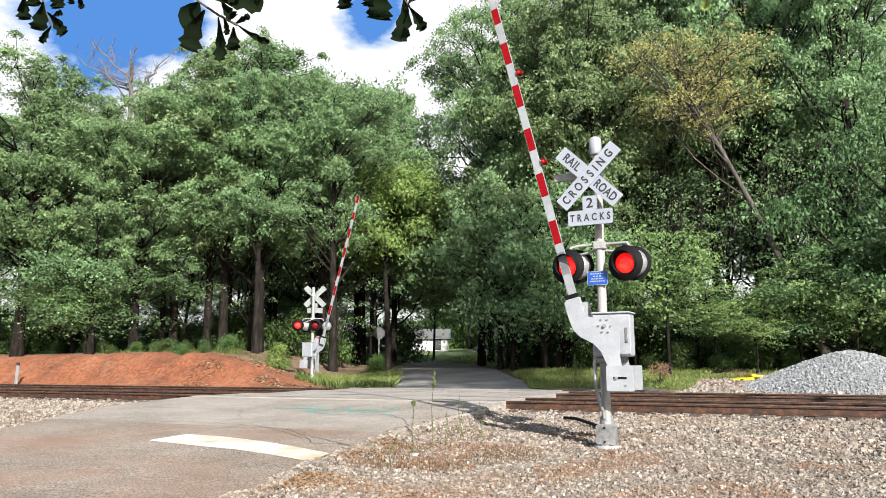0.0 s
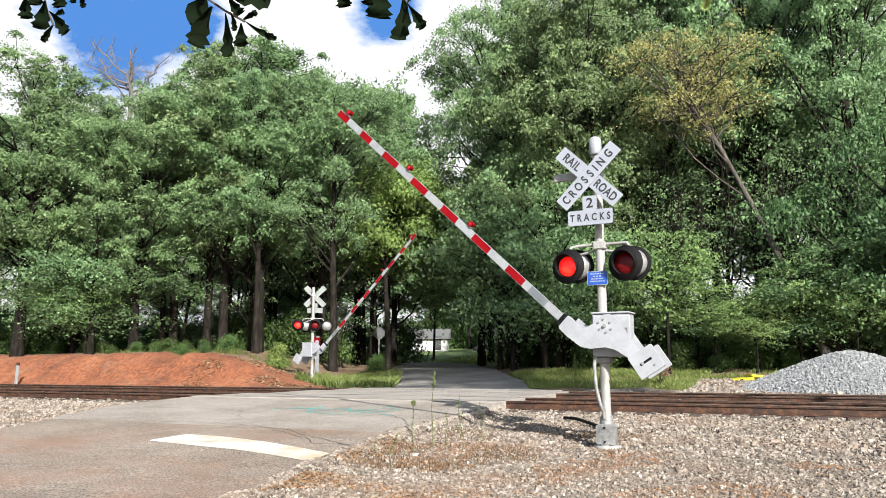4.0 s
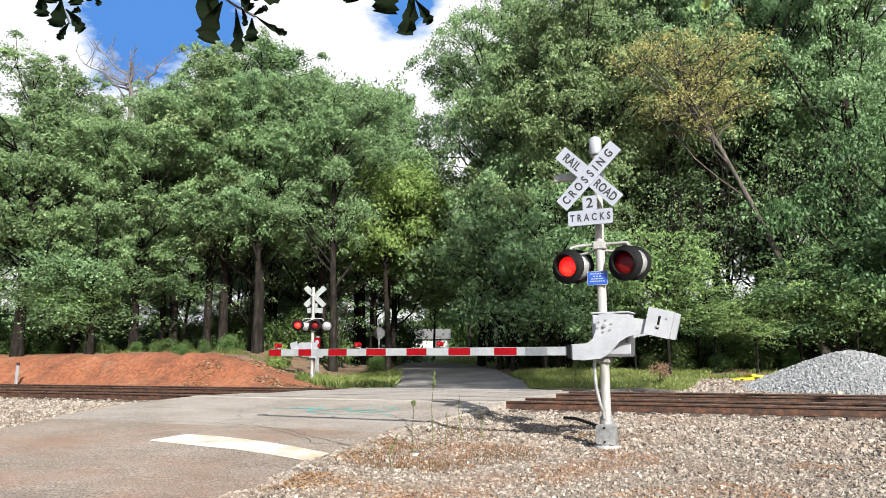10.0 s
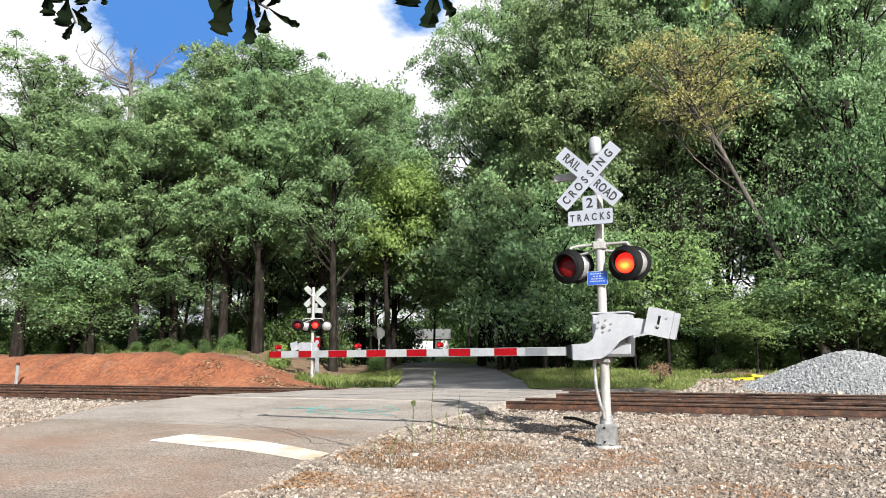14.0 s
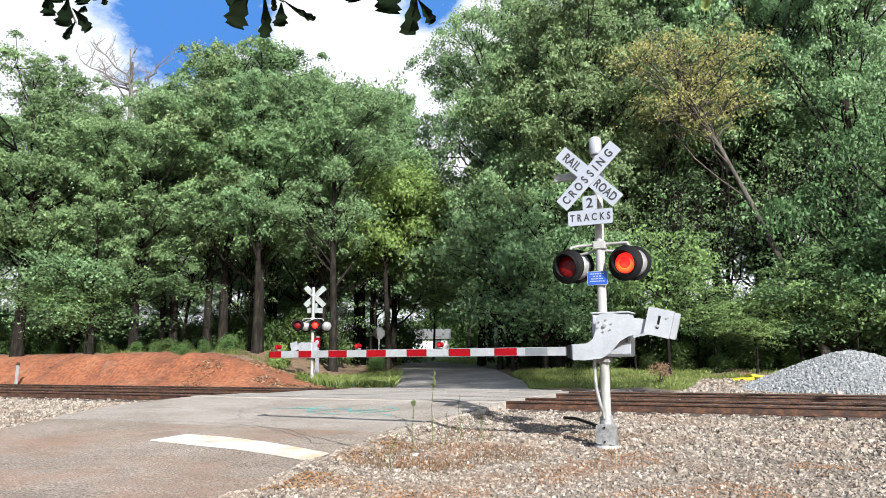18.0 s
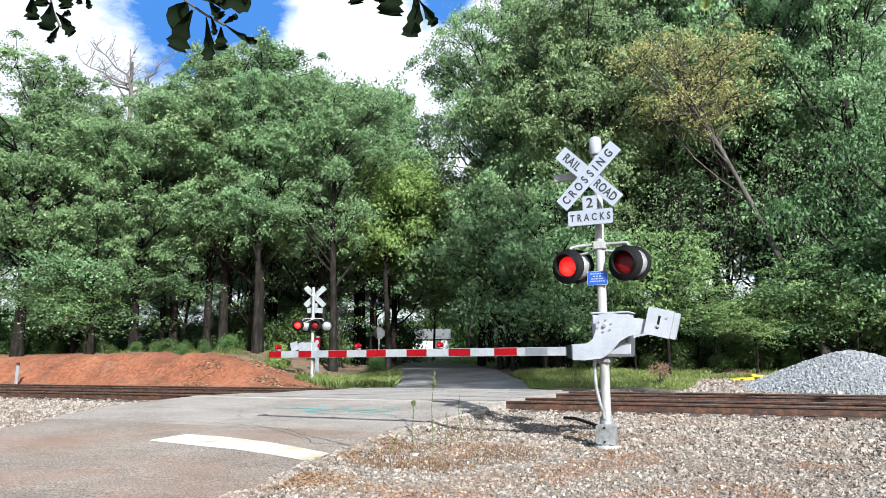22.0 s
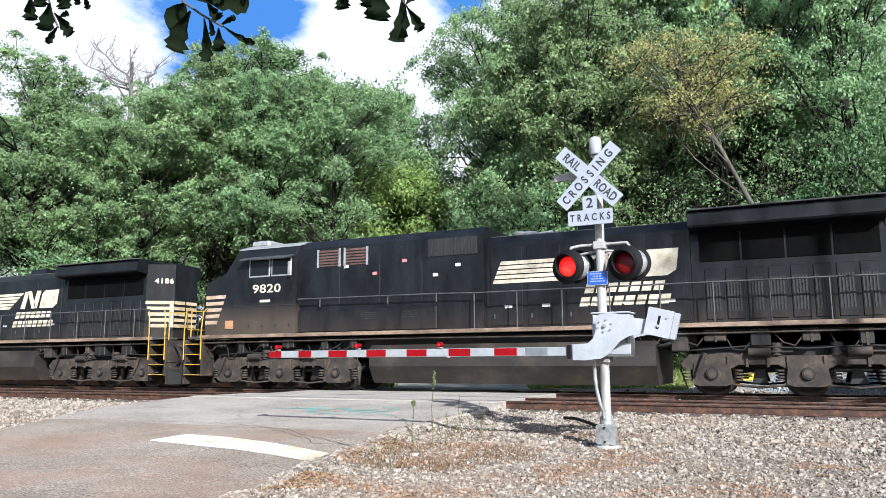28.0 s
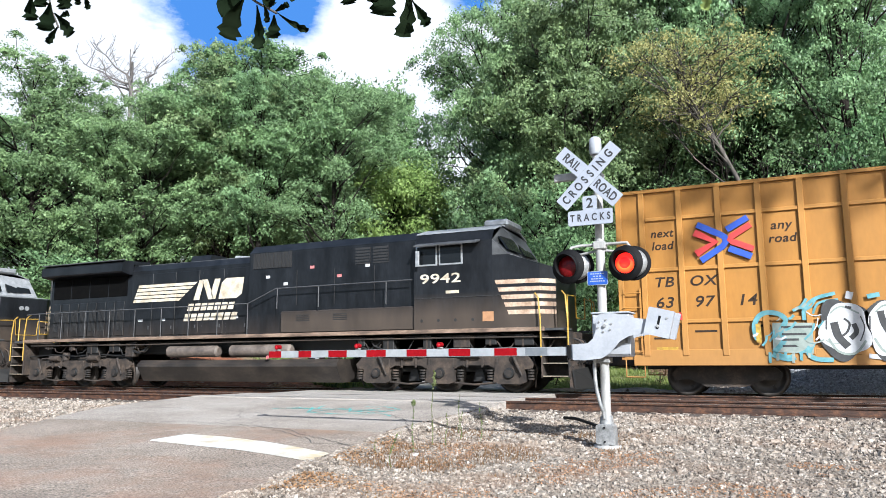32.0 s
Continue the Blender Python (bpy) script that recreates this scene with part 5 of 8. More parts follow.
def engine(kind, number, label, turned, ahead, opts):
    """A six-axle diesel: +x is the cab end. Distances d are from the rear plate."""
    L = opts.get("length", 20.9)
    X = lambda d: d - L / 2
    sign = 1.0 if not turned else -1.0
    e = thing("locomotive", label, "locomotive", "engines of the train")
    K = opts
    zs = K.get("sill", 1.60)
    D0, D1 = -0.72, L + K.get("overhang", 0.20)
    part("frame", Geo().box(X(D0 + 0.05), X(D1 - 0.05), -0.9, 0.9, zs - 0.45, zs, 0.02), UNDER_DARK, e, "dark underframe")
    for s in (-1, 1):
        part("sill", Geo().box(X(D0 + 0.7), X(D1 - 0.68), min(s * 1.44, s * 1.55), max(s * 1.44, s * 1.55), zs + 0.02, zs + 0.13, 0.01), SILL, e, "dusty rust-brown side sill")
        part("walkway", Geo().box(X(D0 + 0.1), X(D1 - 0.1), min(s * 0.9, s * 1.44), max(s * 0.9, s * 1.44), zs + 0.04, zs + 0.10), ROOF_GREY, e)
    # radiator end
    r0, r1 = K["rad"]
    zt = K.get("rad_top", 4.46)
    part("radiator_hood", Geo().prism([(-1.08, zs + 0.1), (1.08, zs + 0.1), (1.08, 3.75), (0.95, zt - 0.12), (-0.95, zt - 0.12), (-1.08, 3.75)], "x", X(0.80 if kind == "ge" else -0.14), X(r1)), ENGINE_BLACK, e, "black radiator end of the hood")
    if kind == "ge":
        part("hood_end", Geo().prism([(X(0.805), -1.08), (X(0.805), 1.08), (X(-0.02), 0.54), (X(-0.02), -0.54)], "z", zs + 0.1, zt - 0.14), ENGINE_BLACK, e, "black hood end with angled corners")
    wz0 = K.get("wing_low", 4.08)
    for s in (-1, 1):
        part("radiator_wing", Geo().prism([(s * 0.3, zt + 0.05), (s * 1.40, zt), (s * 1.54, zt - 0.10), (s * 1.54, wz0), (s * 1.50, wz0 - 0.05), (s * 1.20, wz0 - 0.10), (s * 1.05, wz0 - 0.10), (s * 1.05, zt - 0.1), (s * 0.3, zt - 0.1)], "x", X(r0), X(r1)), ENGINE_BLACK, e, "overhanging radiator wing")
        part("wing_edge", Geo().box(X(r0) - 0.01, X(r1) + 0.01, min(s * 1.40, s * 1.55), max(s * 1.40, s * 1.55), zt - 0.005, zt + 0.03, 0.006), ROOF_GREY, e)
        n = 4
        for i in range(n):
            a, b = r0 + 0.15 + (r1 - r0 - 0.3) * i / n, r0 + 0.10 + (r1 - r0 - 0.3) * (i + 1) / n
            part("radiator_screen", Geo().box(X(a), X(b), min(s * 1.07, s * 1.10), max(s * 1.07, s * 1.10), wz0 - 0.85, wz0 - 0.12, 0.008), SCREEN_SHADE, e, "dark radiator screen")
        # doors below
        n = 8 if kind == "ge" else 6
        for i in range(n):
            a = (1.0 if kind == "ge" else 2.0) + (r1 - (1.2 if kind == "ge" else 2.2)) * i / n
            b = a + (r1 - 1.2) / n - (0.10 if kind == "ge" else 0.25)
            dr = part("hood_door", Geo().box(X(a), X(b), min(s * 1.07, s * 1.105), max(s * 1.07, s * 1.105), zs + 0.22, 3.05, 0.012), ENGINE_BLACK, e)
            if kind == "ge":
                for q in range(5):
                    w = (b - a) * 0.16
                    xx = X(a) + (b - a) * (0.1 + q * 0.18)
                    part("louvre", Geo().box(xx, xx + w * 0.6, min(s * 1.10, s * 1.115), max(s * 1.10, s * 1.115), zs + 0.4, 2.8), GRILLE, dr)
            else:
                for zz in (2.05, 2.62):
                    part("latch", Geo().box(X(b) - 0.09, X(b) - 0.05, min(s * 1.10, s * 1.125), max(s * 1.10, s * 1.125), zz, zz + 0.14, 0.008), RESERVOIR, dr)
        if kind == "emd":
            gr = part("end_grille", Geo().box(X(0.42), X(1.75), min(s * 1.08, s * 1.10), max(s * 1.08, s * 1.10), zs + 0.2, 3.2), GRILLE, e, "open grille with upright bars")
            for q in range(12):
                part("bar", Geo().box(X(0.45 + q * 0.112), X(0.472 + q * 0.112), min(s * 1.09, s * 1.14), max(s * 1.09, s * 1.14), zs + 0.22, 3.18), HANDRAIL, gr)
            for q in range(2):
                part("bar", Geo().box(X(0.42), X(1.75), min(s * 1.09, s * 1.15), max(s * 1.09, s * 1.15), 2.1 + q * 0.55, 2.125 + q * 0.55), HANDRAIL, gr)
    # engine hood
    h1 = K["hood_end"]
    ht = 4.30
    part("engine_hood", Geo().prism([(-1.08, zs + 0.1), (1.08, zs + 0.1), (1.08, ht - 0.22), (0.88, ht), (-0.88, ht), (-1.08, ht - 0.22)], "x", X(r1) + 0.01, X(h1)), ENGINE_BLACK, e, "long black engine hood")
    part("hood_roof", Geo().box(X(r1) + 0.05, X(h1) - 0.05, -0.88, 0.88, ht - 0.01, ht + 0.02, 0.008), ROOF_GREY, e)
    part("exhaust_duct", Geo().prism([(-0.45, ht), (0.45, ht), (0.36, ht + 0.30), (-0.36, ht + 0.30)], "x", X(r1 + 2.1), X(r1 + 3.0)), ENGINE_BLACK, e, "blunt exhaust stack")
    part("roof_hatch", Geo().box(X(r1 + 3.5), X(r1 + 4.4), -0.5, 0.5, ht, ht + 0.10, 0.02), ROOF_GREY, e)
    for s in (-1, 1):
        n = 5
        for i in range(n):
            a = r1 + 0.12 + (h1 - r1 - 0.1) * i / n
            b = r1 - 0.02 + (h1 - r1 - 0.1) * (i + 1) / n
            dr = part("hood_door", Geo().box(X(a), X(b), min(s * 1.07, s * 1.10), max(s * 1.07, s * 1.10), zs + 0.2, ht - 0.34, 0.012), ENGINE_BLACK, e)
            part("latch", Geo().box(X(b) - 0.14, X(b) - 0.10, min(s * 1.10, s * 1.12), max(s * 1.10, s * 1.12), 2.0, 2.12), HANDRAIL, dr)
            part("stencil", Geo().box(X(a) + 0.3, X(a) + 0.52, min(s * 1.1005, s * 1.103), max(s * 1.1005, s * 1.103), 2.28, 2.36), LABEL_WHITE, dr)
        logo(e, s, X(K.get("logo_at", 7.7)), 1.106, K.get("logo_z", 3.27))
    # equipment box behind the cab
    c0 = K["cab"]
    bt = K.get("box_top", 4.60)
    BW = K.get("box_w", 1.28)
    part("equipment_box", Geo().prism([(-BW, zs + 0.1), (BW, zs + 0.1), (BW, bt - 0.25), (BW - 0.26, bt), (0.26 - BW, bt), (-BW, bt - 0.25)], "x", X(h1) + 0.01, X(c0)), ENGINE_BLACK, e, "tall black equipment section behind the cab")
    for s in (-1, 1):
        yy = lambda a, b: (min(s * a, s * b), max(s * a, s * b))
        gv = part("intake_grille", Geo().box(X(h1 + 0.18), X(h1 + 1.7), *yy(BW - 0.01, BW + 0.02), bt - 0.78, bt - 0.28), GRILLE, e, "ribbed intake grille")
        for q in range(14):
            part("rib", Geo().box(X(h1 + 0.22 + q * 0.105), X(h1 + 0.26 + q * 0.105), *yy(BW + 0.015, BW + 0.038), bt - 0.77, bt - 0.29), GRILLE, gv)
        n = K.get("side_windows", 2)
        for q in range(n):
            a = c0 - K.get("win_off", 1.9) + q * K.get("win_step", 0.62) - (n - 1) * 0.2
            wv = part("vent_screen", Geo().box(X(a), X(a + 0.52 * K.get("vent_w", 1.0)), *yy(BW - 0.01, BW + 0.015), bt - 0.85, bt - 0.35), RAW if K.get("brown_vents") else GRILLE, e, "slatted vent")
            if K.get("brown_vents"):
                part("frame_bar", Geo().box(X(a) - 0.04, X(a) + 0.03, *yy(BW + 0.01, BW + 0.03), bt - 0.88, bt - 0.32), FRAME_PALE, wv)
                part("frame_bar", Geo().box(X(a + 0.52 * K.get("vent_w", 1.0)) - 0.03, X(a + 0.52 * K.get("vent_w", 1.0)) + 0.04, *yy(BW + 0.01, BW + 0.03), bt - 0.88, bt - 0.32), FRAME_PALE, wv)
            for i in range(5):
                part("slat", Geo().box(X(a), X(a + 0.52 * K.get("vent_w", 1.0)), *yy(BW + 0.01, BW + 0.025), bt - 0.80 + i * 0.09, bt - 0.775 + i * 0.09), ENGINE_BLACK, wv)
        cab_skirt = part("battery_box", Geo().box(X(h1 + 1.4), X(c0 + 0.0), *yy(BW, BW + 0.12), zs + 0.14, 2.42, 0.03), K.get("locker_mat", CAB_BLACK), e, "low dusty locker along the walkway")
        for q in range(2):
            for i in range(4):
                part("louvre", Geo().box(X(h1 + 2.0 + q * 1.35), X(h1 + 2.5 + q * 1.35), *yy(BW + 0.118, BW + 0.130), 2.10 + i * 0.055, 2.125 + i * 0.055), GRILLE, cab_skirt)
        for q in range(3):
            part("seam", Geo().box(X(h1 + 1.9 + q * 1.4), X(h1 + 1.925 + q * 1.4), *yy(BW + 0.002, BW + 0.01), 2.6, bt - 0.9), GRILLE, e)
        for q, (dx, zz, mt) in enumerate(((0.7, 3.5, LABEL_WHITE), (2.4, 3.72, LABEL_RED), (3.4, 3.4, LABEL_RED), (1.4, 3.25, LABEL_WHITE), (4.4, 3.66, LABEL_WHITE))):
            if h1 + dx < c0 - 0.3:
                part("stencil", Geo().box(X(h1 + dx), X(h1 + dx + 0.16), *yy(BW + 0.001, BW + 0.005), zz, zz + 0.09), mt, e)
    def corner(s):
        """The angled face at the hood's end: reading direction, up, outward."""
        a, b = Vector((X(0.805), s * 1.08, 2.6)), Vector((X(-0.02), s * 0.54, 2.6))
        r = (a - b if s < 0 else b - a).normalized()
        n = r.cross(Vector((0, 0, 1)))
        m = Matrix((r, Vector((0, 0, 1)), n)).transposed().to_4x4()
        m.translation = (a + b) / 2
        return m

    # cab and nose
    c1, c2 = K["cab_front"], L - K.get("nose_end", 0.28)
    drop = K.get("nose_drop", 0.12)
    ct = K.get("cab_top", 4.62)
    nz = K.get("nose_top", 3.62)
    part("cab", Geo().prism([(-1.50, zs + 0.05), (1.50, zs + 0.05), (1.50, 4.15), (1.30, 4.50), (0.75, ct), (-0.75, ct), (-1.30, 4.50), (-1.50, 4.15)], "x", X(c0) + 0.005, X(c1 - 0.35)), CAB_BLACK, e, "wide black cab")
    part("cab_roof", Geo().prism([(-1.34, 4.46), (-0.76, ct + 0.02), (0.76, ct + 0.02), (1.34, 4.46), (1.30, 4.50), (0.75, ct + 0.055), (-0.75, ct + 0.055), (-1.30, 4.50)], "x", X(c0), X(c1 - 0.3)), K.get("roof_mat", ROOF_GREY), e, "dusty grey cab roof")
    fr = Geo()
    xa, xb, xc = X(c1 - 0.35), X(c1 + 0.10), X(c2)
    wv = [(xa, 1.50, 4.15), (xa, 1.30, 4.50), (xa, 0.75, ct), (xa, -0.75, ct), (xa, -1.30, 4.50), (xa, -1.50, 4.15), (xb, 1.46, nz), (xb, -1.46, nz), (xa, 1.50, nz), (xa, -1.50, nz)]
    fr.add(wv, [(0, 1, 2, 3, 4, 5, 7, 6), (0, 6, 8), (5, 9, 7), (8, 6, 7, 9)])
    part("windshield_panel", fr, K.get("shield_mat", CAB_BLACK), e, "sloping front of the cab")
    yn = 1.02
    ns = Geo()
    nv = [(xa, -1.50, zs + 0.05), (xa, 1.50, zs + 0.05), (xa, 1.50, nz), (xa, -1.50, nz), (xb, 1.46, nz), (xb, -1.46, nz), (xc - 0.32, -1.40, zs + 0.05), (xc - 0.32, 1.40, zs + 0.05), (xc - 0.32, 1.40, nz - drop), (xc - 0.32, -1.40, nz - drop), (xc, -yn, zs + 0.05), (xc, yn, zs + 0.05), (xc, yn, nz - drop - 0.08), (xc, -yn, nz - drop - 0.08)]
    ns.add(nv, [(1, 0, 6, 10, 11, 7), (1, 7, 8, 4, 2), (0, 3, 5, 9, 6), (4, 8, 12, 13, 9, 5), (2, 4, 5, 3), (7, 11, 12, 8), (6, 9, 13, 10), (10, 13, 12, 11)])
    part("nose", ns, CAB_BLACK, e, "low black nose with sloped corners")
    part("nose_top_plate", Geo().add([(xb + 0.03, -1.38, nz + 0.004), (xb + 0.03, 1.38, nz + 0.004), (xc - 0.34, 1.34, nz - drop + 0.006), (xc - 0.34, -1.34, nz - drop + 0.006), (xb + 0.03, -1.38, nz - 0.02), (xb + 0.03, 1.38, nz - 0.02), (xc - 0.34, 1.34, nz - drop - 0.02), (xc - 0.34, -1.34, nz - drop - 0.02)], [(0, 1, 2, 3), (4, 7, 6, 5), (0, 4, 5, 1), (1, 5, 6, 2), (2, 6, 7, 3), (3, 7, 4, 0)]), FRAME_PALE, e, "pale top plate of the nose")
    for s in (-1, 1):
        yy = lambda a, b: (min(s * a, s * b), max(s * a, s * b))
        for q, (a, b) in enumerate(K.get("panes", ((0.22, 0.96), (1.01, 1.74)))):
            a, b = c0 + a, c0 + b
            wf = part("cab_window", Geo().box(X(a), X(b), *yy(1.495, 1.512), 3.52, 4.12, 0.01), FRAME_PALE, e, "cab side window in a pale frame")
            part("pane", Geo().box(X(a + 0.05), X(b - 0.05), *yy(1.50, 1.517), 3.57, 4.07), WINDOW, wf)
        part("sun_visor", Geo().prism([(s * 1.50, 4.13), (s * 1.50, 4.18), (s * 1.78, 4.08), (s * 1.78, 4.05)], "x", X(c0 + 0.12), X(c0 + 2.05)), K.get("visor_mat", HANDRAIL), e, "awning above the cab windows")
        part("mirror", Geo().box(X(c0 + 0.12), X(c0 + 0.24), *yy(1.62, 1.66), 3.50, 3.95, 0.01), FRAME_PALE, e)
        part("windshield", Geo().add([(xa + 0.11, s * 0.12, 4.34), (xa + 0.11, s * 1.16, 4.28), (xb - 0.06, s * 1.20, nz + 0.16), (xb - 0.06, s * 0.12, nz + 0.16), (xa + 0.05, s * 0.12, 4.34), (xa + 0.05, s * 1.16, 4.28), (xb - 0.12, s * 1.20, nz + 0.16), (xb - 0.12, s * 0.12, nz + 0.16)], [(0, 1, 2, 3), (4, 7, 6, 5), (0, 4, 5, 1), (1, 5, 6, 2), (2, 6, 7, 3), (3, 7, 4, 0)]), WINDOW, e, "dark windscreen")
        lettering(number, 0.37, CREAM, e, side_space(s, X(c0 + 1.15 * K.get("num_at", 1.0)), 1.504, 3.14), "road_number", K.get("num_w", 1.42), 0.006)
        part("stencil", Geo().box(X(c0 + 1.0), X(c0 + 1.4), *yy(1.502, 1.506), 2.72, 2.80), CREAM, e)
        part("trim_seam", Geo().box(X(c0 + 0.02), X(c0 + 2.6), *yy(1.500, 1.512), 2.60, 2.625), GRILLE, e)
        for q in range(4):
            part("bolt_hole", Geo().cyl((X(c0 + 0.25 + q * 0.52), s * 1.495, 1.98), (X(c0 + 0.25 + q * 0.52), s * 1.506, 1.98), 0.045, n=10), GRILLE, e)
        part("patch", Geo().box(X(K.get("patch_at", c1 - 0.30)), X(K.get("patch_at", c1 - 0.30) + 0.32), *yy(1.475, 1.509), 1.92, 2.18), ORANGE, e)
        # nose stripes
        for q in range(5):
            z0 = 3.02 - q * 0.205
            side = lambda x: 1.506 - 0.10 * (x - xa) / (xc - 0.32 - xa)
            x0, x1, x2 = X(K["stripe_at"]) + q * 0.085, X(K["stripe_at"]) + 0.04 + q * 0.085, xc - 0.32
            for run in (((x0, side(x0)), (x2, 1.406), (x2, 1.406), (x1, side(x1))), ((x2, 1.406), (xc + 0.006, yn + 0.006), (xc + 0.006, yn + 0.006), (x2, 1.406))):
                zz = (z0, z0, z0 - 0.115, z0 - 0.115)
                out = [(p[0], s * p[1], z) for p, z in zip(run, zz)]
                inn = [(p[0] - 0.03, s * (p[1] - 0.05), z) for p, z in zip(run, zz)]
                part("nose_stripe", Geo().add(out + inn, [(0, 1, 2, 3), (4, 7, 6, 5), (0, 4, 5, 1), (1, 5, 6, 2), (2, 6, 7, 3), (3, 7, 4, 0)]), CREAM_DIRTY, e, "dirty cream nose stripe")
            if kind == "emd":
                part("rear_stripe", Geo().prism([(X(-0.13), z0 + 0.545), (X(0.42 - q * 0.085), z0 + 0.545), (X(0.46 - q * 0.085), z0 + 0.66), (X(-0.13), z0 + 0.66)], "y", *yy(1.079, 1.086)), CREAM, e, "cream stripe on the hood end")
            else:
                w = 0.97 - q * 0.05
                part("rear_stripe", Geo().box(-w / 2 if s < 0 else 0.485 - w, w - 0.485 if s > 0 else w / 2, z0 - 0.115 - 2.6, z0 - 2.6, 0.002, 0.008), CREAM_TAN, e, "tan-cream stripe on the angled hood corner", corner(s))
                part("rear_stripe", Geo().box(X(-0.028), X(-0.021), *yy(0.03, 0.535), z0 - 0.115, z0), CREAM_TAN, e, "tan-cream stripe across the hood's end")
        if kind == "emd":
            lettering(number, 0.19, CREAM, e, side_space(s, X(0.10), 1.083, 3.98), "road_number", 0.85, 0.005)
        else:
            part("stripe_band", Geo().box(0.34 if s > 0 else -0.485, 0.485 if s > 0 else -0.34, -0.51, 0.41, 0.009, 0.013), CREAM_TAN, e, "tan-cream band joining the stripes", corner(s))
            lettering(number, 0.25, CREAM, e, corner(s) @ pose(s * 0.12, 1.12, 0.004), "road_number", 1.25, 0.005)
    part("nose_headlight", Geo().cyl((xc - 0.02, -0.12, 3.1), (xc + 0.04, -0.12, 3.1), 0.09, n=14).cyl((xc - 0.02, 0.12, 3.1), (xc + 0.04, 0.12, 3.1), 0.09, n=14), FRAME_PALE, e)
    part("roof_unit", Geo().box(X(c1 - 0.95), X(c1 - 0.2), -0.62, 0.62, ct + 0.04, ct + 0.26, 0.06), FRAME_PALE, e, "low pale box on the cab roof")
    part("horn", Geo().cyl((X(h1 - 1.2), 0.2, ht + 0.18), (X(h1 - 0.6), 0.2, ht + 0.18), 0.03, 0.09, 10).cyl((X(h1 - 1.0), -0.05, ht + 0.16), (X(h1 - 1.6), -0.05, ht + 0.16), 0.03, 0.09, 10).box(X(h1 - 1.15), X(h1 - 0.95), -0.1, 0.3, ht, ht + 0.14), FRAME_PALE, e, "air horns on the hood")
    # handrails
    for s in (-1, 1):
        hz, up = K.get("rail_z", 2.68), K.get("rail_rise", 0.45)
        part("handrail", Geo().tube([(X(0.1), s * 1.52, hz - 0.02), (X(0.4), s * 1.52, hz), (X(h1 + 0.2), s * 1.52, hz + 0.02), (X(h1 + 1.3), s * 1.52, hz + up), (X(c0 - 0.05), s * 1.52, hz + up + 0.03)], 0.021, 8), HANDRAIL, e, "long dark handrail")
        n = 9
        for q in range(n):
            d = 0.8 + (h1 - 0.6) * q / (n - 1)
            part("stanchion", Geo().cyl((X(d), s * 1.52, zs + 0.12), (X(d), s * 1.52, hz), 0.018, n=8), HANDRAIL, e)
        for d in (h1 + 1.35, h1 + 2.9, c0 - 0.9):
            part("stanchion", Geo().cyl((X(d), s * 1.525, 2.5), (X(d), s * 1.52, hz + up + 0.02), 0.018, n=8), HANDRAIL, e)
        # end platforms, steps and yellow rails
        for end in (-1, 1):
            xe = X(D0) if end < 0 else X(D1)
            inn = 1 if end < 0 else -1
            wx = (xe + inn * 0.02, xe + inn * 0.79)
            w0, w1 = min(wx), max(wx)
            st = part("step_well", Geo().box(w0, w0 + 0.05, min(s * 0.95, s * 1.50), max(s * 0.95, s * 1.50), 0.42, zs, 0.008).box(w1 - 0.05, w1, min(s * 0.95, s * 1.50), max(s * 0.95, s * 1.50), 0.42, zs, 0.008).box(w0, w1, min(s * 0.90, s * 0.95), max(s * 0.90, s * 0.95), 0.42, zs), UNDER, e, "steel stair well")
            for q in range(4):
                tr_ = part("tread", Geo().box(w0 + 0.04, w1 - 0.04, min(s * 0.96, s * 1.50), max(s * 0.96, s * 1.50), 0.44 + q * 0.33, 0.475 + q * 0.33), UNDER_DARK, st)
                part("tread_edge", Geo().box(w0 + 0.05, w1 - 0.05, min(s * 1.495, s * 1.515), max(s * 1.495, s * 1.515), 0.45 + q * 0.33, 0.472 + q * 0.33), YELLOW_RAIL if K.get("yellow_treads") else TREAD, st)
            for xx, zz in ((w0 + 0.02, 2.62), (w1 - 0.02, 2.66)):
                part("grab_rail", Geo().tube([(xx, s * 1.53, 0.95), (xx, s * 1.54, zs + 0.3), (xx + inn * 0.05, s * 1.52, zz - 0.12), (xx + inn * 0.16, s * 1.45, zz)], 0.022, 8), YELLOW_RAIL, e, "yellow grab rail at the steps")
    for end in (-1, 1):
        xe = X(D0) if end < 0 else X(D1)
        pl = part("pilot", Geo().box(min(xe, xe - end * 0.10), max(xe, xe - end * 0.10), -1.5, 1.5, 0.85, zs, 0.02), UNDER, e, "grimy end plate")
        part("plow", Geo().prism([(-1.42, 0.16), (1.42, 0.16), (1.42, 0.70), (0.3, 1.02), (-0.3, 1.02), (-1.42, 0.70)], "x", min(xe - end * 0.06, xe + end * 0.06), max(xe - end * 0.06, xe + end * 0.06)), UNDER, e, "dusty plow plate")
        for s in (-1, 1):
            v = [(xe + end * 0.06, s * 1.46, 0.62), (xe + end * 0.12, s * 1.46, 0.14), (xe + end * 0.55, s * 0.05, 0.14), (xe + end * 0.22, s * 0.05, 0.70)]
            part("plow_blade", Geo().add(v + [(p[0] - end * 0.04, p[1], p[2]) for p in v], [(0, 1, 2, 3), (4, 7, 6, 5), (0, 4, 5, 1), (1, 5, 6, 2), (2, 6, 7, 3), (3, 7, 4, 0)]), UNDER_DARK, e, "swept blade of the plow")
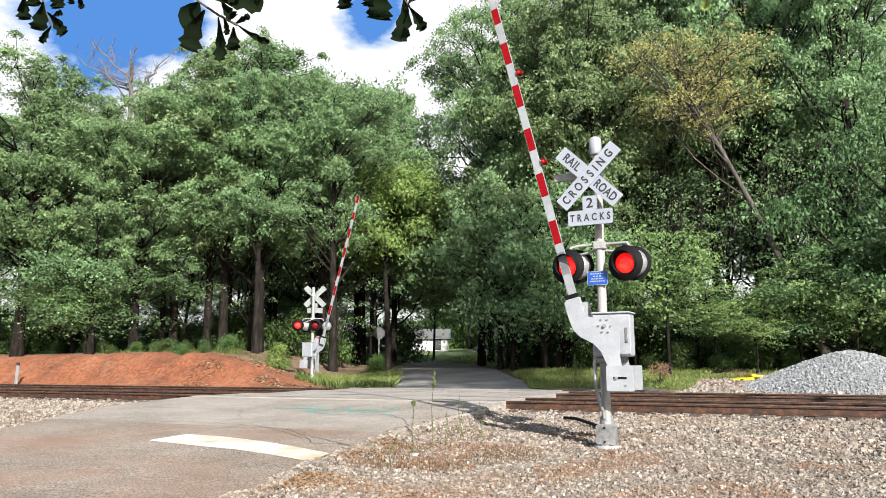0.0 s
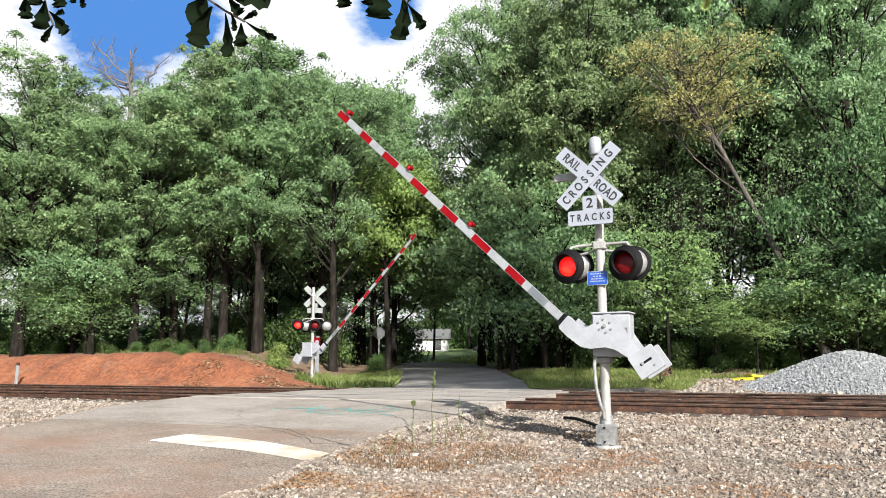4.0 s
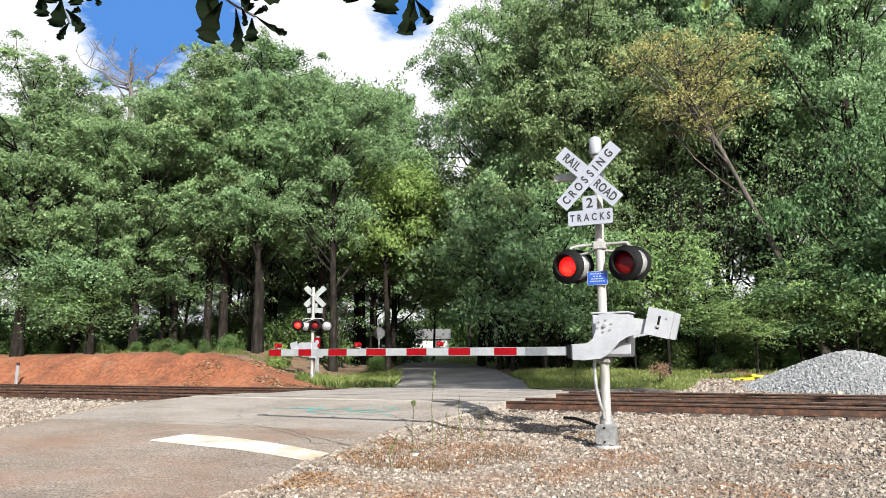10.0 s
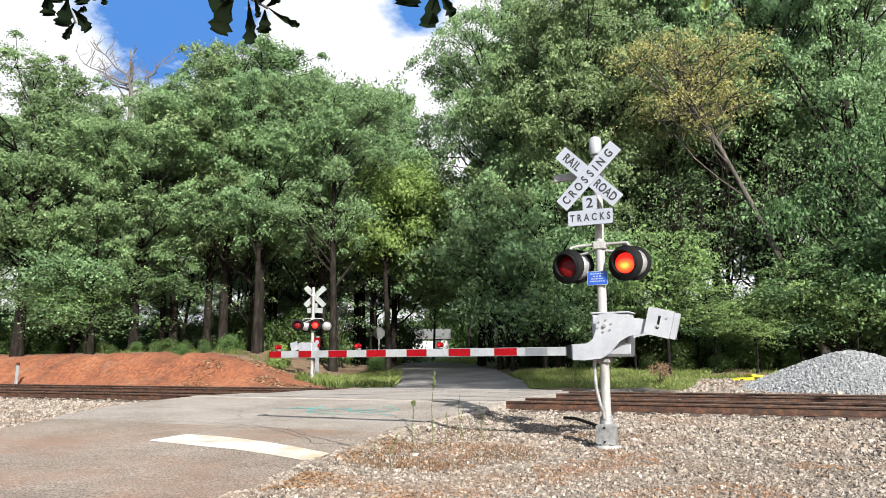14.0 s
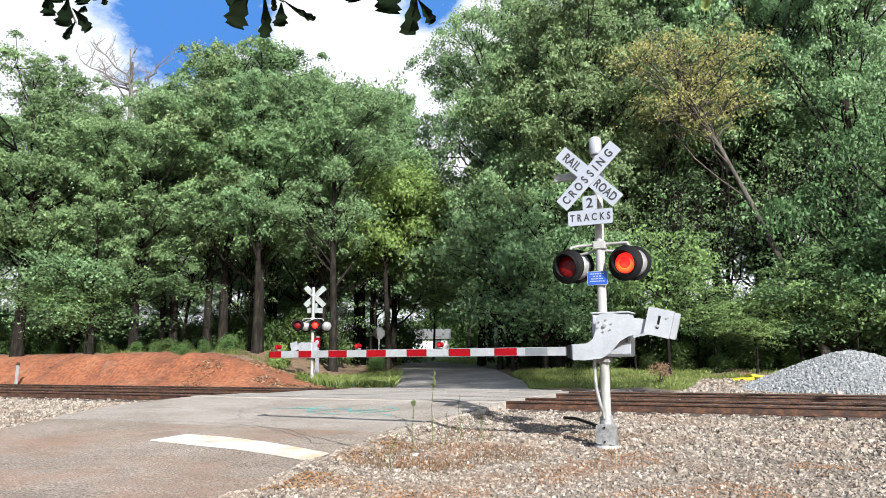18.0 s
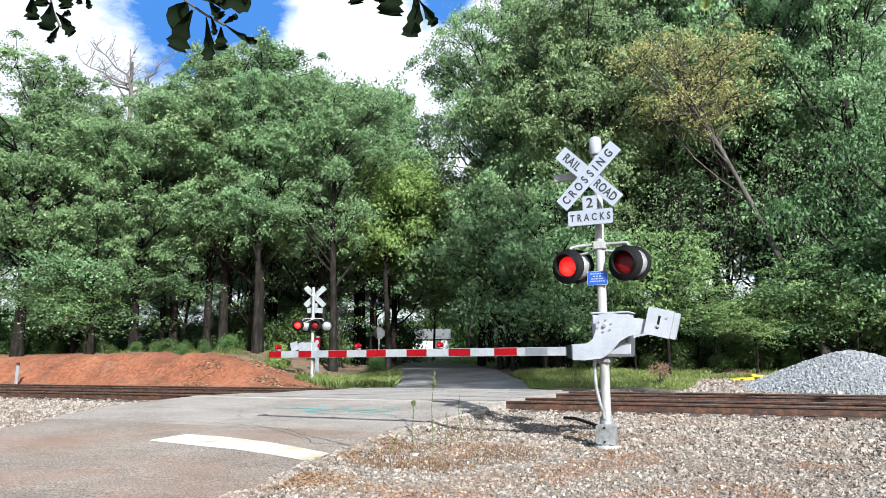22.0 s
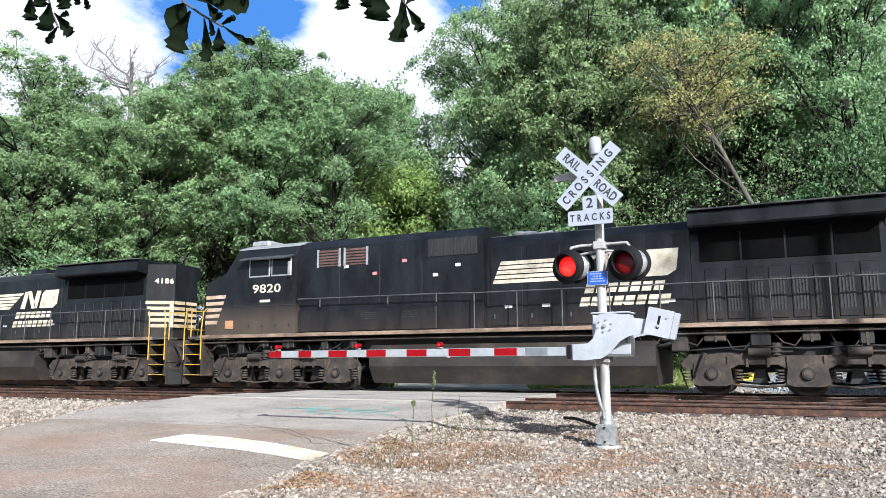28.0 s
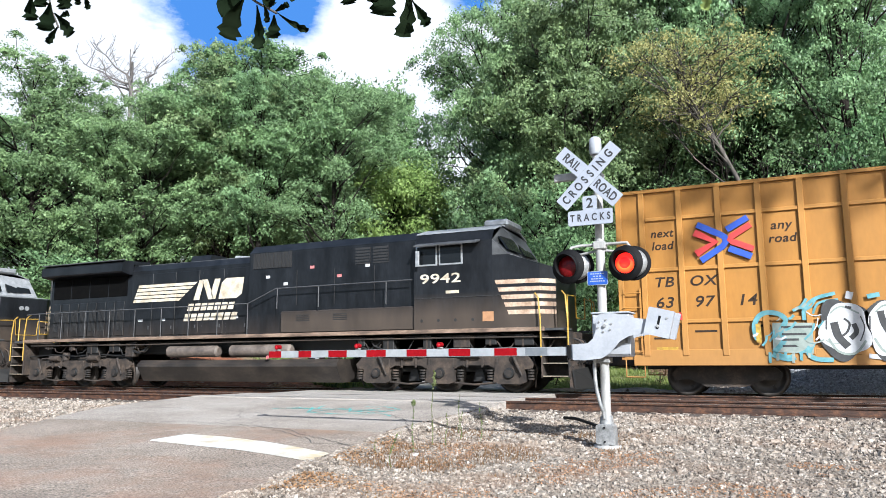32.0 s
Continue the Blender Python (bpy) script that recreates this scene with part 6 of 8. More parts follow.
            for q in range(3):
                y1 = s * (0.62 + 0.27 * q)
                part("hose", Geo().tube([(xe, y1, 1.42), (xe + end * 0.16, y1, 1.36), (xe + end * (0.26 + 0.04 * q), y1, 1.12), (xe + end * 0.20, y1 - s * 0.05, 0.84), (xe + end * 0.06, y1 - s * 0.10, 0.78)], 0.024, 8), (BLACK, UNDER, UNDER_DARK)[q], pl)
        part("coupler", Geo().box(min(xe, xe + end * 0.45), max(xe, xe + end * 0.45), -0.10, 0.10, 0.72, 0.95, 0.03).box(min(xe + end * 0.4, xe + end * 0.66), max(xe + end * 0.4, xe + end * 0.66), -0.20, 0.20, 0.66, 1.0, 0.06), UNDER, e, "rusty knuckle coupler")
        for s in (-1, 1):
            part("air_hose", Geo().tube([(xe, s * 0.42, 0.95), (xe + end * 0.22, s * 0.42, 0.72), (xe + end * 0.30, s * 0.36, 0.42), (xe + end * 0.36, s * 0.30, 0.34)], 0.025, 8), BLACK, pl)
        part("end_rail", Geo().tube([(xe - end * 0.1, -1.3, zs), (xe - end * 0.1, -1.3, 2.55), (xe - end * 0.1, -0.5, 2.58), (xe - end * 0.1, -0.45, 2.0), (xe - end * 0.1, 0.45, 2.0), (xe - end * 0.1, 0.5, 2.58), (xe - end * 0.1, 1.3, 2.55), (xe - end * 0.1, 1.3, zs)], 0.022, 8), YELLOW_RAIL, e, "yellow end handrail")
    # tank and trucks
    t0, t1 = K["tank"]
    tz = K.get("tank_top", 1.33)
    part("fuel_tank", Geo().prism([(-1.30, tz), (1.30, tz), (1.45, tz - 0.13), (1.45, 0.72), (1.15, 0.24), (-1.15, 0.24), (-1.45, 0.72), (-1.45, tz - 0.13)], "x", X(t0), X(t1)), TANK, e, "long dusty fuel tank")
    for s in (-1, 1):
        part("filler_cap", Geo().cyl((X((t0 + t1) / 2 + 1.5), s * 1.44, 1.0), (X((t0 + t1) / 2 + 1.5), s * 1.48, 1.0), 0.06, n=10), LABEL_RED, e)
        if K.get("reservoirs"):
            for a, b in K["reservoirs"]:
                part("air_reservoir", Geo().cyl((X(a), s * 1.28, 1.50 if kind == "emd" else 1.22), (X(b), s * 1.28, 1.50 if kind == "emd" else 1.22), 0.19, n=18).cyl((X(a) - 0.05, s * 1.28, 1.50 if kind == "emd" else 1.22), (X(a), s * 1.28, 1.50 if kind == "emd" else 1.22), 0.12, 0.19, 18).cyl((X(b), s * 1.28, 1.50 if kind == "emd" else 1.22), (X(b) + 0.05, s * 1.28, 1.50 if kind == "emd" else 1.22), 0.19, 0.12, 18), K.get("res_mat", TANK), e, "long air reservoir")
        for d in (5.2, t0 - 0.6, t1 + 0.5, 15.0):
            part("hanging_pipe", Geo().tube([(X(d), s * 1.2, zs - 0.1), (X(d + 0.2), s * 1.32, 1.30), (X(d + 0.55), s * 1.3, 1.18), (X(d + 0.9), s * 1.15, zs - 0.15)], 0.028, 6), UNDER_DARK, e)
        part("valve_box", Geo().box(X(t0 - 0.75), X(t0 - 0.35), min(s * 1.05, s * 1.35), max(s * 1.05, s * 1.35), 1.05, 1.55, 0.03), UNDER, e)
        rg = random.Random(int(number) + 7 * s)
        for d in (1.2, 2.3, 3.3, 4.4, 5.3, 14.7, 15.7, 16.6, 17.8, 18.9, 19.6):
            d += rg.uniform(-0.25, 0.25)
            w, z0 = rg.uniform(0.18, 0.55), zs - rg.uniform(0.22, 0.48)
            bx = part("gear_box", Geo().box(X(d), X(d + w), min(s * 0.95, s * 1.36), max(s * 0.95, s * 1.36), z0, zs - 0.03, 0.02), (UNDER, UNDER_DARK, UNDER_DARK)[rg.randrange(3)], e, "grimy box hung under the sill")
            part("strap", Geo().box(X(d + w * 0.4), X(d + w * 0.4 + 0.05), min(s * 1.355, s * 1.372), max(s * 1.355, s * 1.372), z0 - 0.02, zs - 0.02), UNDER, bx)
            part("hanging_pipe", Geo().tube([(X(d + w), s * 1.3, z0 + 0.1), (X(d + w + 0.15), s * 1.34, z0 - 0.10), (X(d + w + 0.4), s * 1.3, z0 - rg.uniform(0.0, 0.15)), (X(d + w + 0.6), s * 1.2, zs - 0.1)], 0.02, 6), (UNDER_DARK, CAST)[rg.randrange(2)], e)
        part("train_pipe", Geo().tube([(X(0.3), s * 1.40, zs - 0.10), (X(L * 0.3), s * 1.41, zs - 0.13), (X(L * 0.6), s * 1.40, zs - 0.09), (X(L - 0.4), s * 1.41, zs - 0.12)], 0.024, 8), CAST, e, "long rusty pipe under the sill")
        part("under_locker", Geo().box(X(0.8), X(5.0), min(s * 0.6, s * 0.9), max(s * 0.6, s * 0.9), 0.95, zs - 0.1), UNDER_DARK, e)
        part("under_locker", Geo().box(X(15.4), X(20.0), min(s * 0.6, s * 0.9), max(s * 0.6, s * 0.9), 0.95, zs - 0.1), UNDER_DARK, e)
    for d in K["trucks"]:
        engine_truck(e, X(d), kind, sign)
    CARS.append((e, ahead + L / 2))
    CARS_TURNED[e.name] = turned
    return e


GE = dict(rad=(0.78, 5.0), hood_end=10.45, cab=16.6, cab_front=19.35, nose_top=3.72, nose_drop=0.30, nose_end=0.28, stripe_at=19.40, panes=((0.20, 0.98), (1.03, 1.86)), tank=(5.9, 14.0), trucks=(2.6, 17.3))
FOUR_PANES = ((0.12, 0.50), (0.56, 1.03), (1.03, 1.50), (1.56, 2.02))
engine("ge", "4186", "rebuilt black diesel engine with cream stripes", 1, -24.64 - 23.3 - 20.9, dict(GE, hood_end=12.0, overhang=-0.02, nose_top=3.64, nose_drop=0.10, yellow_treads=True, brown_vents=True, side_windows=3, win_off=3.21, win_step=0.98, vent_w=1.5, box_top=4.55, cab_top=4.66, visor_mat=FRAME_PALE, panes=FOUR_PANES))
engine("ge", "9820", "grimy black wide-cab diesel engine with cream stripes", 1, -24.64 - 0.7 - 20.9, dict(GE, yellow_treads=True, brown_vents=True, side_windows=2, win_off=2.2, win_step=0.97, vent_w=1.5, roof_mat=FRAME_PALE, rail_rise=0.05, locker_mat=ENGINE_BLACK))
engine("emd", "1128", "black diesel engine with flared radiators and long air tanks", 0, -23.05, dict(logo_at=9.85, num_w=1.0, length=20.9, rad=(1.6, 7.1), hood_end=11.1, box_w=1.085, cab=16.75, cab_front=19.4, nose_end=0.15, stripe_at=19.48, shield_mat=FRAME_PALE, tank=(6.4, 14.4), trucks=(2.85, 17.75), sill=1.72, wing_low=4.16, rad_top=4.52, logo_z=3.30, reservoirs=((6.4, 8.8), (9.6, 14.0)), tank_top=1.12, visor_mat=FRAME_PALE, rail_z=2.75, nose_top=3.70, num_at=0.85, roof_mat=FRAME_PALE, panes=FOUR_PANES))
engine("ge", "9942", "grimy black wide-cab diesel engine facing backward", 0, 0.0, dict(GE, reservoirs=((7.2, 9.3), (9.9, 12.2)), tank_top=0.94, res_mat=RESERVOIR, roof_mat=FRAME_PALE, shield_mat=ROOF_GREY, visor_mat=ROOF_GREY, num_at=0.72, num_w=1.62, stripe_at=19.06, patch_at=18.70, panes=((0.06, 0.74), (0.79, 1.52))))

# boxcar behind the engines
YELLOW = grimy("boxcar_yellow", (0.250, 0.114, 0.020), (0.14, 0.085, 0.05), 0.7, 2.0, 0.6, 0.35, 0.08)
YELLOW_RIB = grimy("boxcar_yellow_rib", (0.280, 0.133, 0.028), (0.15, 0.09, 0.05), 0.7, 2.0, 0.6, 0.35, 0.08)
DARK_PRINT = surface("dark_stencil", [(0.014, 0.010, 0.008), (0.035, 0.025, 0.018)], 8.0, 0.7, spec=0.1)
LOGO_RED = surface("red_decal", [(0.34, 0.017, 0.017), (0.40, 0.03, 0.026)], 8.0, 0.5)
LOGO_BLUE = surface("blue_decal", [(0.01, 0.04, 0.27), (0.016, 0.06, 0.32)], 8.0, 0.5)
SPRAY_CYAN = surface("cyan_spray", [(0.045, 0.15, 0.165), (0.10, 0.24, 0.265)], 5.0, 0.6)
SPRAY_WHITE = surface("white_spray", [(0.30, 0.30, 0.305), (0.40, 0.40, 0.405)], 5.0, 0.6)
SPRAY_PALE = surface("grey_green_spray", [(0.14, 0.17, 0.15), (0.20, 0.23, 0.205)], 5.0, 0.7)
SPRAY_BLACK = surface("black_spray", [(0.012, 0.012, 0.013), (0.03, 0.03, 0.03)], 5.0, 0.6)

def stroke(run, w, axis, a, b):
    """A flat band of width w along points, pushed from a to b along axis."""
    left, right = [], []
    for i, p in enumerate(run):
        p0, p1 = Vector(run[max(0, i - 1)]), Vector(run[min(len(run) - 1, i + 1)])
        d = (p1 - p0).normalized()
        left.append((p[0] - d.y * w / 2, p[1] + d.x * w / 2))
        right.append((p[0] + d.y * w / 2, p[1] - d.x * w / 2))
    k = "xyz".index(axis)
    put = lambda p, t: tuple(p[:k]) + (t,) + tuple(p[k:])
    n = len(run)
    vs = [put(p, t) for t in (a, b) for q in zip(left, right) for p in q]
    fs = [(0, 1, 2 * n + 1, 2 * n), (2 * n - 2, 2 * n - 1, 4 * n - 1, 4 * n - 2)]
    for i in range(n - 1):
        c, d = 2 * i, 2 * n + 2 * i
        fs += [(c, c + 1, c + 3, c + 2), (d, d + 2, d + 3, d + 1), (c, c + 2, d + 2, d), (c + 1, d + 1, d + 3, c + 3)]
    return Geo().add(vs, fs)


car = thing("boxcar", "tall yellow high-cube boxcar with sprayed lettering near its floor", "railway car")
BL = 18.6
part("body", Geo().box(0, BL, -1.555, 1.555, 0.86, 4.98, 0.01), YELLOW, car, "dull yellow steel body")
part("roof", Geo().prism([(-1.62, 4.98), (1.62, 4.98), (1.62, 5.06), (0.0, 5.16), (-1.62, 5.06)], "x", -0.02, BL + 0.02), YELLOW_RIB, car, "yellow roof edge")
for s in (-1, 1):
    yy = lambda a, b: (min(s * a, s * b), max(s * a, s * b))
    part("side_sill", Geo().box(0.3, BL - 0.3, *yy(1.50, 1.60), 0.72, 1.10, 0.01), YELLOW_RIB, car)
    for d in [0.06] + [0.63 + 0.895 * i for i in range(8)] + [BL - 0.63 - 0.895 * i for i in range(8)] + [BL - 0.06]:
        part("post", Geo().box(d - 0.07, d + 0.07, *yy(1.55, 1.62), 0.95, 4.98, 0.012), YELLOW_RIB, car, "upright pressed rib")
    for z in (1.77, 3.04, 4.30):
        part("rail_rib", Geo().box(0.72, 7.0, *yy(1.55, 1.603), z - 0.045, z + 0.045, 0.01), YELLOW_RIB, car, "level pressed rib")
        part("rail_rib", Geo().box(BL - 7.0, BL - 0.72, *yy(1.55, 1.603), z - 0.045, z + 0.045, 0.01), YELLOW_RIB, car, "level pressed rib")
    for a, b in ((7.3, 9.25), (9.35, 11.3)):
        dr = part("plug_door", Geo().box(a, b, *yy(1.56, 1.63), 1.10, 4.75, 0.02), YELLOW, car, "sliding door")
        part("door_bar", Geo().cyl((a + 0.5, s * 1.66, 1.2), (a + 0.5, s * 1.66, 4.6), 0.03, n=8), UNDER, dr)
    part("ladder", Geo().box(0.10, 0.14, *yy(1.60, 1.64), 1.0, 2.6).box(0.50, 0.54, *yy(1.60, 1.64), 1.0, 2.6), YELLOW_RIB, car)
    for q in range(5):
        part("rung", Geo().cyl((0.1, s * 1.66, 1.05 + q * 0.36), (0.54, s * 1.66, 1.05 + q * 0.36), 0.014, n=6), YELLOW_RIB, car)
    part("stirrup", Geo().tube([(0.1, s * 1.55, 0.86), (0.1, s * 1.55, 0.45), (0.55, s * 1.55, 0.45), (0.55, s * 1.55, 0.86)], 0.02, 6), YELLOW_RIB, car, "step stirrup")
    for a, zz, w, mt in ((0.85, 1.0, 0.5, YELLOW_RAIL), (0.8, 1.35, 0.4, DARK_PRINT), (1.75, 1.5, 0.5, DARK_PRINT), (2.85, 0.92, 0.5, DARK_PRINT), (3.0, 1.6, 0.4, DARK_PRINT)):
        part("label_bar", Geo().box(a, a + w, *yy(1.556, 1.560), zz, zz + (0.16 if mt is YELLOW_RAIL else 0.05)), mt, car)
    sp = lambda d, z: side_space(s, d if s < 0 else BL - d, 1.5575, z)
    for words, d, z, size, wd in (("next", 1.09, 3.93, 0.28, 1.0), ("load", 1.09, 3.62, 0.28, 1.0), ("any", 3.76, 3.93, 0.29, 1.05), ("road", 3.77, 3.62, 0.28, 1.05), ("TB", 1.08, 2.72, 0.34, 1.15), ("OX", 1.98, 2.72, 0.34, 1.15), ("63", 1.08, 2.22, 0.36, 1.15), ("97", 1.98, 2.22, 0.36, 1.15), ("14", 2.93, 2.22, 0.36, 1.15)):
        lettering(words, size, DARK_PRINT, car, sp(d, z), "stencil_lettering", wd, 0.006, 0.2)
    em = sp(2.52, 3.68) @ Matrix.Diagonal((0.86, 0.86, 1, 1))
    for run, w, mt, nm in (([(-0.68, 0.46), (-0.10, 0.15), (0.03, 0.06), (0.05, -0.08), (-0.04, -0.20), (-0.62, -0.56)], 0.17, LOGO_BLUE, "emblem_blue"), ([(0.09, 0.26), (0.64, 0.56)], 0.17, LOGO_BLUE, "emblem_blue"), ([(0.12, -0.26), (0.68, -0.52)], 0.17, LOGO_BLUE, "emblem_blue"), ([(-0.76, 0.24), (-0.22, -0.06), (-0.74, -0.36)], 0.20, LOGO_RED, "emblem_red"), ([(0.70, 0.36), (0.20, 0.06), (0.16, -0.02), (0.22, -0.08), (0.74, -0.32)], 0.16, LOGO_RED, "emblem_red")):
        part(nm, stroke(run, w, "z", 0.0, 0.072 if mt is LOGO_RED else 0.068), mt, car, "coloured emblem shape", em)
    # sprayed shapes near the floor
    if s < 0:
        rg = random.Random(3)

        def blob(cx, cz, rx, rz, mt, dep, nm, n=44, wob=0.12):
            ph = [rg.uniform(0, 6.28) for _ in range(3)]
            pts = []
            for i in range(n):
                a = 2 * math.pi * i / n
                k = 1 + wob * math.sin(3 * a + ph[0]) + wob * 0.6 * math.sin(5 * a + ph[1])
                pts.append((cx + rx * k * math.cos(a), cz + rz * k * math.sin(a)))
            part(nm, Geo().prism(pts, "y", -1.6225 - dep, -1.6215), mt, car, "sprayed paint shape")

        def line(run, w, mt, dep, nm="graffiti_line"):
            fine = []
            for i in range(len(run) - 1):
                q = [Vector(run[min(max(i + k, 0), len(run) - 1)]) for k in (-1, 0, 1, 2)]
                for j in range(5):
                    t = j / 5
                    fine.append(0.5 * (2 * q[1] + (q[2] - q[0]) * t + (2 * q[0] - 5 * q[1] + 4 * q[2] - q[3]) * t * t + (3 * q[1] - q[0] - 3 * q[2] + q[3]) * t ** 3))
            fine.append(Vector(run[-1]))
            part(nm, stroke([tuple(p) for p in fine], w, "y", -1.6225 - dep, -1.6215), mt, car, "sprayed paint line")

        part("graffiti_patch", Geo().prism([(3.42, 1.02), (4.24, 0.98), (4.26, 1.66), (3.44, 1.68)], "y", -1.6230, -1.6215), SPRAY_PALE, car, "sprayed grey-green patch")
        for zz, w in ((1.58, 0.62), (1.42, 0.50), (1.30, 0.34), (1.16, 0.40)):
            part("graffiti_bar", Geo().box(3.62, 3.62 + w, -1.6255, -1.6232, zz - 0.03, zz + 0.02), SPRAY_BLACK, car)
        line([(3.11, 1.30), (3.06, 1.62), (3.22, 1.88), (3.52, 1.90), (3.72, 1.74), (3.60, 1.48), (3.66, 1.28), (3.44, 1.02)], 0.11, SPRAY_CYAN, 0.002)
        line([(4.10, 1.72), (4.12, 1.98), (4.36, 2.20), (4.75, 2.30)], 0.08, SPRAY_CYAN, 0.002)
        line([(4.28, 1.86), (4.42, 2.10), (4.80, 2.16)], 0.05, SPRAY_CYAN, 0.002)
        line([(4.24, 1.20), (4.14, 0.98), (4.30, 0.86), (4.62, 0.84)], 0.10, SPRAY_CYAN, 0.002)
        line([(3.40, 0.98), (3.70, 0.88), (3.86, 0.92)], 0.14, SPRAY_CYAN, 0.002)
        line([(5.00, 2.16), (5.04, 2.32)], 0.14, SPRAY_WHITE, 0.002)
        line([(5.36, 2.20), (5.60, 2.24)], 0.10, SPRAY_CYAN, 0.002)
        for cx, rx, k in ((4.90, 0.56, 0), (5.74, 0.50, 1), (6.56, 0.46, 2)):
            blob(cx, 1.50, rx, 0.64, SPRAY_BLACK, 0.003, "graffiti_outline", wob=0.11)
            blob(cx, 1.50, rx - 0.08, 0.56, SPRAY_WHITE, 0.006, "graffiti_fill", wob=0.10)
            dx, dz = (0.0, 0.06, -0.05)[k], (0.0, 0.22, 0.1)[k]
            line([(cx - 0.22 + dx, 1.66 + dz), (cx - 0.16 + dx, 1.36 + dz), (cx + 0.02 + dx, 1.12 + dz * 0.5)], 0.16 - 0.03 * k, SPRAY_BLACK, 0.009)
            line([(cx + 0.16 + dx, 1.62 - dz), (cx + 0.20 + dx, 1.44 - dz), (cx + 0.08 + dx, 1.30 - dz * 0.3)], 0.10 + 0.03 * k, SPRAY_BLACK, 0.009)
            line([(cx + 0.02, 1.99), (cx + 0.14, 1.96)], 0.06, SPRAY_BLACK, 0.009)
            line([(cx - 0.36, 1.78), (cx - 0.38, 1.50)], 0.03, SPRAY_BLACK, 0.009)
            line([(cx - rx * 0.62, 1.30), (cx - rx * 0.30, 1.02), (cx + rx * 0.25, 0.98), (cx + rx * 0.66, 1.25)], 0.05, SPRAY_PALE, 0.008)
            line([(cx - rx * 0.5, 1.86), (cx - rx * 0.1, 2.0), (cx + rx * 0.5, 1.84)], 0.035, SPRAY_PALE, 0.008)
            line([(cx - 0.02, 1.74), (cx + 0.08, 1.62), (cx + 0.02, 1.44), (cx - 0.08, 1.36)], 0.045, SPRAY_BLACK, 0.0095)
            line([(cx + 0.30, 1.78), (cx + 0.36, 1.52), (cx + 0.26, 1.24)], 0.025, SPRAY_BLACK, 0.0095)
        for i in range(26):
            x0, z0 = rg.uniform(3.0, 4.5), rg.uniform(0.92, 2.05)
            a, ln = rg.uniform(-0.6, 0.9), rg.uniform(0.12, 0.42)
            line([(x0, z0), (x0 + ln * 0.5 * math.cos(a), z0 + ln * 0.6 * math.sin(a)), (x0 + ln * math.cos(a + 0.3), z0 + ln * math.sin(a + 0.3))], rg.uniform(0.02, 0.07), (SPRAY_CYAN, SPRAY_PALE, SPRAY_CYAN, SPRAY_WHITE)[i % 4], 0.0035 + 0.0002 * i)
        for i in range(6):
            line([(3.35 + 0.16 * i, 1.02 - 0.03 * (i % 2)), (3.34 + 0.16 * i, 0.78 + 0.05 * (i % 3))], 0.06, (SPRAY_CYAN, SPRAY_PALE)[i % 2], 0.0032)
        line([(5.92, 1.70), (5.80, 1.50), (5.96, 1.34), (5.78, 1.18)], 0.05, LOGO_RED, 0.010)
        line([(5.3, 0.92), (5.9, 0.86), (6.5, 0.90)], 0.10, SPRAY_WHITE, 0.002)
        line([(1.12, 1.92), (1.14, 1.78), (1.26, 1.98), (1.30, 1.78), (1.44, 1.96), (1.46, 1.80)], 0.06, LOGO_RED, 0.002)
        line([(3.14, 1.24), (3.14, 1.66)], 0.11, YELLOW_RAIL, 0.004)
for end in (0, 1):
    xe = 0.0 if end == 0 else BL
    d = -1 if end == 0 else 1
    part("coupler", Geo().box(min(xe, xe + d * 0.9), max(xe, xe + d * 0.9), -0.1, 0.1, 0.70, 0.95, 0.03).box(min(xe + d * 0.8, xe + d * 1.1), max(xe + d * 0.8, xe + d * 1.1), -0.18, 0.18, 0.66, 1.0, 0.05), UNDER, car, "rusty knuckle coupler")
    tk = part("truck", Geo().box(-0.35, 0.35, -1.0, 1.0, 0.45, 0.75, 0.05), UNDER_DARK, car, "two-axle freight truck", pose(xe - d * 2.34, 0, 0))
    for i in (-1, 1):
        wheelset(tk, i * 0.92, 0.457, 1.0)
    for s in (-1, 1):
        part("side_frame", Geo().prism([(-1.25, 0.52), (-1.1, 0.66), (-0.4, 0.82), (0.4, 0.82), (1.1, 0.66), (1.25, 0.52), (1.15, 0.36), (0.85, 0.40), (0.45, 0.22), (-0.45, 0.22), (-0.85, 0.40), (-1.15, 0.36)], "y", min(s * 0.92, s * 1.05), max(s * 0.92, s * 1.05)), UNDER, tk, "cast side frame")
        for q in range(4):
            part("spring_coil", Geo().cyl((-0.24 + q * 0.16, s * 0.99, 0.30), (-0.24 + q * 0.16, s * 0.99, 0.60), 0.06, n=8), UNDER, tk)
part("underframe", Geo().box(0.4, BL - 0.4, -0.3, 0.3, 0.62, 0.9), UNDER_DARK, car)
CARS.append((car, 22.41))
CARS_TURNED[car.name] = 0

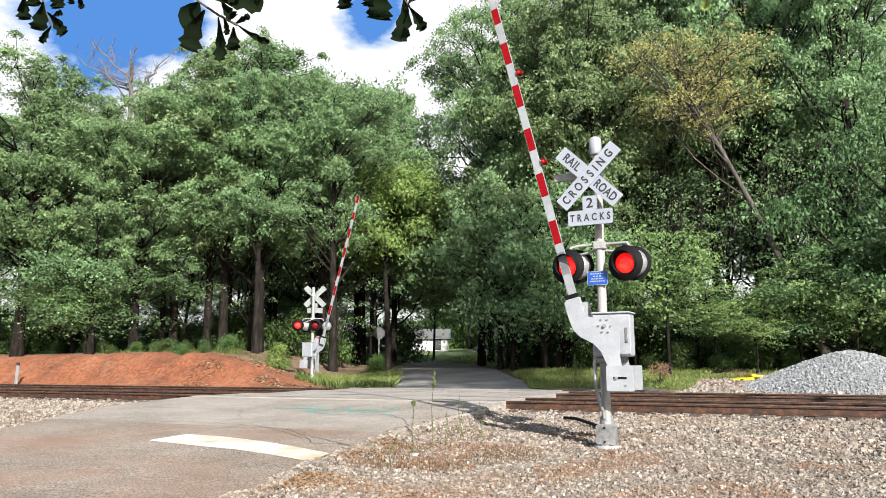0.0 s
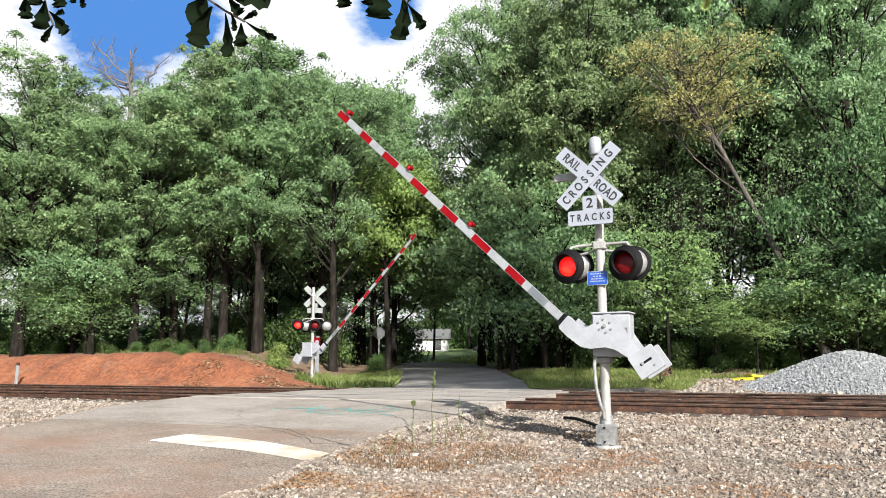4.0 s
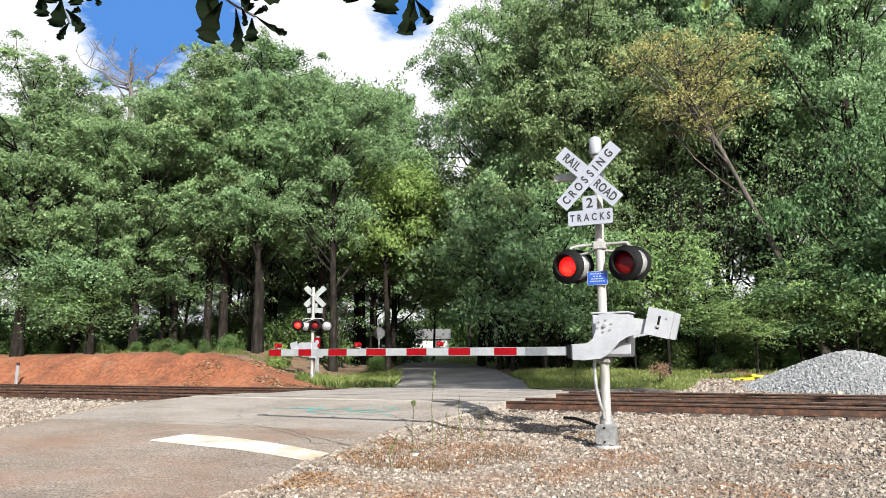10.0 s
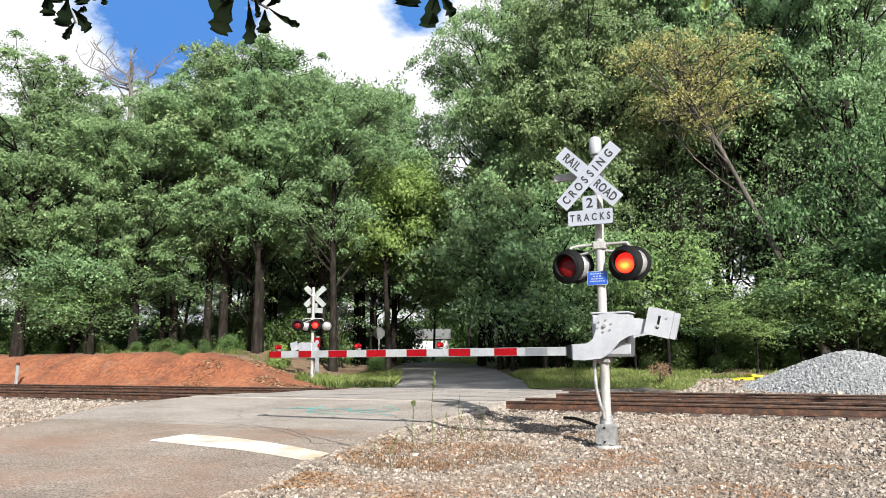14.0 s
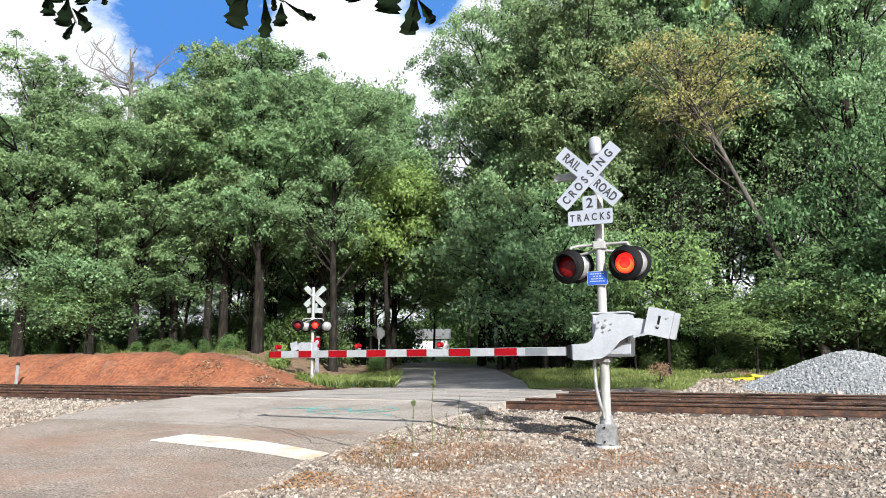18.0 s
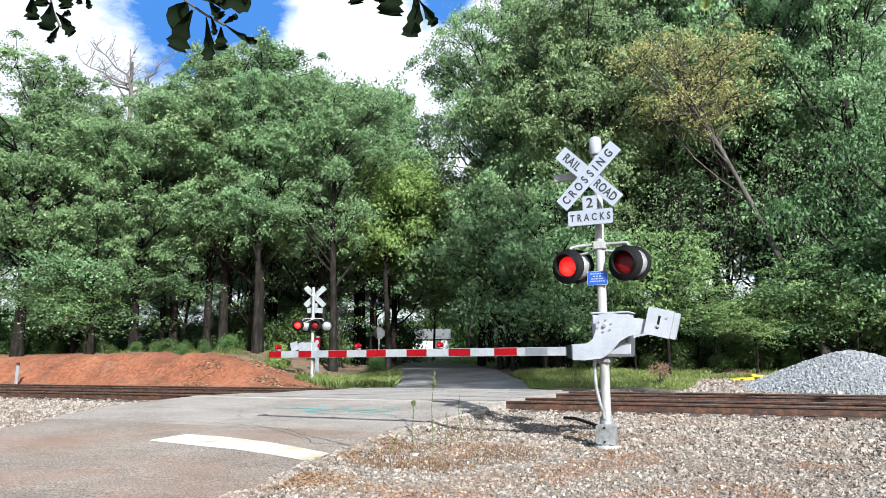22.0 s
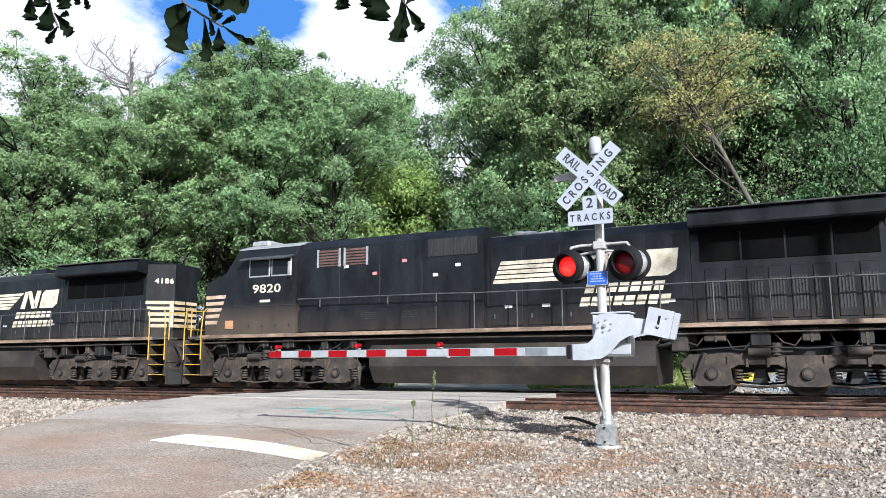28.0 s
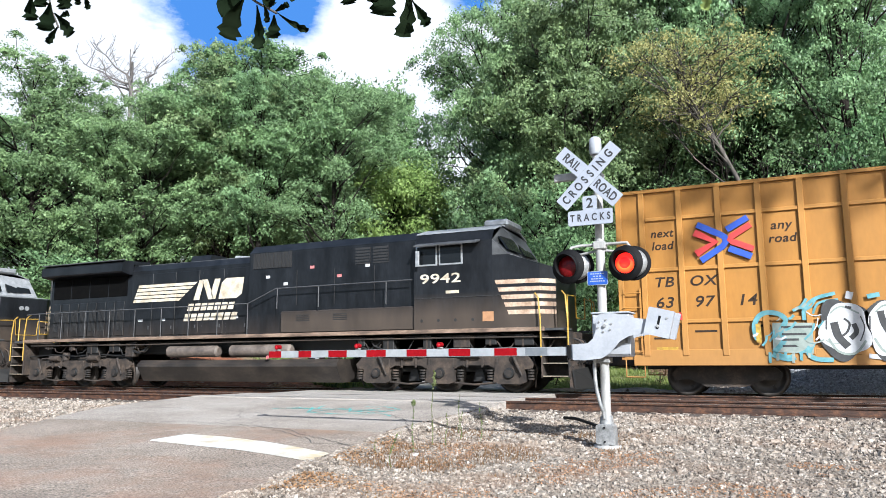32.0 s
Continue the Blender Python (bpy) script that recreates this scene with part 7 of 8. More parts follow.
# ---- crossing deck, ballast, marks on the road ----
PANEL = surface("crossing_asphalt", [(0.18, 0.160, 0.138), (0.23, 0.207, 0.182), (0.275, 0.25, 0.222)], 0.9, 0.85, bump=0.4, bump_scale=60, fine=(40, 0.2), world_space=True)
deck = thing("crossing_deck", "worn asphalt and timber deck between the rails", "crossing deck")
for y0, y1, xr in ((14.72, NEAR_Y - 0.82, -5.66), (NEAR_Y - 0.68, NEAR_Y + 0.68, -5.74), (NEAR_Y + 0.83, FAR_Y - 0.83, -5.70), (FAR_Y - 0.68, FAR_Y + 0.68, -5.78), (FAR_Y + 0.83, 21.38, -6.2)):
    yc = (y0 + y1) / 2
    n = 4
    xl = road_left(yc)
    for i in range(n):
        a, b = xl + (xr - xl) * i / n, xl + (xr - xl) * (i + 1) / n
        part("panel", Geo().box(a + 0.006, b - 0.006, y0, y1, -0.16, 0.001 - 0.004 * (i % 2), 0.008), PANEL, deck)

STOP_WHITE = surface("worn_white_marking", [(0.30, 0.26, 0.19), (0.38, 0.36, 0.32), (0.42, 0.41, 0.385)], 1.6, 0.7, fine=(50, 0.15), contrast=(0.28, 0.5))
stain(STOP_WHITE, (0.36, 0.27, 0.13), 1.1, 0.50, 0.66, 0.75, 6.0)
SPRAY_TEAL = surface("faded_teal_spray", [(0.10, 0.22, 0.20), (0.06, 0.28, 0.26)], 5.0, 0.8, fine=(60, 0.3))
CRACK = surface("dark_crack", [(0.045, 0.04, 0.036), (0.07, 0.062, 0.055)], 8.0, 0.9)


def on_road_strip(name, top, bottom, material, label, lift=0.006, steps=6):
    """A thin sheet on the road between two lines of x, y."""
    g, vs = Geo(), []
    fine = []
    for line in (top, bottom):
        pts = []
        for (x0, y0), (x1, y1) in zip(line, line[1:]):
            pts += [(x0 + (x1 - x0) * i / steps, y0 + (y1 - y0) * i / steps) for i in range(steps)]
        fine.append(pts + [line[-1]])
    for (x0, y0), (x1, y1) in zip(*fine):
        vs += [(x0 + (x1 - x0) * i / 6, y0 + (y1 - y0) * i / 6, road_z(0, y0 + (y1 - y0) * i / 6) + lift) for i in range(7)]
    m = len(fine[0])
    g.add(vs, [(j * 7 + i, j * 7 + i + 1, j * 7 + i + 8, j * 7 + i + 7) for j in range(m - 1) for i in range(6)], True)
    return tagged(new(name, g.mesh(name, material)), label, "road marking", kind="structure")


on_road_strip("stop_line", [(-9.24, 8.78), (-9.12, 9.40), (-8.22, 9.33), (-7.12, 9.06), (-6.27, 8.74), (-5.71, 8.52)], [(-9.18, 8.68), (-8.15, 8.52), (-7.18, 8.39), (-6.42, 8.19), (-5.94, 8.04), (-5.61, 7.92)], STOP_WHITE, "worn white stop line curving across the lane")
on_road_strip("far_stop_line", [(-15.0, 27.25), (-13.6, 27.5), (-12.4, 27.7)], [(-15.0, 27.45), (-13.6, 27.7), (-12.4, 27.9)], STOP_WHITE, "faded white line across the road beyond")


def ribbon(name, pts, width, material, label, lift=0.006, wob=0.05, seed=0):
    rg = random.Random(seed)
    top, bot = [], []
    fine = []
    for (x0, y0), (x1, y1) in zip(pts, pts[1:]):
        fine += [(x0 + (x1 - x0) * i / 5 + rg.uniform(-wob, wob), y0 + (y1 - y0) * i / 5 + rg.uniform(-wob, wob)) for i in range(5)]
    fine.append(pts[-1])
    vs = []
    for i, (x, y) in enumerate(fine):
        dx, dy = fine[min(i + 1, len(fine) - 1)][0] - fine[max(i - 1, 0)][0], fine[min(i + 1, len(fine) - 1)][1] - fine[max(i - 1, 0)][1]
        k = width * rg.uniform(0.5, 1.2) / (2 * math.hypot(dx, dy) + 1e-6)
        for s in (-1, 1):
            px, py = x - dy * k * s, y + dx * k * s
            vs.append((px, py, road_z(px, py) + lift))
    g = Geo().add(vs, [(2 * i, 2 * i + 1, 2 * i + 3, 2 * i + 2) for i in range(len(fine) - 1)], True)
    return tagged(new(name, g.mesh(name, material)), label, "road marking", kind="structure")


ribbon("road_crack", [(-13.8, 10.06), (-12.78, 10.54), (-11.1, 10.41), (-10.43, 10.73), (-9.07, 10.57), (-7.86, 10.3), (-6.72, 9.65), (-5.76, 9.12)], 0.018, CRACK, "dark crack across the old asphalt", seed=1)
ribbon("road_crack", [(-8.06, 10.25), (-7.26, 9.81), (-6.4, 9.19), (-5.76, 9.26)], 0.016, CRACK, "dark crack across the old asphalt", seed=2)
ribbon("road_crack", [(-5.95, 10.48), (-5.95, 11.14), (-6.4, 11.9), (-7.0, 12.4), (-8.2, 11.6)], 0.014, CRACK, "thin dark crack in the asphalt", seed=3)
ribbon("road_crack", [(-12.5, 7.6), (-11.0, 8.4), (-9.8, 9.9), (-9.6, 11.2), (-10.6, 12.4)], 0.014, CRACK, "thin dark crack in the asphalt", seed=4)
ribbon("road_crack", [(-14.0, 12.2), (-11.8, 12.6), (-9.5, 12.0), (-7.4, 13.2)], 0.012, CRACK, "thin dark crack in the asphalt", seed=5)
for i, pts in enumerate(([(-10.1, 12.7), (-9.6, 13.1), (-9.0, 12.9), (-9.2, 13.5)], [(-9.3, 13.2), (-8.9, 12.5), (-8.4, 13.3), (-8.0, 12.6), (-7.7, 13.3)], [(-8.9, 12.4), (-8.0, 12.3), (-7.2, 12.5), (-6.85, 12.2)], [(-8.2, 13.5), (-7.7, 13.6), (-7.2, 13.2), (-7.5, 12.6), (-8.0, 12.8)], [(-9.8, 12.9), (-8.7, 13.0), (-7.4, 12.9)])):
    ribbon("sprayed_mark", pts, 0.06, SPRAY_TEAL, "faded teal spray-paint scribble on asphalt", seed=20 + i, wob=0.03)

# stones: shoulders of the tracks and the verge
rng = np.random.default_rng(2)


def scatter(n, x0, x1, y0, y1, size, keep=None):
    x, y = rng.uniform(x0, x1, n), rng.uniform(y0, y1, n)
    s = size * rng.lognormal(0, 0.35, n)
    rows = [(a, b, level(a, b) + c * 0.18, c) for a, b, c in zip(x, y, s) if keep is None or keep(a, b)]
    return np.array(rows)


def edge_stones(n, y0, y1, width, size):
    """Stones and grit that hide the broken edge of the road."""
    rows = []
    for y in rng.uniform(y0, y1, n):
        u = abs(rng.normal(0, 0.5)) * width
        x = road_right(y) + WOB(y, 9) - 0.10 + u
        c = size * rng.lognormal(0, 0.35)
        rows.append((x, y, road_z(x, y) + (level(x, y) - road_z(x, y)) * min(1.0, u / width) + c * 0.1, c))
    return np.array(rows)


def off_road(x, y):
    return not (road_left(y) - 0.12 < x < road_right(y) + 0.1)


def not_rail(x, y):
    return off_road(x, y) and all(abs(y - r) > 0.14 for r in (NEAR_Y - 0.754, NEAR_Y + 0.754, FAR_Y - 0.754, FAR_Y + 0.754))


rocks("ballast_stones", np.concatenate([scatter(26000, -6.2, 3.4, 10.2, 15.2, 0.0245, off_road), scatter(24000, -6.2, 2.6, 6.0, 10.4, 0.0165, off_road), scatter(4000, -5.5, -1.0, 4.5, 8.0, 0.015, off_road), edge_stones(6500, 4.6, 14.2, 0.5, 0.017)]), STONE, "loose grey and tan ballast stones beside the near track", "ballast", 3)
rocks("ballast_stones", np.concatenate([scatter(11000, -26, -12.5, 8.0, 15.2, 0.030, off_road), scatter(9000, -36, -13.5, 11.5, 15.2, 0.032, off_road)]), STONE, "loose pale ballast stones along the track", "ballast", 4)
rocks("ballast_stones", np.concatenate([scatter(6500, -36, 6, 15.2, 21.4, 0.05, not_rail), scatter(4500, -6, 6, 21.3, 26.5, 0.05), scatter(5000, -3.6, 1.5, 26.5, 32.0, 0.045), scatter(2000, -30, -13, 21.3, 22.6, 0.05, off_road)]), STONE, "dusty ballast between the tracks", "ballast", 5)

# heap of new ballast
PX, PY, PR, PH = 1.75, 28.6, 3.7, 1.42
base_z = level(PX, PY) - 0.05


def heap_z(r, a):
    k = max(0.0, 1 - r / (PR * (1 + 0.05 * math.sin(3 * a + 1))))
    return PH * (k ** 0.92) - 0.09 * math.exp(-(r / 0.45) ** 2)


g = Geo()
ring = [(PX + r * math.cos(a), PY + r * math.sin(a), base_z + heap_z(r, a) - 0.05) for r in np.linspace(0.02, PR * 1.04, 16) for a in np.linspace(0, 2 * math.pi, 37)[:-1]]
g.add(ring, [(i * 36 + k, i * 36 + (k + 1) % 36, (i + 1) * 36 + (k + 1) % 36, (i + 1) * 36 + k) for i in range(15) for k in range(36)], True)
heap = thing("gravel_heap", "tall heap of fresh grey ballast stone", "gravel heap")
part("heap_core", g, PILE_STONE, heap)
r, a = PR * np.sqrt(rng.uniform(0, 1.1, 17000)), rng.uniform(0, 6.283, 17000)
pl = np.array([(PX + q * math.cos(w), PY + q * math.sin(w), base_z + heap_z(q, w) - 0.01, 0.034 * math.exp(rng.normal() * 0.3)) for q, w in zip(r, a)])
hs = rocks("stone_layer", pl, PILE_STONE, "fresh grey crushed stones", "ballast", 6)
hs.parent = heap
del hs["category"]

# ties under the rails
for t, yc in ((track_near, NEAR_Y), (track_far, FAR_Y)):
    lo, hi = (-33, 6) if yc == NEAR_Y else (-36, 8)
    x = lo
    while x < hi:
        if not (road_left(yc) + 0.3 < x < road_right(yc) - 0.3):
            tie = part("tie", tie_mesh, None, t, m=pose(x + random.uniform(-0.03, 0.03), 0, random.uniform(-0.006, 0.004), 0, 0, random.uniform(-1.2, 1.2)))
            for s in (-1, 1):
                part("tie_plate", plate_mesh, None, tie, m=pose(0, s * 0.754, 0.0))
        x += 0.53

# ---- grass and weeds ----


def blades(name, spots, material, label, category="grass", lean=0.35, seed=1, width=0.012, parent=None):
    """Thin blades: rows of x, y, z, height."""
    rg = np.random.default_rng(seed)
    n = len(spots)
    p, h = spots[:, :3], spots[:, 3:4]
    a = rg.uniform(0, 6.283, (n, 1))
    d = np.concatenate([np.cos(a), np.sin(a), np.zeros((n, 1))], 1)
    b = np.concatenate([-np.sin(a), np.cos(a), np.zeros((n, 1))], 1) * width * rg.uniform(0.6, 1.6, (n, 1))
    l = lean * rg.uniform(0.1, 1.0, (n, 1)) * h
    up = np.array([0, 0, 1.0])
    v = np.stack([p - b, p + b, p + d * l * 0.35 + up * h * 0.6 + b * 0.7, p + d * l + up * h], 1).reshape(-1, 3)
    ob = new(name, arrays(name, v, np.arange(n * 4).reshape(n, 4), material))
    if parent is not None:
        ob.parent = parent
        return ob
    return tagged(ob, label, category, kind="stuff")


def patch(n, x0, x1, y0, y1, h, keep=None, clump=0.0):
    x, y = rng.uniform(x0, x1, n), rng.uniform(y0, y1, n)
    out = []
    for q, w in zip(x, y):
        k = 0.5 + 0.9 * noise.noise((q * 0.9, w * 0.9, 2))
        if (keep is None or keep(q, w)) and k > clump:
            out.append((q, w, level(q, w) - 0.02, h * rng.uniform(0.4, 1.2) * (0.6 + 0.6 * k)))
    return np.array(out)


DRY = leaf_material("dry_weeds", (0.10, 0.055, 0.025), (0.20, 0.13, 0.06), 0.1)
OLIVE = leaf_material("olive_weeds", (0.05, 0.075, 0.02), (0.15, 0.17, 0.05), 0.1)
blades("grass", patch(24000, -12.5, -3.3, 25.6, 36.5, 0.22, off_road, 0.22), GRASS, "bright green roadside grass", seed=2, lean=0.8, width=0.013)
blades("grass", patch(6500, -3.5, 8.0, 32.5, 36.0, 0.2, None, 0.5), GRASS, "short grass before the shrubs", seed=3, width=0.02)
blades("grass", patch(18000, -19.0, -13.3, 25.6, 35.0, 0.36, off_road, 0.2), GRASS, "tall yellowish grass on the verge", seed=4, lean=0.8, width=0.012)
blades("grass", patch(5000, -36, -18.5, 26.6, 29.8, 0.26, None, 0.62), OLIVE, "patchy olive weeds on the bank top", seed=5, width=0.02)
blades("lawn", patch(16000, -60, -22, 60, 95, 0.25, off_road), GRASS, "mown lawn before the far house", "lawn", seed=6, width=0.08)
blades("dry_weeds", patch(9000, -5.6, -2.2, 8.0, 11.8, 0.07, off_road, 0.42), DRY, "low brown weeds on the gravel verge", "weeds", seed=7, width=0.006)
blades("dry_weeds", patch(2600, -6.2, -3.2, 6.4, 9.0, 0.04, off_road, 0.5), DRY, "low brown weeds on the gravel verge", "weeds", seed=8, width=0.006)
blades("low_weeds", patch(2600, -19, -13.5, 25.5, 34, 0.3, off_road, 0.3), LEAF_BUSH, "green weeds beside the road", "weeds", seed=9, width=0.05)

# dead leaves and needles along the broken road edge
LITTER = leaf_material("dead_leaves", (0.25, 0.132, 0.06), (0.47, 0.30, 0.15), 0.1)
rg = np.random.default_rng(12)
n = 8000
ly = rg.uniform(4.4, 11.5, n)
lx = np.array([road_right(q) + 0.05 + abs(rg.normal(0, 0.55 if q < 9 else 0.8)) for q in ly])
keep = np.array([noise.noise((a * 0.8, b * 0.8, 5)) > 0.0 for a, b in zip(lx, ly)])
lx, ly = lx[keep], ly[keep]
lz = np.array([max(level(a, b), road_z(a, b) + (level(a, b) - road_z(a, b)) * min(1.0, (a - road_right(b)) / 0.5)) + 0.012 for a, b in zip(lx, ly)])
v, q = leaf_cloud(rg, np.stack([lx, ly, lz], 1), np.full(len(lx), 0.01), 1, 0.032, 0.3, 2.0)
tagged(new("leaf_litter", arrays("leaf_litter", v, q, LITTER)), "red-brown dead leaves along the road's broken edge", "litter", kind="stuff")
n = 46000
lx, ly = rg.uniform(-5.2, 2.2, n), rg.uniform(5.0, 10.4, n)
keep = np.array([noise.noise((a * 0.75 + 4.0, b * 0.75, 11)) + 0.4 * noise.noise((a * 2.6, b * 2.6, 3)) > 0.08 and off_road(a, b) for a, b in zip(lx, ly)])
lx, ly = lx[keep], ly[keep]
lz = np.array([level(a, b) + 0.014 for a, b in zip(lx, ly)])
v, q = leaf_cloud(rg, np.stack([lx, ly, lz], 1), np.full(len(lx), 0.012), 1, 0.023, 0.3, 1.6)
tagged(new("leaf_litter", arrays("leaf_litter", v, q, LITTER)), "red-brown dead leaves scattered over the gravel", "litter", kind="stuff")
n = 5000
lx, ly = rg.uniform(-25.5, -17.0, n), rg.uniform(22.9, 27.6, n)
keep = np.array([noise.noise((a * 0.6, b * 0.9, 9)) > -0.05 + 0.12 * max(0.0, -20.5 - a) and off_road(a, b) for a, b in zip(lx, ly)])
lx, ly = lx[keep], ly[keep]
lz = np.array([bumpy(a, b) + 0.03 for a, b in zip(lx, ly)])
STRAW = leaf_material("straw_litter", (0.19, 0.11, 0.06), (0.36, 0.26, 0.16), 0.1)
v, q = leaf_cloud(rg, np.stack([lx, ly, lz], 1), np.full(len(lx), 0.03), 1, 0.10, 0.3, 1.6)
tagged(new("leaf_litter", arrays("leaf_litter", v, q, STRAW)), "straw-brown dead leaves on the end of the clay bank", "litter", kind="stuff")
WEED = leaf_material("weed_leaves", (0.07, 0.09, 0.03), (0.19, 0.22, 0.09), 0.1)
for i, (x, y, h, head, bent) in enumerate([(-4.88, 9.95, 1.10, 0.22, 0.02), (-4.90, 9.37, 0.72, 0.05, 0.01), (-4.54, 8.08, 0.50, 0.0, 0.10), (-4.68, 10.01, 0.56, 0.0, 0.02), (-4.29, 10.44, 0.62, 0.0, -0.02), (-5.01, 11.21, 0.66, 0.0, 0.01), (-4.75, 10.7, 0.52, 0.0, 0.03), (-5.35, 9.1, 0.22, 0.0, 0.0), (-7.05, 25.97, 1.25, 0.45, 0.0)]):
    wd = thing("weed", "tall thin green weed stalk" + (" with a seed head" if head else ""), "weed", "weeds at the crossing", pose(x, y, level(x, y) - 0.01))
    big = 2.0 if y > 20 else 1.0
    pts = [(bent * (k / 8) ** 2 * 1.5 + 0.008 * math.sin(k + i), 0.01 * math.sin(k * 1.3 + i), h * (k / 8) ** (1.0 if bent < 0.05 else 0.85)) for k in range(9)]
    if bent >= 0.05:
        pts[-1] = (pts[-2][0] + 0.05, 0, pts[-2][2] + 0.004)
    part("stalk", Geo().tube(pts, [0.0045 * big * (1 - 0.6 * k / 8) for k in range(9)], 6), OLIVE, wd)
    rg = np.random.default_rng(70 + i)
    n = int(70 * h)
    t = rg.uniform(0.05, 0.85, n)
    cs = np.array([Vector(pts[min(7, int(q * 8))]).lerp(Vector(pts[min(8, int(q * 8) + 1)]), q * 8 % 1) for q in t])
    v, q = leaf_cloud(rg, cs, np.full(n, 0.012 * big), 2, 0.020 * big, 1.0, 0.2)
    part("leaf_tuft", arrays("leaf_tuft", v, q, WEED), None, wd)
    if head:
        cs = np.array([(pts[8][0] + 0.01 * math.sin(k), 0, h - head * k / 12) for k in range(12)])
        v, q = leaf_cloud(rg, cs, np.linspace(0.008, 0.032 * big, 12), 30, 0.020 * big, 0.8, 0.3)
        part("seed_head", arrays("seed_head", v, q, WEED), None, wd, "pale seed head")

# ---- small things by the line ----
post = thing("marker_post", "white post with a small red notice", "post", m=pose(-21.2, 30.4, level(-21.2, 30.4)))
part("stake", Geo().box(-0.07, 0.07, -0.05, 0.05, -0.2, 1.85, 0.01), ARM_WHITE, post)
nt_ = part("notice", round_plate(0.36, 0.48, 0.03, -0.075, -0.06, 0, 1.55), RED_SHEET, post, "red notice")
part("notice_mark", Geo().cyl((0, -0.082, 1.55), (0, -0.076, 1.55), 0.12, n=18), WHITE_SIGN, nt_)
stake = thing("track_marker", "slim white marker stake with a dark top", "post", m=pose(-32.6, 22.7, level(-32.6, 22.7), 0, 3, 0))
part("stake", Geo().box(-0.07, 0.07, -0.04, 0.04, -0.2, 0.98, 0.01), ARM_WHITE, stake)
part("stake_top", Geo().box(-0.075, 0.075, -0.045, 0.045, 0.98, 1.12, 0.01), RUST, stake)
YELLOW_PLASTIC = surface("yellow_plastic", [(0.42, 0.33, 0.012), (0.52, 0.42, 0.02)], 4.0, 0.45, fine=(20, 0.1))
bar = thing("plastic_barrier", "yellow plastic panel lying on the dirt", "barrier", m=pose(-1.55, 31.6, level(-1.55, 31.6) + 0.02, 0, 0, 12) @ Matrix.Diagonal((1.3, 1.3, 1.3, 1)))
part("panel", Geo().box(-0.55, 0.05, -0.5, 0.35, 0.0, 0.09, 0.02, m=pose(0, 0, 0, 0, -6, 0)), YELLOW_PLASTIC, bar)
part("panel", Geo().box(-0.05, 0.60, -0.45, 0.45, 0.10, 0.18, 0.02, m=pose(0, 0, 0, 0, 8, 0)), YELLOW_PLASTIC, bar)
part("hand_hole", Geo().box(-0.36, -0.26, -0.503, -0.40, 0.03, 0.07, m=pose(0, 0, 0, 0, -6, 0)), BLACK, bar)
part("decal", Geo().box(0.10, 0.40, -0.2, 0.2, 0.181, 0.184, m=pose(0, 0, 0, 0, 8, 0)), WHITE_SIGN, bar)
cable = new("buried_cable", Geo().tube([(-3.9, 13.55, level(-3.9, 13.55) + 0.06), (-3.6, 13.2, level(-3.6, 13.2) + 0.09), (-3.2, 12.7, level(-3.2, 12.7) + 0.07), (-2.8, 12.2, level(-2.8, 12.2) + 0.04), (-2.5, 11.4, level(-2.5, 11.4) - 0.05)], 0.028, 8).mesh("buried_cable", BLACK))
tagged(cable, "black cable half buried in the ballast", "cable")
rk = rocks("flat_stone", np.array([(-4.66, 9.0, level(-4.66, 9.0) + 0.0, 0.05)]), CONCRETE, "pale flat stone on the verge", "stone", 9)
rk["kind"] = ""
del rk["kind"]
rk["category"] = "stone"

# dry brown bush in the grass
bush = thing("dry_bush", "small dry brown bush in the grass", "shrub", m=pose(-4.55, 28.6, level(-4.55, 28.6) - 0.02))
rg = np.random.default_rng(61)
g, tips = Geo(), []
for i in range(14):
    w = rg.uniform(0, 6.28)
    p = Vector((math.cos(w) * rg.uniform(0.1, 0.42), math.sin(w) * rg.uniform(0.1, 0.42), rg.uniform(0.45, 0.85)))
    limb(g, rg, (0, 0, -0.03), p, 0.012, 0.004, 3, 0.1, 4)
    tips += [tuple(p), tuple(p * 0.8)]
part("stem", g, BARK, bush)
v, q = leaf_cloud(rg, np.array(tips), np.full(len(tips), 0.16), 26, 0.05, 0.8, 0.3)
part("foliage", arrays("foliage", v, q, STRAW), None, bush)

# far side of the wood: sign, houses
sg = thing("stop_sign", "grey back of an eight-sided road sign", "road sign", m=pose(-24.4, 41.9, level(-24.4, 41.9), 0, 0, 30))
part("post", Geo().box(-0.04, 0.04, -0.03, 0.03, -0.2, 2.6, 0.008), SILVER_WORN, sg)
# dark roof grey gives the sign's back the shade it stands in
part("sign_plate", Geo().prism([(0.40 * math.cos(radians(22.5 + 45 * i)), 2.25 + 0.40 * math.sin(radians(22.5 + 45 * i))) for i in range(8)], "y", -0.045, -0.035), ROOF_GREY, sg)
SIDING = surface("white_siding", [(0.42, 0.42, 0.42), (0.50, 0.50, 0.50)], 2.0, 0.6, fine=(8, 0.06))
SHINGLE = surface("grey_shingles", [(0.06, 0.06, 0.062), (0.11, 0.11, 0.112)], 5.0, 0.9)


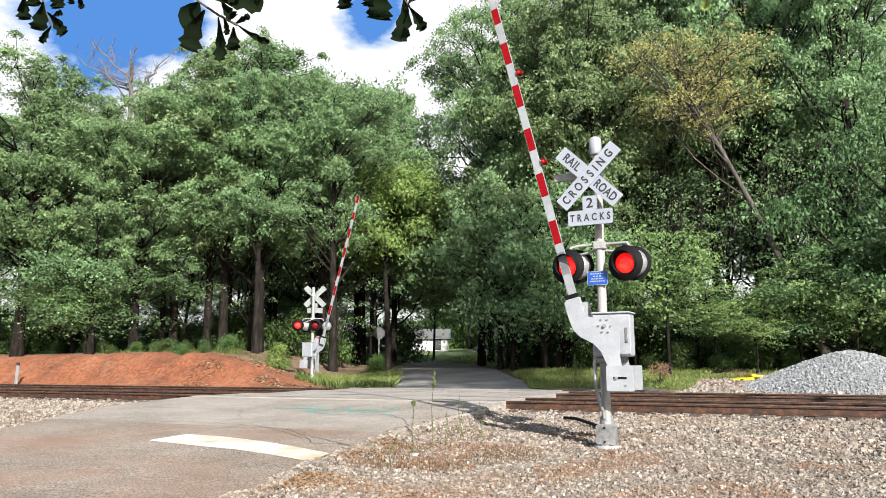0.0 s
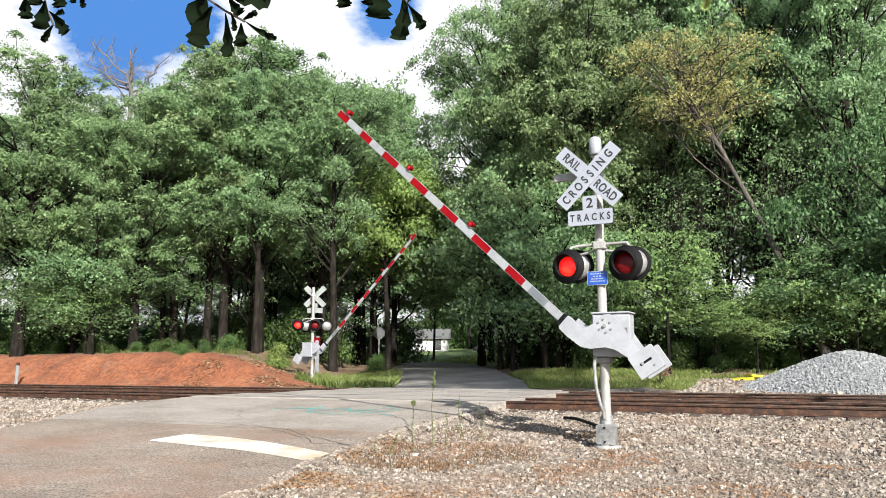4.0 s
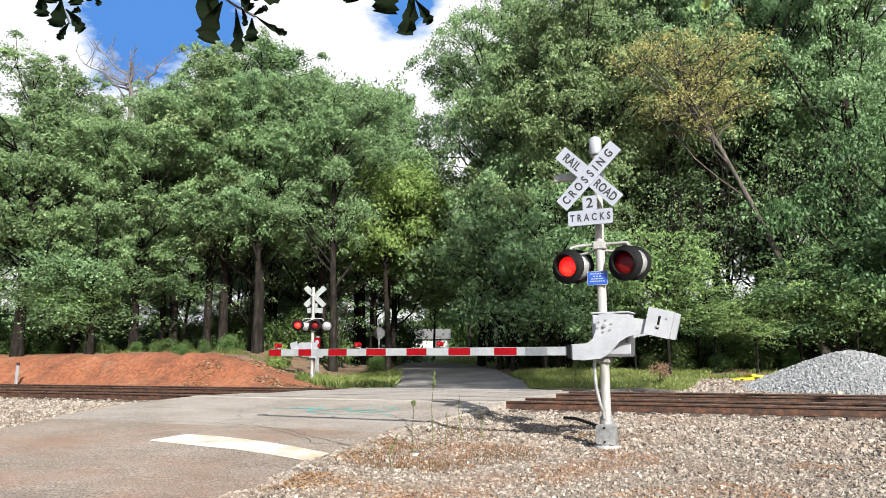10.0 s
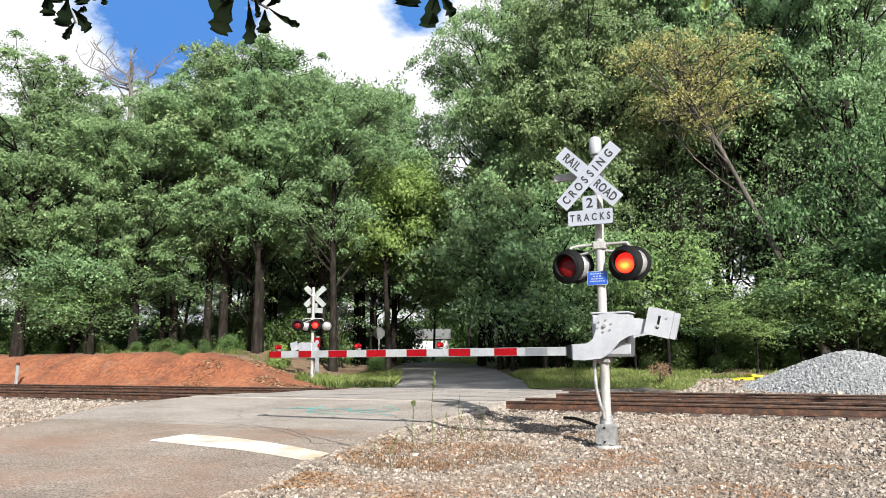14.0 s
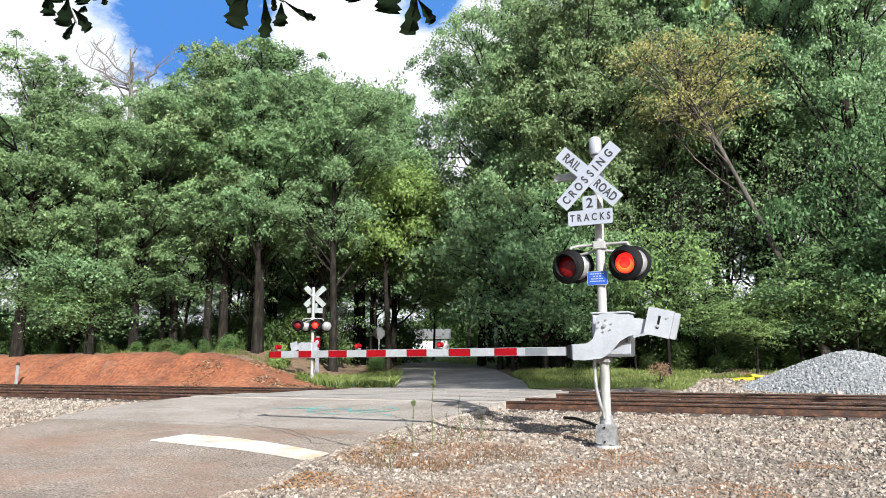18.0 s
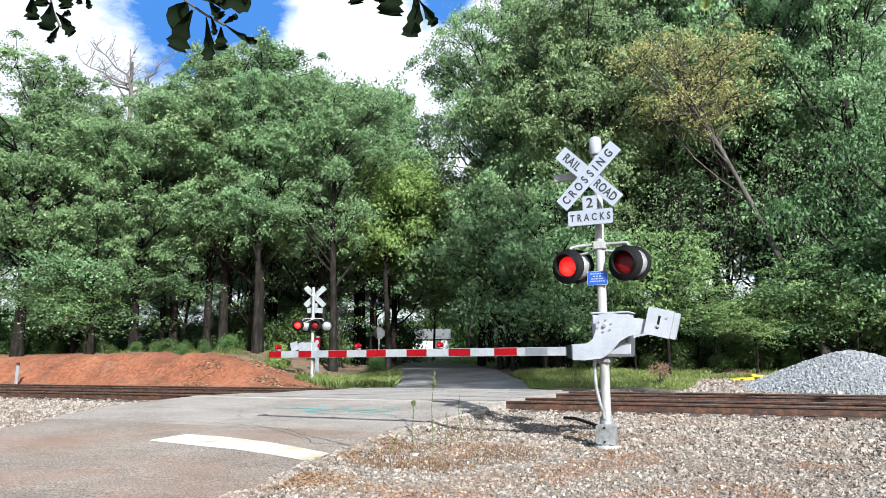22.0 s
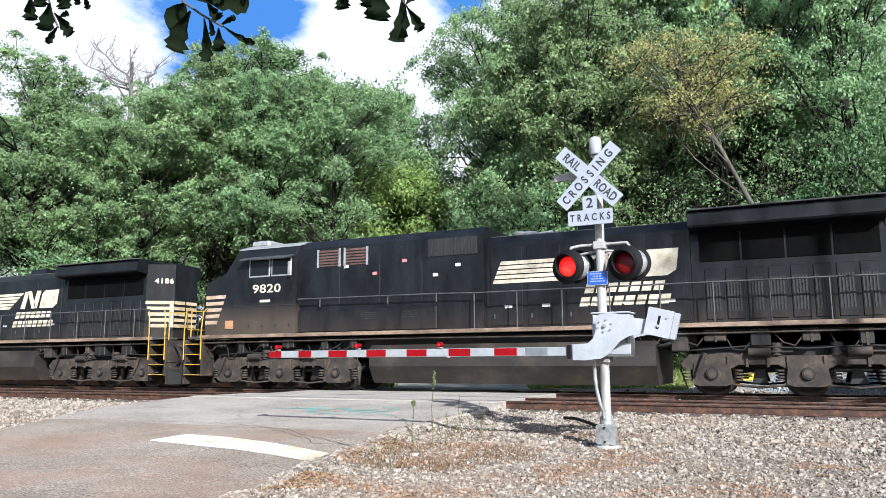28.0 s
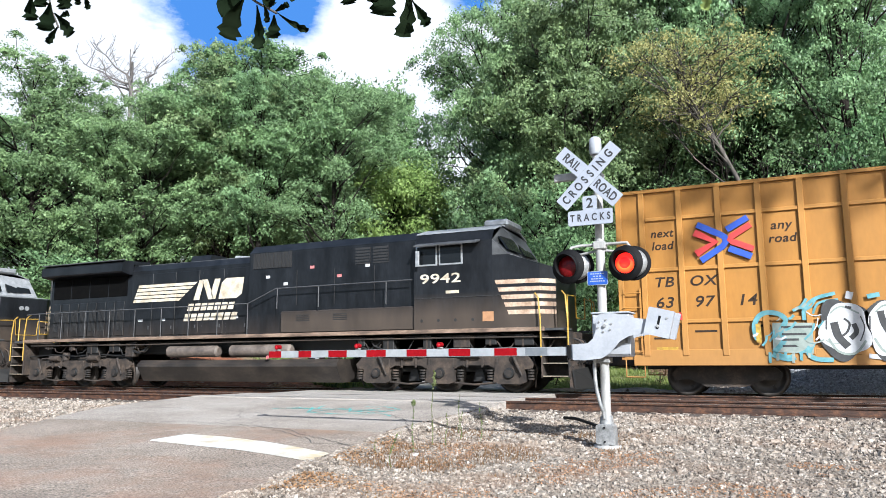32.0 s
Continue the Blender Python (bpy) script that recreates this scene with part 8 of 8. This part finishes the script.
def house(x, y, w, d, h, turn, label, roof=1.6):
    ho = thing("house", label, "house", m=pose(x, y, level(x, y) - 0.1, 0, 0, turn))
    wl = part("wall", Geo().box(-w / 2, w / 2, -d / 2, d / 2, 0, h, 0.01), SIDING, ho)
    for i in range(int(h / 0.3)):
        part("board_line", Geo().box(-w / 2 - 0.012, w / 2 + 0.012, -d / 2 - 0.012, -d / 2 + 0.01, 0.3 * i + 0.27, 0.3 * i + 0.3), SIDING, wl)
    part("roof", Geo().prism([(-d / 2 - 0.4, h - 0.05), (d / 2 + 0.4, h - 0.05), (0, h + roof)], "x", -w / 2 - 0.4, w / 2 + 0.4), SHINGLE, ho, "low grey roof")
    n = max(2, int(w / 2.6))
    for i in range(n):
        cx = -w / 2 + w * (i + 0.5) / n
        if i == n // 2:
            part("door", Geo().box(cx - 0.45, cx + 0.45, -d / 2 - 0.05, -d / 2 + 0.02, 0.2, 2.25, 0.01), HANDRAIL, ho, "dark door")
        else:
            wf = part("window", Geo().box(cx - 0.5, cx + 0.5, -d / 2 - 0.05, -d / 2 + 0.02, 1.1, 2.2, 0.01), FRAME_PALE, ho)
            part("pane", Geo().box(cx - 0.42, cx + 0.42, -d / 2 - 0.06, -d / 2 - 0.045, 1.18, 2.12), WINDOW, wf)
    return ho


house(-50.8, 103.0, 5.6, 5.0, 1.9, 22, "white one-storey house beyond a lawn")
house(-36.5, 104.0, 8.0, 6.0, 2.3, 18, "pale low house far behind the trees")
house(-46.0, 47.0, 13.0, 4.0, 2.0, 28, "long white mobile home behind the trees", 0.5)
van = thing("parked_car", "dark parked car far beyond the trees", "car", m=pose(-36.5, 92.0, level(-36.5, 92), 0, 0, 15))
part("body", Geo().prism([(-2.1, 0.35), (2.1, 0.35), (2.15, 0.8), (1.3, 0.95), (0.8, 1.45), (-1.0, 1.5), (-1.7, 0.98), (-2.15, 0.9)], "y", -0.85, 0.85), HANDRAIL, van)
part("window", Geo().prism([(-1.5, 1.0), (1.1, 0.98), (0.72, 1.38), (-0.95, 1.42)], "y", -0.86, 0.86), WINDOW, van)
for sx in (-1.3, 1.3):
    for sy in (-1, 1):
        part("wheel", Geo().cyl((sx, sy * 0.70, 0.32), (sx, sy * 0.87, 0.32), 0.32, n=18), BLACK, van)

# young pine on the bank
pine = thing("young_pine", "small bright green pine on the bank", "tree", m=pose(-20.6, 26.6, level(-20.6, 26.6) - 0.02) @ Matrix.Diagonal((0.6, 0.6, 0.74, 1)))
rg = np.random.default_rng(44)
part("trunk", Geo().tube([(0, 0, -0.1), (0.03, 0, 0.7), (0, 0, 1.5)], [0.035, 0.025, 0.01], 6), BARK, pine)
cs = np.array([(0.95 * (1.05 - abs(z - 0.75) / 1.1) * math.cos(w) * k, 0.95 * (1.05 - abs(z - 0.75) / 1.1) * math.sin(w) * k, z) for z, w, k in zip(rg.uniform(0.25, 1.5, 60), rg.uniform(0, 6.28, 60), rg.uniform(0.3, 1, 60))])
v, q = leaf_cloud(rg, cs, np.full(60, 0.3), 60, 0.10, 0.7, 0.5)
part("foliage", arrays("foliage", v, q, LEAF_LIGHT), None, pine)
for i, (x, y, s) in enumerate([(-25.2, 25.4, 0.30), (-24.6, 25.0, 0.22), (-26.0, 25.8, 0.25)]):
    sc = copy_thing(SHRUBS[1], pose(x, y, level(x, y) - 0.05, 0, 0, i * 90) @ Matrix.Diagonal((s, s, s, 1)))
    sc["label"] = "small greyish scrub on the clay bank"

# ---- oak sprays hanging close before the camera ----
# near-black leaf colour carries their shade against the bright sky
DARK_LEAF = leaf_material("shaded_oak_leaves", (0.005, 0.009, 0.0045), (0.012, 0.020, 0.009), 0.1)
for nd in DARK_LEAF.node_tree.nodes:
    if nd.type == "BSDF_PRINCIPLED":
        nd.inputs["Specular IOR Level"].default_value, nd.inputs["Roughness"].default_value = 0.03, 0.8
TWIG = surface("twig", [(0.03, 0.025, 0.02), (0.06, 0.05, 0.042)], 20.0, 0.8)
RIGHT, UP, AHEAD = VIEW.to_3x3() @ Vector((1, 0, 0)), VIEW.to_3x3() @ Vector((0, 1, 0)), VIEW.to_3x3() @ Vector((0, 0, -1))
FOCAL = 784.0 / math.tan(radians(31.2))


def spray_leaf(g, a, b, w, lobes, depth, rg):
    """A wedge-shaped oak leaf from stalk a to tip b, on a plane across the view."""
    a, b = Vector(a), Vector(b)
    d = b - a
    n = Vector((-d.y, d.x)).normalized()
    prof = [(0.0, 0.05), (0.2, 0.16), (0.42, 0.30), (0.60, 0.50), (0.70, 0.36), (0.84, 0.60), (0.90, 0.40), (0.97, 0.46), (1.0, 0.10)] if lobes else [(0.0, 0.05), (0.2, 0.30), (0.45, 0.5), (0.7, 0.46), (0.88, 0.28), (1.0, 0.05)]
    bend = rg.uniform(-0.15, 0.15)
    vs = []
    for t, k in prof:
        c = a + d * t + n * math.sin(t * 3.1) * bend * d.length * 0.5
        for s in (-1, 0, 1):
            p = c + n * s * k * w * 1.2 * rg.uniform(0.85, 1.1)
            z = depth + (0.012 if s == 0 else -0.004) + 0.03 * t * math.sin(rg.uniform(0, 3))
            vs.append(RIGHT * ((p.x - 784) / FOCAL * z) + UP * ((441 - p.y) / FOCAL * z) + AHEAD * z)
    fs = []
    for i in range(len(prof) - 1):
        for s in (0, 1):
            fs.append((i * 3 + s, i * 3 + s + 1, i * 3 + s + 4, i * 3 + s + 3))
    g.add(vs, fs, True)


def oak_spray(leaves, twigs, depth, seed):
    rg = random.Random(seed)
    sp = thing("oak_spray", "dark drooping oak twig hanging close overhead", "branch", "oak twigs overhead", Matrix.Translation((0, 0, 0.842)))
    for a, b, w, lobes in leaves:
        g = Geo()
        spray_leaf(g, a, b, w, lobes, depth * rg.uniform(0.97, 1.03), rg)
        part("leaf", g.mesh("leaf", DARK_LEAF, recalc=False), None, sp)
    for pts, r in twigs:
        part("twig", Geo().tube([RIGHT * ((x - 784) / FOCAL * depth) + UP * ((441 - y) / FOCAL * depth) + AHEAD * depth for x, y in pts], r, 6), TWIG, sp)
    return sp


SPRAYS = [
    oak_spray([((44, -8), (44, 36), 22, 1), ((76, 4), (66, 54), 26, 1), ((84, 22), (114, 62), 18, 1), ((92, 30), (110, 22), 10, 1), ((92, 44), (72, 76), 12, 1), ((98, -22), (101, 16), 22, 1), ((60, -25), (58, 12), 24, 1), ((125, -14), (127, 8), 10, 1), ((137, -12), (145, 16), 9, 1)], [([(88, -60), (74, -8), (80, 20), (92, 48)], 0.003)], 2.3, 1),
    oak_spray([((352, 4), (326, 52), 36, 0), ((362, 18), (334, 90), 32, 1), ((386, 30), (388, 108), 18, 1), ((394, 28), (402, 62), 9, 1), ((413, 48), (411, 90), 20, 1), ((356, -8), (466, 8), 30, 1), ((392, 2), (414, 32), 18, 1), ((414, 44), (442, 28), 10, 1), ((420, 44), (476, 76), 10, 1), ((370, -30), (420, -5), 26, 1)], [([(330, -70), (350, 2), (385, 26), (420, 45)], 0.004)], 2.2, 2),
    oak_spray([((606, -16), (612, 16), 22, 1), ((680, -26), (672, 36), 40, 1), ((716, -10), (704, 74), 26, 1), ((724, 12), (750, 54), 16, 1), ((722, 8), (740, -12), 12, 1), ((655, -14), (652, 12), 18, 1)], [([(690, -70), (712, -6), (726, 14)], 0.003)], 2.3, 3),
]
tip = thing("leaf_tip", "single yellow-green leaf tip overhead", "branch")
g = Geo()
spray_leaf(g, (1256, -20), (1246, 18), 16, 1, 2.3, random.Random(4))
part("leaf", g.mesh("leaf", LEAF_LIGHT, recalc=False), None, tip)
tip.matrix_basis = Matrix.Translation((0, 0, 0.842))


# ---- sky with drifting cloud, far behind everything ----


def sky_material():
    mt = bpy.data.materials.new("sky_and_cloud")
    mt.use_nodes = True
    nt = mt.node_tree
    nt.nodes.clear()
    out = nt.nodes.new("ShaderNodeOutputMaterial")
    em = nt.nodes.new("ShaderNodeEmission")
    tc = nt.nodes.new("ShaderNodeTexCoord")
    mp = nt.nodes.new("ShaderNodeMapping")
    mp.inputs["Scale"].default_value = (0.0011, 0.0011, 0.0019)
    nz = nt.nodes.new("ShaderNodeTexNoise")
    nz.inputs["Scale"].default_value, nz.inputs["Detail"].default_value, nz.inputs["Roughness"].default_value = 3.4, 10.0, 0.6
    # clear patches, as directions from the middle of the sheet
    fac = None
    for cx, cz, rad in CLEAR:
        sub = nt.nodes.new("ShaderNodeVectorMath")
        sub.operation = "DISTANCE"
        sub.inputs[1].default_value = (cx, 0, cz)
        flat = nt.nodes.new("ShaderNodeVectorMath")
        flat.operation = "MULTIPLY"
        flat.inputs[1].default_value = (1, 0, 1.0)
        nt.links.new(tc.outputs["Object"], flat.inputs[0])
        nt.links.new(flat.outputs["Vector"], sub.inputs[0])
        mr = nt.nodes.new("ShaderNodeMapRange")
        mr.inputs["From Min"].default_value, mr.inputs["From Max"].default_value = 0.0, rad
        mr.inputs["To Min"].default_value, mr.inputs["To Max"].default_value = 0.85, 0.0
        nt.links.new(sub.outputs["Value"], mr.inputs["Value"])
        if fac is None:
            fac = mr.outputs["Result"]
        else:
            mxn = nt.nodes.new("ShaderNodeMath")
            mxn.operation = "MAXIMUM"
            nt.links.new(fac, mxn.inputs[0])
            nt.links.new(mr.outputs["Result"], mxn.inputs[1])
            fac = mxn.outputs["Value"]
    nt.links.new(tc.outputs["Object"], mp.inputs["Vector"])
    nt.links.new(mp.outputs["Vector"], nz.inputs["Vector"])
    sm = nt.nodes.new("ShaderNodeMath")
    sm.operation = "SUBTRACT"
    nt.links.new(nz.outputs["Fac"], sm.inputs[0])
    nt.links.new(fac, sm.inputs[1])
    ramp = nt.nodes.new("ShaderNodeValToRGB")
    el = ramp.color_ramp.elements
    el[0].position, el[0].color = 0.0, (0.10, 0.29, 0.74, 1)
    el[1].position, el[1].color = 0.22, (1.0, 1.0, 1.02, 1)
    e = el.new(0.10)
    e.color = (0.55, 0.68, 0.93, 1)
    nt.links.new(sm.outputs["Value"], ramp.inputs["Fac"])
    nt.links.new(ramp.outputs["Color"], em.inputs["Color"])
    em.inputs["Strength"].default_value = 0.41
    nt.links.new(em.outputs["Emission"], out.inputs["Surface"])
    return mt


CLEAR = [(-985, 930, 300), (-860, 1000, 260), (-200, 1130, 210)]
SKY_MID = pose(0, 0, 0, 0, 0, 25.26)
g = Geo()
R, NA, NE = 2200.0, 40, 14
vs = [(R * math.sin(radians(-75 + 150 * i / NA)), R * math.cos(radians(-75 + 150 * i / NA)), -150 + 1800 * j / NE) for j in range(NE + 1) for i in range(NA + 1)]
g.add(vs, [(j * (NA + 1) + i, j * (NA + 1) + i + 1, (j + 1) * (NA + 1) + i + 1, (j + 1) * (NA + 1) + i) for j in range(NE) for i in range(NA)], True)
sky_ob = new("backdrop", g.mesh("backdrop", sky_material(), recalc=False))
sky_ob.matrix_basis = SKY_MID
tagged(sky_ob, "blue sky with large bright drifting clouds", "sky", kind="structure")


# gate angle by time, degrees above level
GATE_ROWS = [(0.0, 76.2), (0.5, 72.5), (1.0, 68.2), (1.5, 64.0), (2.0, 59.8), (2.5, 55.6), (3.0, 51.4), (3.5, 47.4), (4.5, 39.6), (5.5, 32.6), (6.0, 29.0), (6.5, 25.4), (7.0, 21.2), (7.5, 15.2), (8.0, 7.6), (8.5, 5.3), (9.0, 4.9), (9.5, 2.2), (10.0, 0.3), (10.5, 0.0), (32.0, 0.0)]

FAR_GATE_ROWS = [(0.0, 73.8), (1.0, 66.5), (2.0, 58.6), (3.0, 51.8), (4.2, 43.0), (5.5, 34.8), (6.0, 31.6), (6.5, 27.8), (7.0, 23.0), (7.5, 18.6), (8.0, 12.8), (8.5, 8.2), (9.0, 4.8), (9.5, 2.2), (10.0, 0.4), (10.5, 0.0), (32.0, 0.0)]


def flash_rows(place, kind):
    """A lit disc comes forward to its lens while the lamp burns and draws back into the housing between."""
    spans = {"left": [(-0.11, 0.53)], "hot": [(0.56, 1.10)], "ember": [(0.43, 0.58), (1.08, 1.295)]}[kind]
    back = place @ Matrix.Translation((0, 0.05, 0))
    beat, rows, k = 1.2083, [], -2
    while k * beat < 32.0:
        u = k * beat - 0.008
        for on, off in spans:
            rows += [(u + on - 0.02, back), (u + on + 0.02, place), (u + off - 0.02, place), (u + off + 0.02, back)]
        k += 1
    before = [m for t, m in rows if t <= 0.0][-1]
    rows = [(t, m) for t, m in rows if 0.01 < t < 31.99]
    return [(0.0, before)] + rows + [(32.0, rows[-1][1])]


# sway of the overhead twigs: time, right and down, in hundredths of a metre
SWAY = [
    [(0, 0, 0), (1, 0.5, -0.1), (2, -0.2, 0), (3, 0, 0), (4.5, 1.0, -0.6), (5.5, 1.9, -1.2), (6, 2.2, -1.5), (7, 3.3, -0.7), (8, 4.9, -1.2), (9, 4.0, -1.2), (10, 5.6, -1.0), (11, 5.9, -0.7), (12, 5.9, -1.2), (13, 6.0, -1.0), (14, 7.5, -1.2), (16.5, 7.0, -1.5), (18, 7.6, -1.2), (19, 8.4, -1.0), (20, 6.4, -0.8), (21.5, 3.0, -0.2), (23, 2.2, 0.3), (24, 1.6, 0.2), (25, 1.2, 0.4), (27.5, 2.0, 0.2), (29, 2.0, 0.2), (30.5, 2.0, 0.2), (32, 2.1, 0.2)],
    [(0, 0, 0), (1, 1.0, -0.5), (2, -0.8, 0), (3, -0.2, -0.2), (4.5, 5.0, -2.0), (5.5, 10.7, -3.6), (6, 9.9, -2.7), (6.5, 10.7, -3.7), (7, 9.9, -3.2), (7.5, 7.3, -2.6), (8, 5.3, -2.6), (8.5, 3.9, -2.2), (9, 4.6, -2.2), (9.5, 7.0, -2.7), (10, 5.4, -2.6), (10.5, 7.0, -3.1), (11, 8.8, -3.6), (11.5, 7.0, -3.6), (12, 12.2, -5.4), (12.5, 17.0, -8.0), (13, 11.4, -5.1), (13.5, 15.0, -7.5), (14, 9.2, -5.1), (14.5, 13.0, -8.0), (16.5, 15.0, -7.5), (17.5, 16.0, -7.5), (18.5, 12.0, -6.0), (19, 12.6, -4.6), (19.5, 9.0, -4.0), (20.5, 3.7, -0.6), (21.5, -3.7, 0), (23, -3.6, 0), (24.5, -7.0, 0.6), (25.5, -5.6, 0.5), (27.5, -5.5, 0.4), (28.5, -3.2, 0.3), (29.5, -3.6, 0.2), (30, -2.2, 0), (30.5, -3.4, 0), (31, -1.8, 0), (31.5, 4.6, -1.2), (32, 11.9, -3.6)],
    [(0, 0, 0), (1, -0.7, 0.2), (2, -1.0, 0.2), (3, -1.0, 0.2), (4.5, 0.2, -0.8), (5.5, 1.3, -1.6), (6, 4.4, -3.2), (6.5, 3.0, -2.5), (7, 2.0, -2.0), (8, 2.8, -2.1), (8.5, 0.9, -1.1), (9, 1.8, -1.1), (10, 2.0, -2.0), (11, 2.3, -2.1), (12, 3.6, -2.7), (12.5, 5.5, -4.6), (13, 10.1, -5.7), (13.5, 6.6, -3.9), (14, 9.1, -4.4), (14.5, 5.9, -3.9), (16.5, 9.4, -6.2), (17, 5.9, -5.5), (17.5, 8.5, -5.5), (18, 2.8, -2.1), (18.5, 3.4, -2.1), (19, 10.5, -4.6), (19.5, 10.6, -5.1), (20, 7.6, -3.6), (20.5, 8.5, -3.2), (21, 0.7, -0.4), (21.5, 3.0, -1.1), (22, 3.5, -1.4), (22.5, 0, 0), (23, 1.2, -0.4), (24, -0.5, 0.2), (25, -1.6, 0.7), (27.5, -0.7, 0.2), (28, -0.7, 0.2), (29, 0, -0.4), (30, -0.2, -0.4), (31, -1.0, 0), (31.5, 1.2, -0.9), (32, 1.2, -1.4)],
]


def motions():
    for spray, rows in zip(SPRAYS, SWAY):
        walk(spray, [(t, Matrix.Translation(Vector((0, 0, 0.842)) + RIGHT * r * 0.01 - UP * d * 0.01)) for t, r, d in rows])
    walk(sky_ob, [(0.0, pose(0, 0, 0, 0, 0, 25.26)), (32.0, pose(0, 0, 105, 0, 0, 25.26 - 8.8))])
    for gate, rows in zip(GATES, (GATE_ROWS, FAR_GATE_ROWS)):
        walk(gate, [(t, Matrix.Translation(PIVOT) @ pose(0, 0, 0, 0, a, 0)) for t, a in rows])
    for bulb, kind in LAMPS:
        walk(bulb, flash_rows(Matrix.Translation(bulb.matrix_basis.translation), kind))
    # the train: place of the last engine's rear plate along the track by time
    train = [(0.0, 403.4), (25.0, 69.1), (28.0, 28.25), (29.0, 14.6), (30.0, 1.1), (31.0, -12.2), (32.0, -26.2)]
    for car, ahead in CARS:
        turn = 180.0 * CARS_TURNED[car.name]
        walk(car, [(t, pose(x + ahead, FAR_Y, 0, 0, 0, turn)) for t, x in train])
    # wheels roll while the train passes
    for wheel, radius, sign in WHEELS:
        place = Matrix.Translation(wheel.matrix_basis.translation)
        step = 1.25
        rows = [(0.0, place)]
        n, t = 0, 24.6
        while t < 31.9:
            rows.append((t, place @ Matrix.Rotation(-sign * step * n, 4, "Y")))
            n += 1
            t += step * radius / 13.5
        rows.append((32.0, place @ Matrix.Rotation(-sign * step * (n - 0.5), 4, "Y")))
        walk(wheel, rows)


motions()
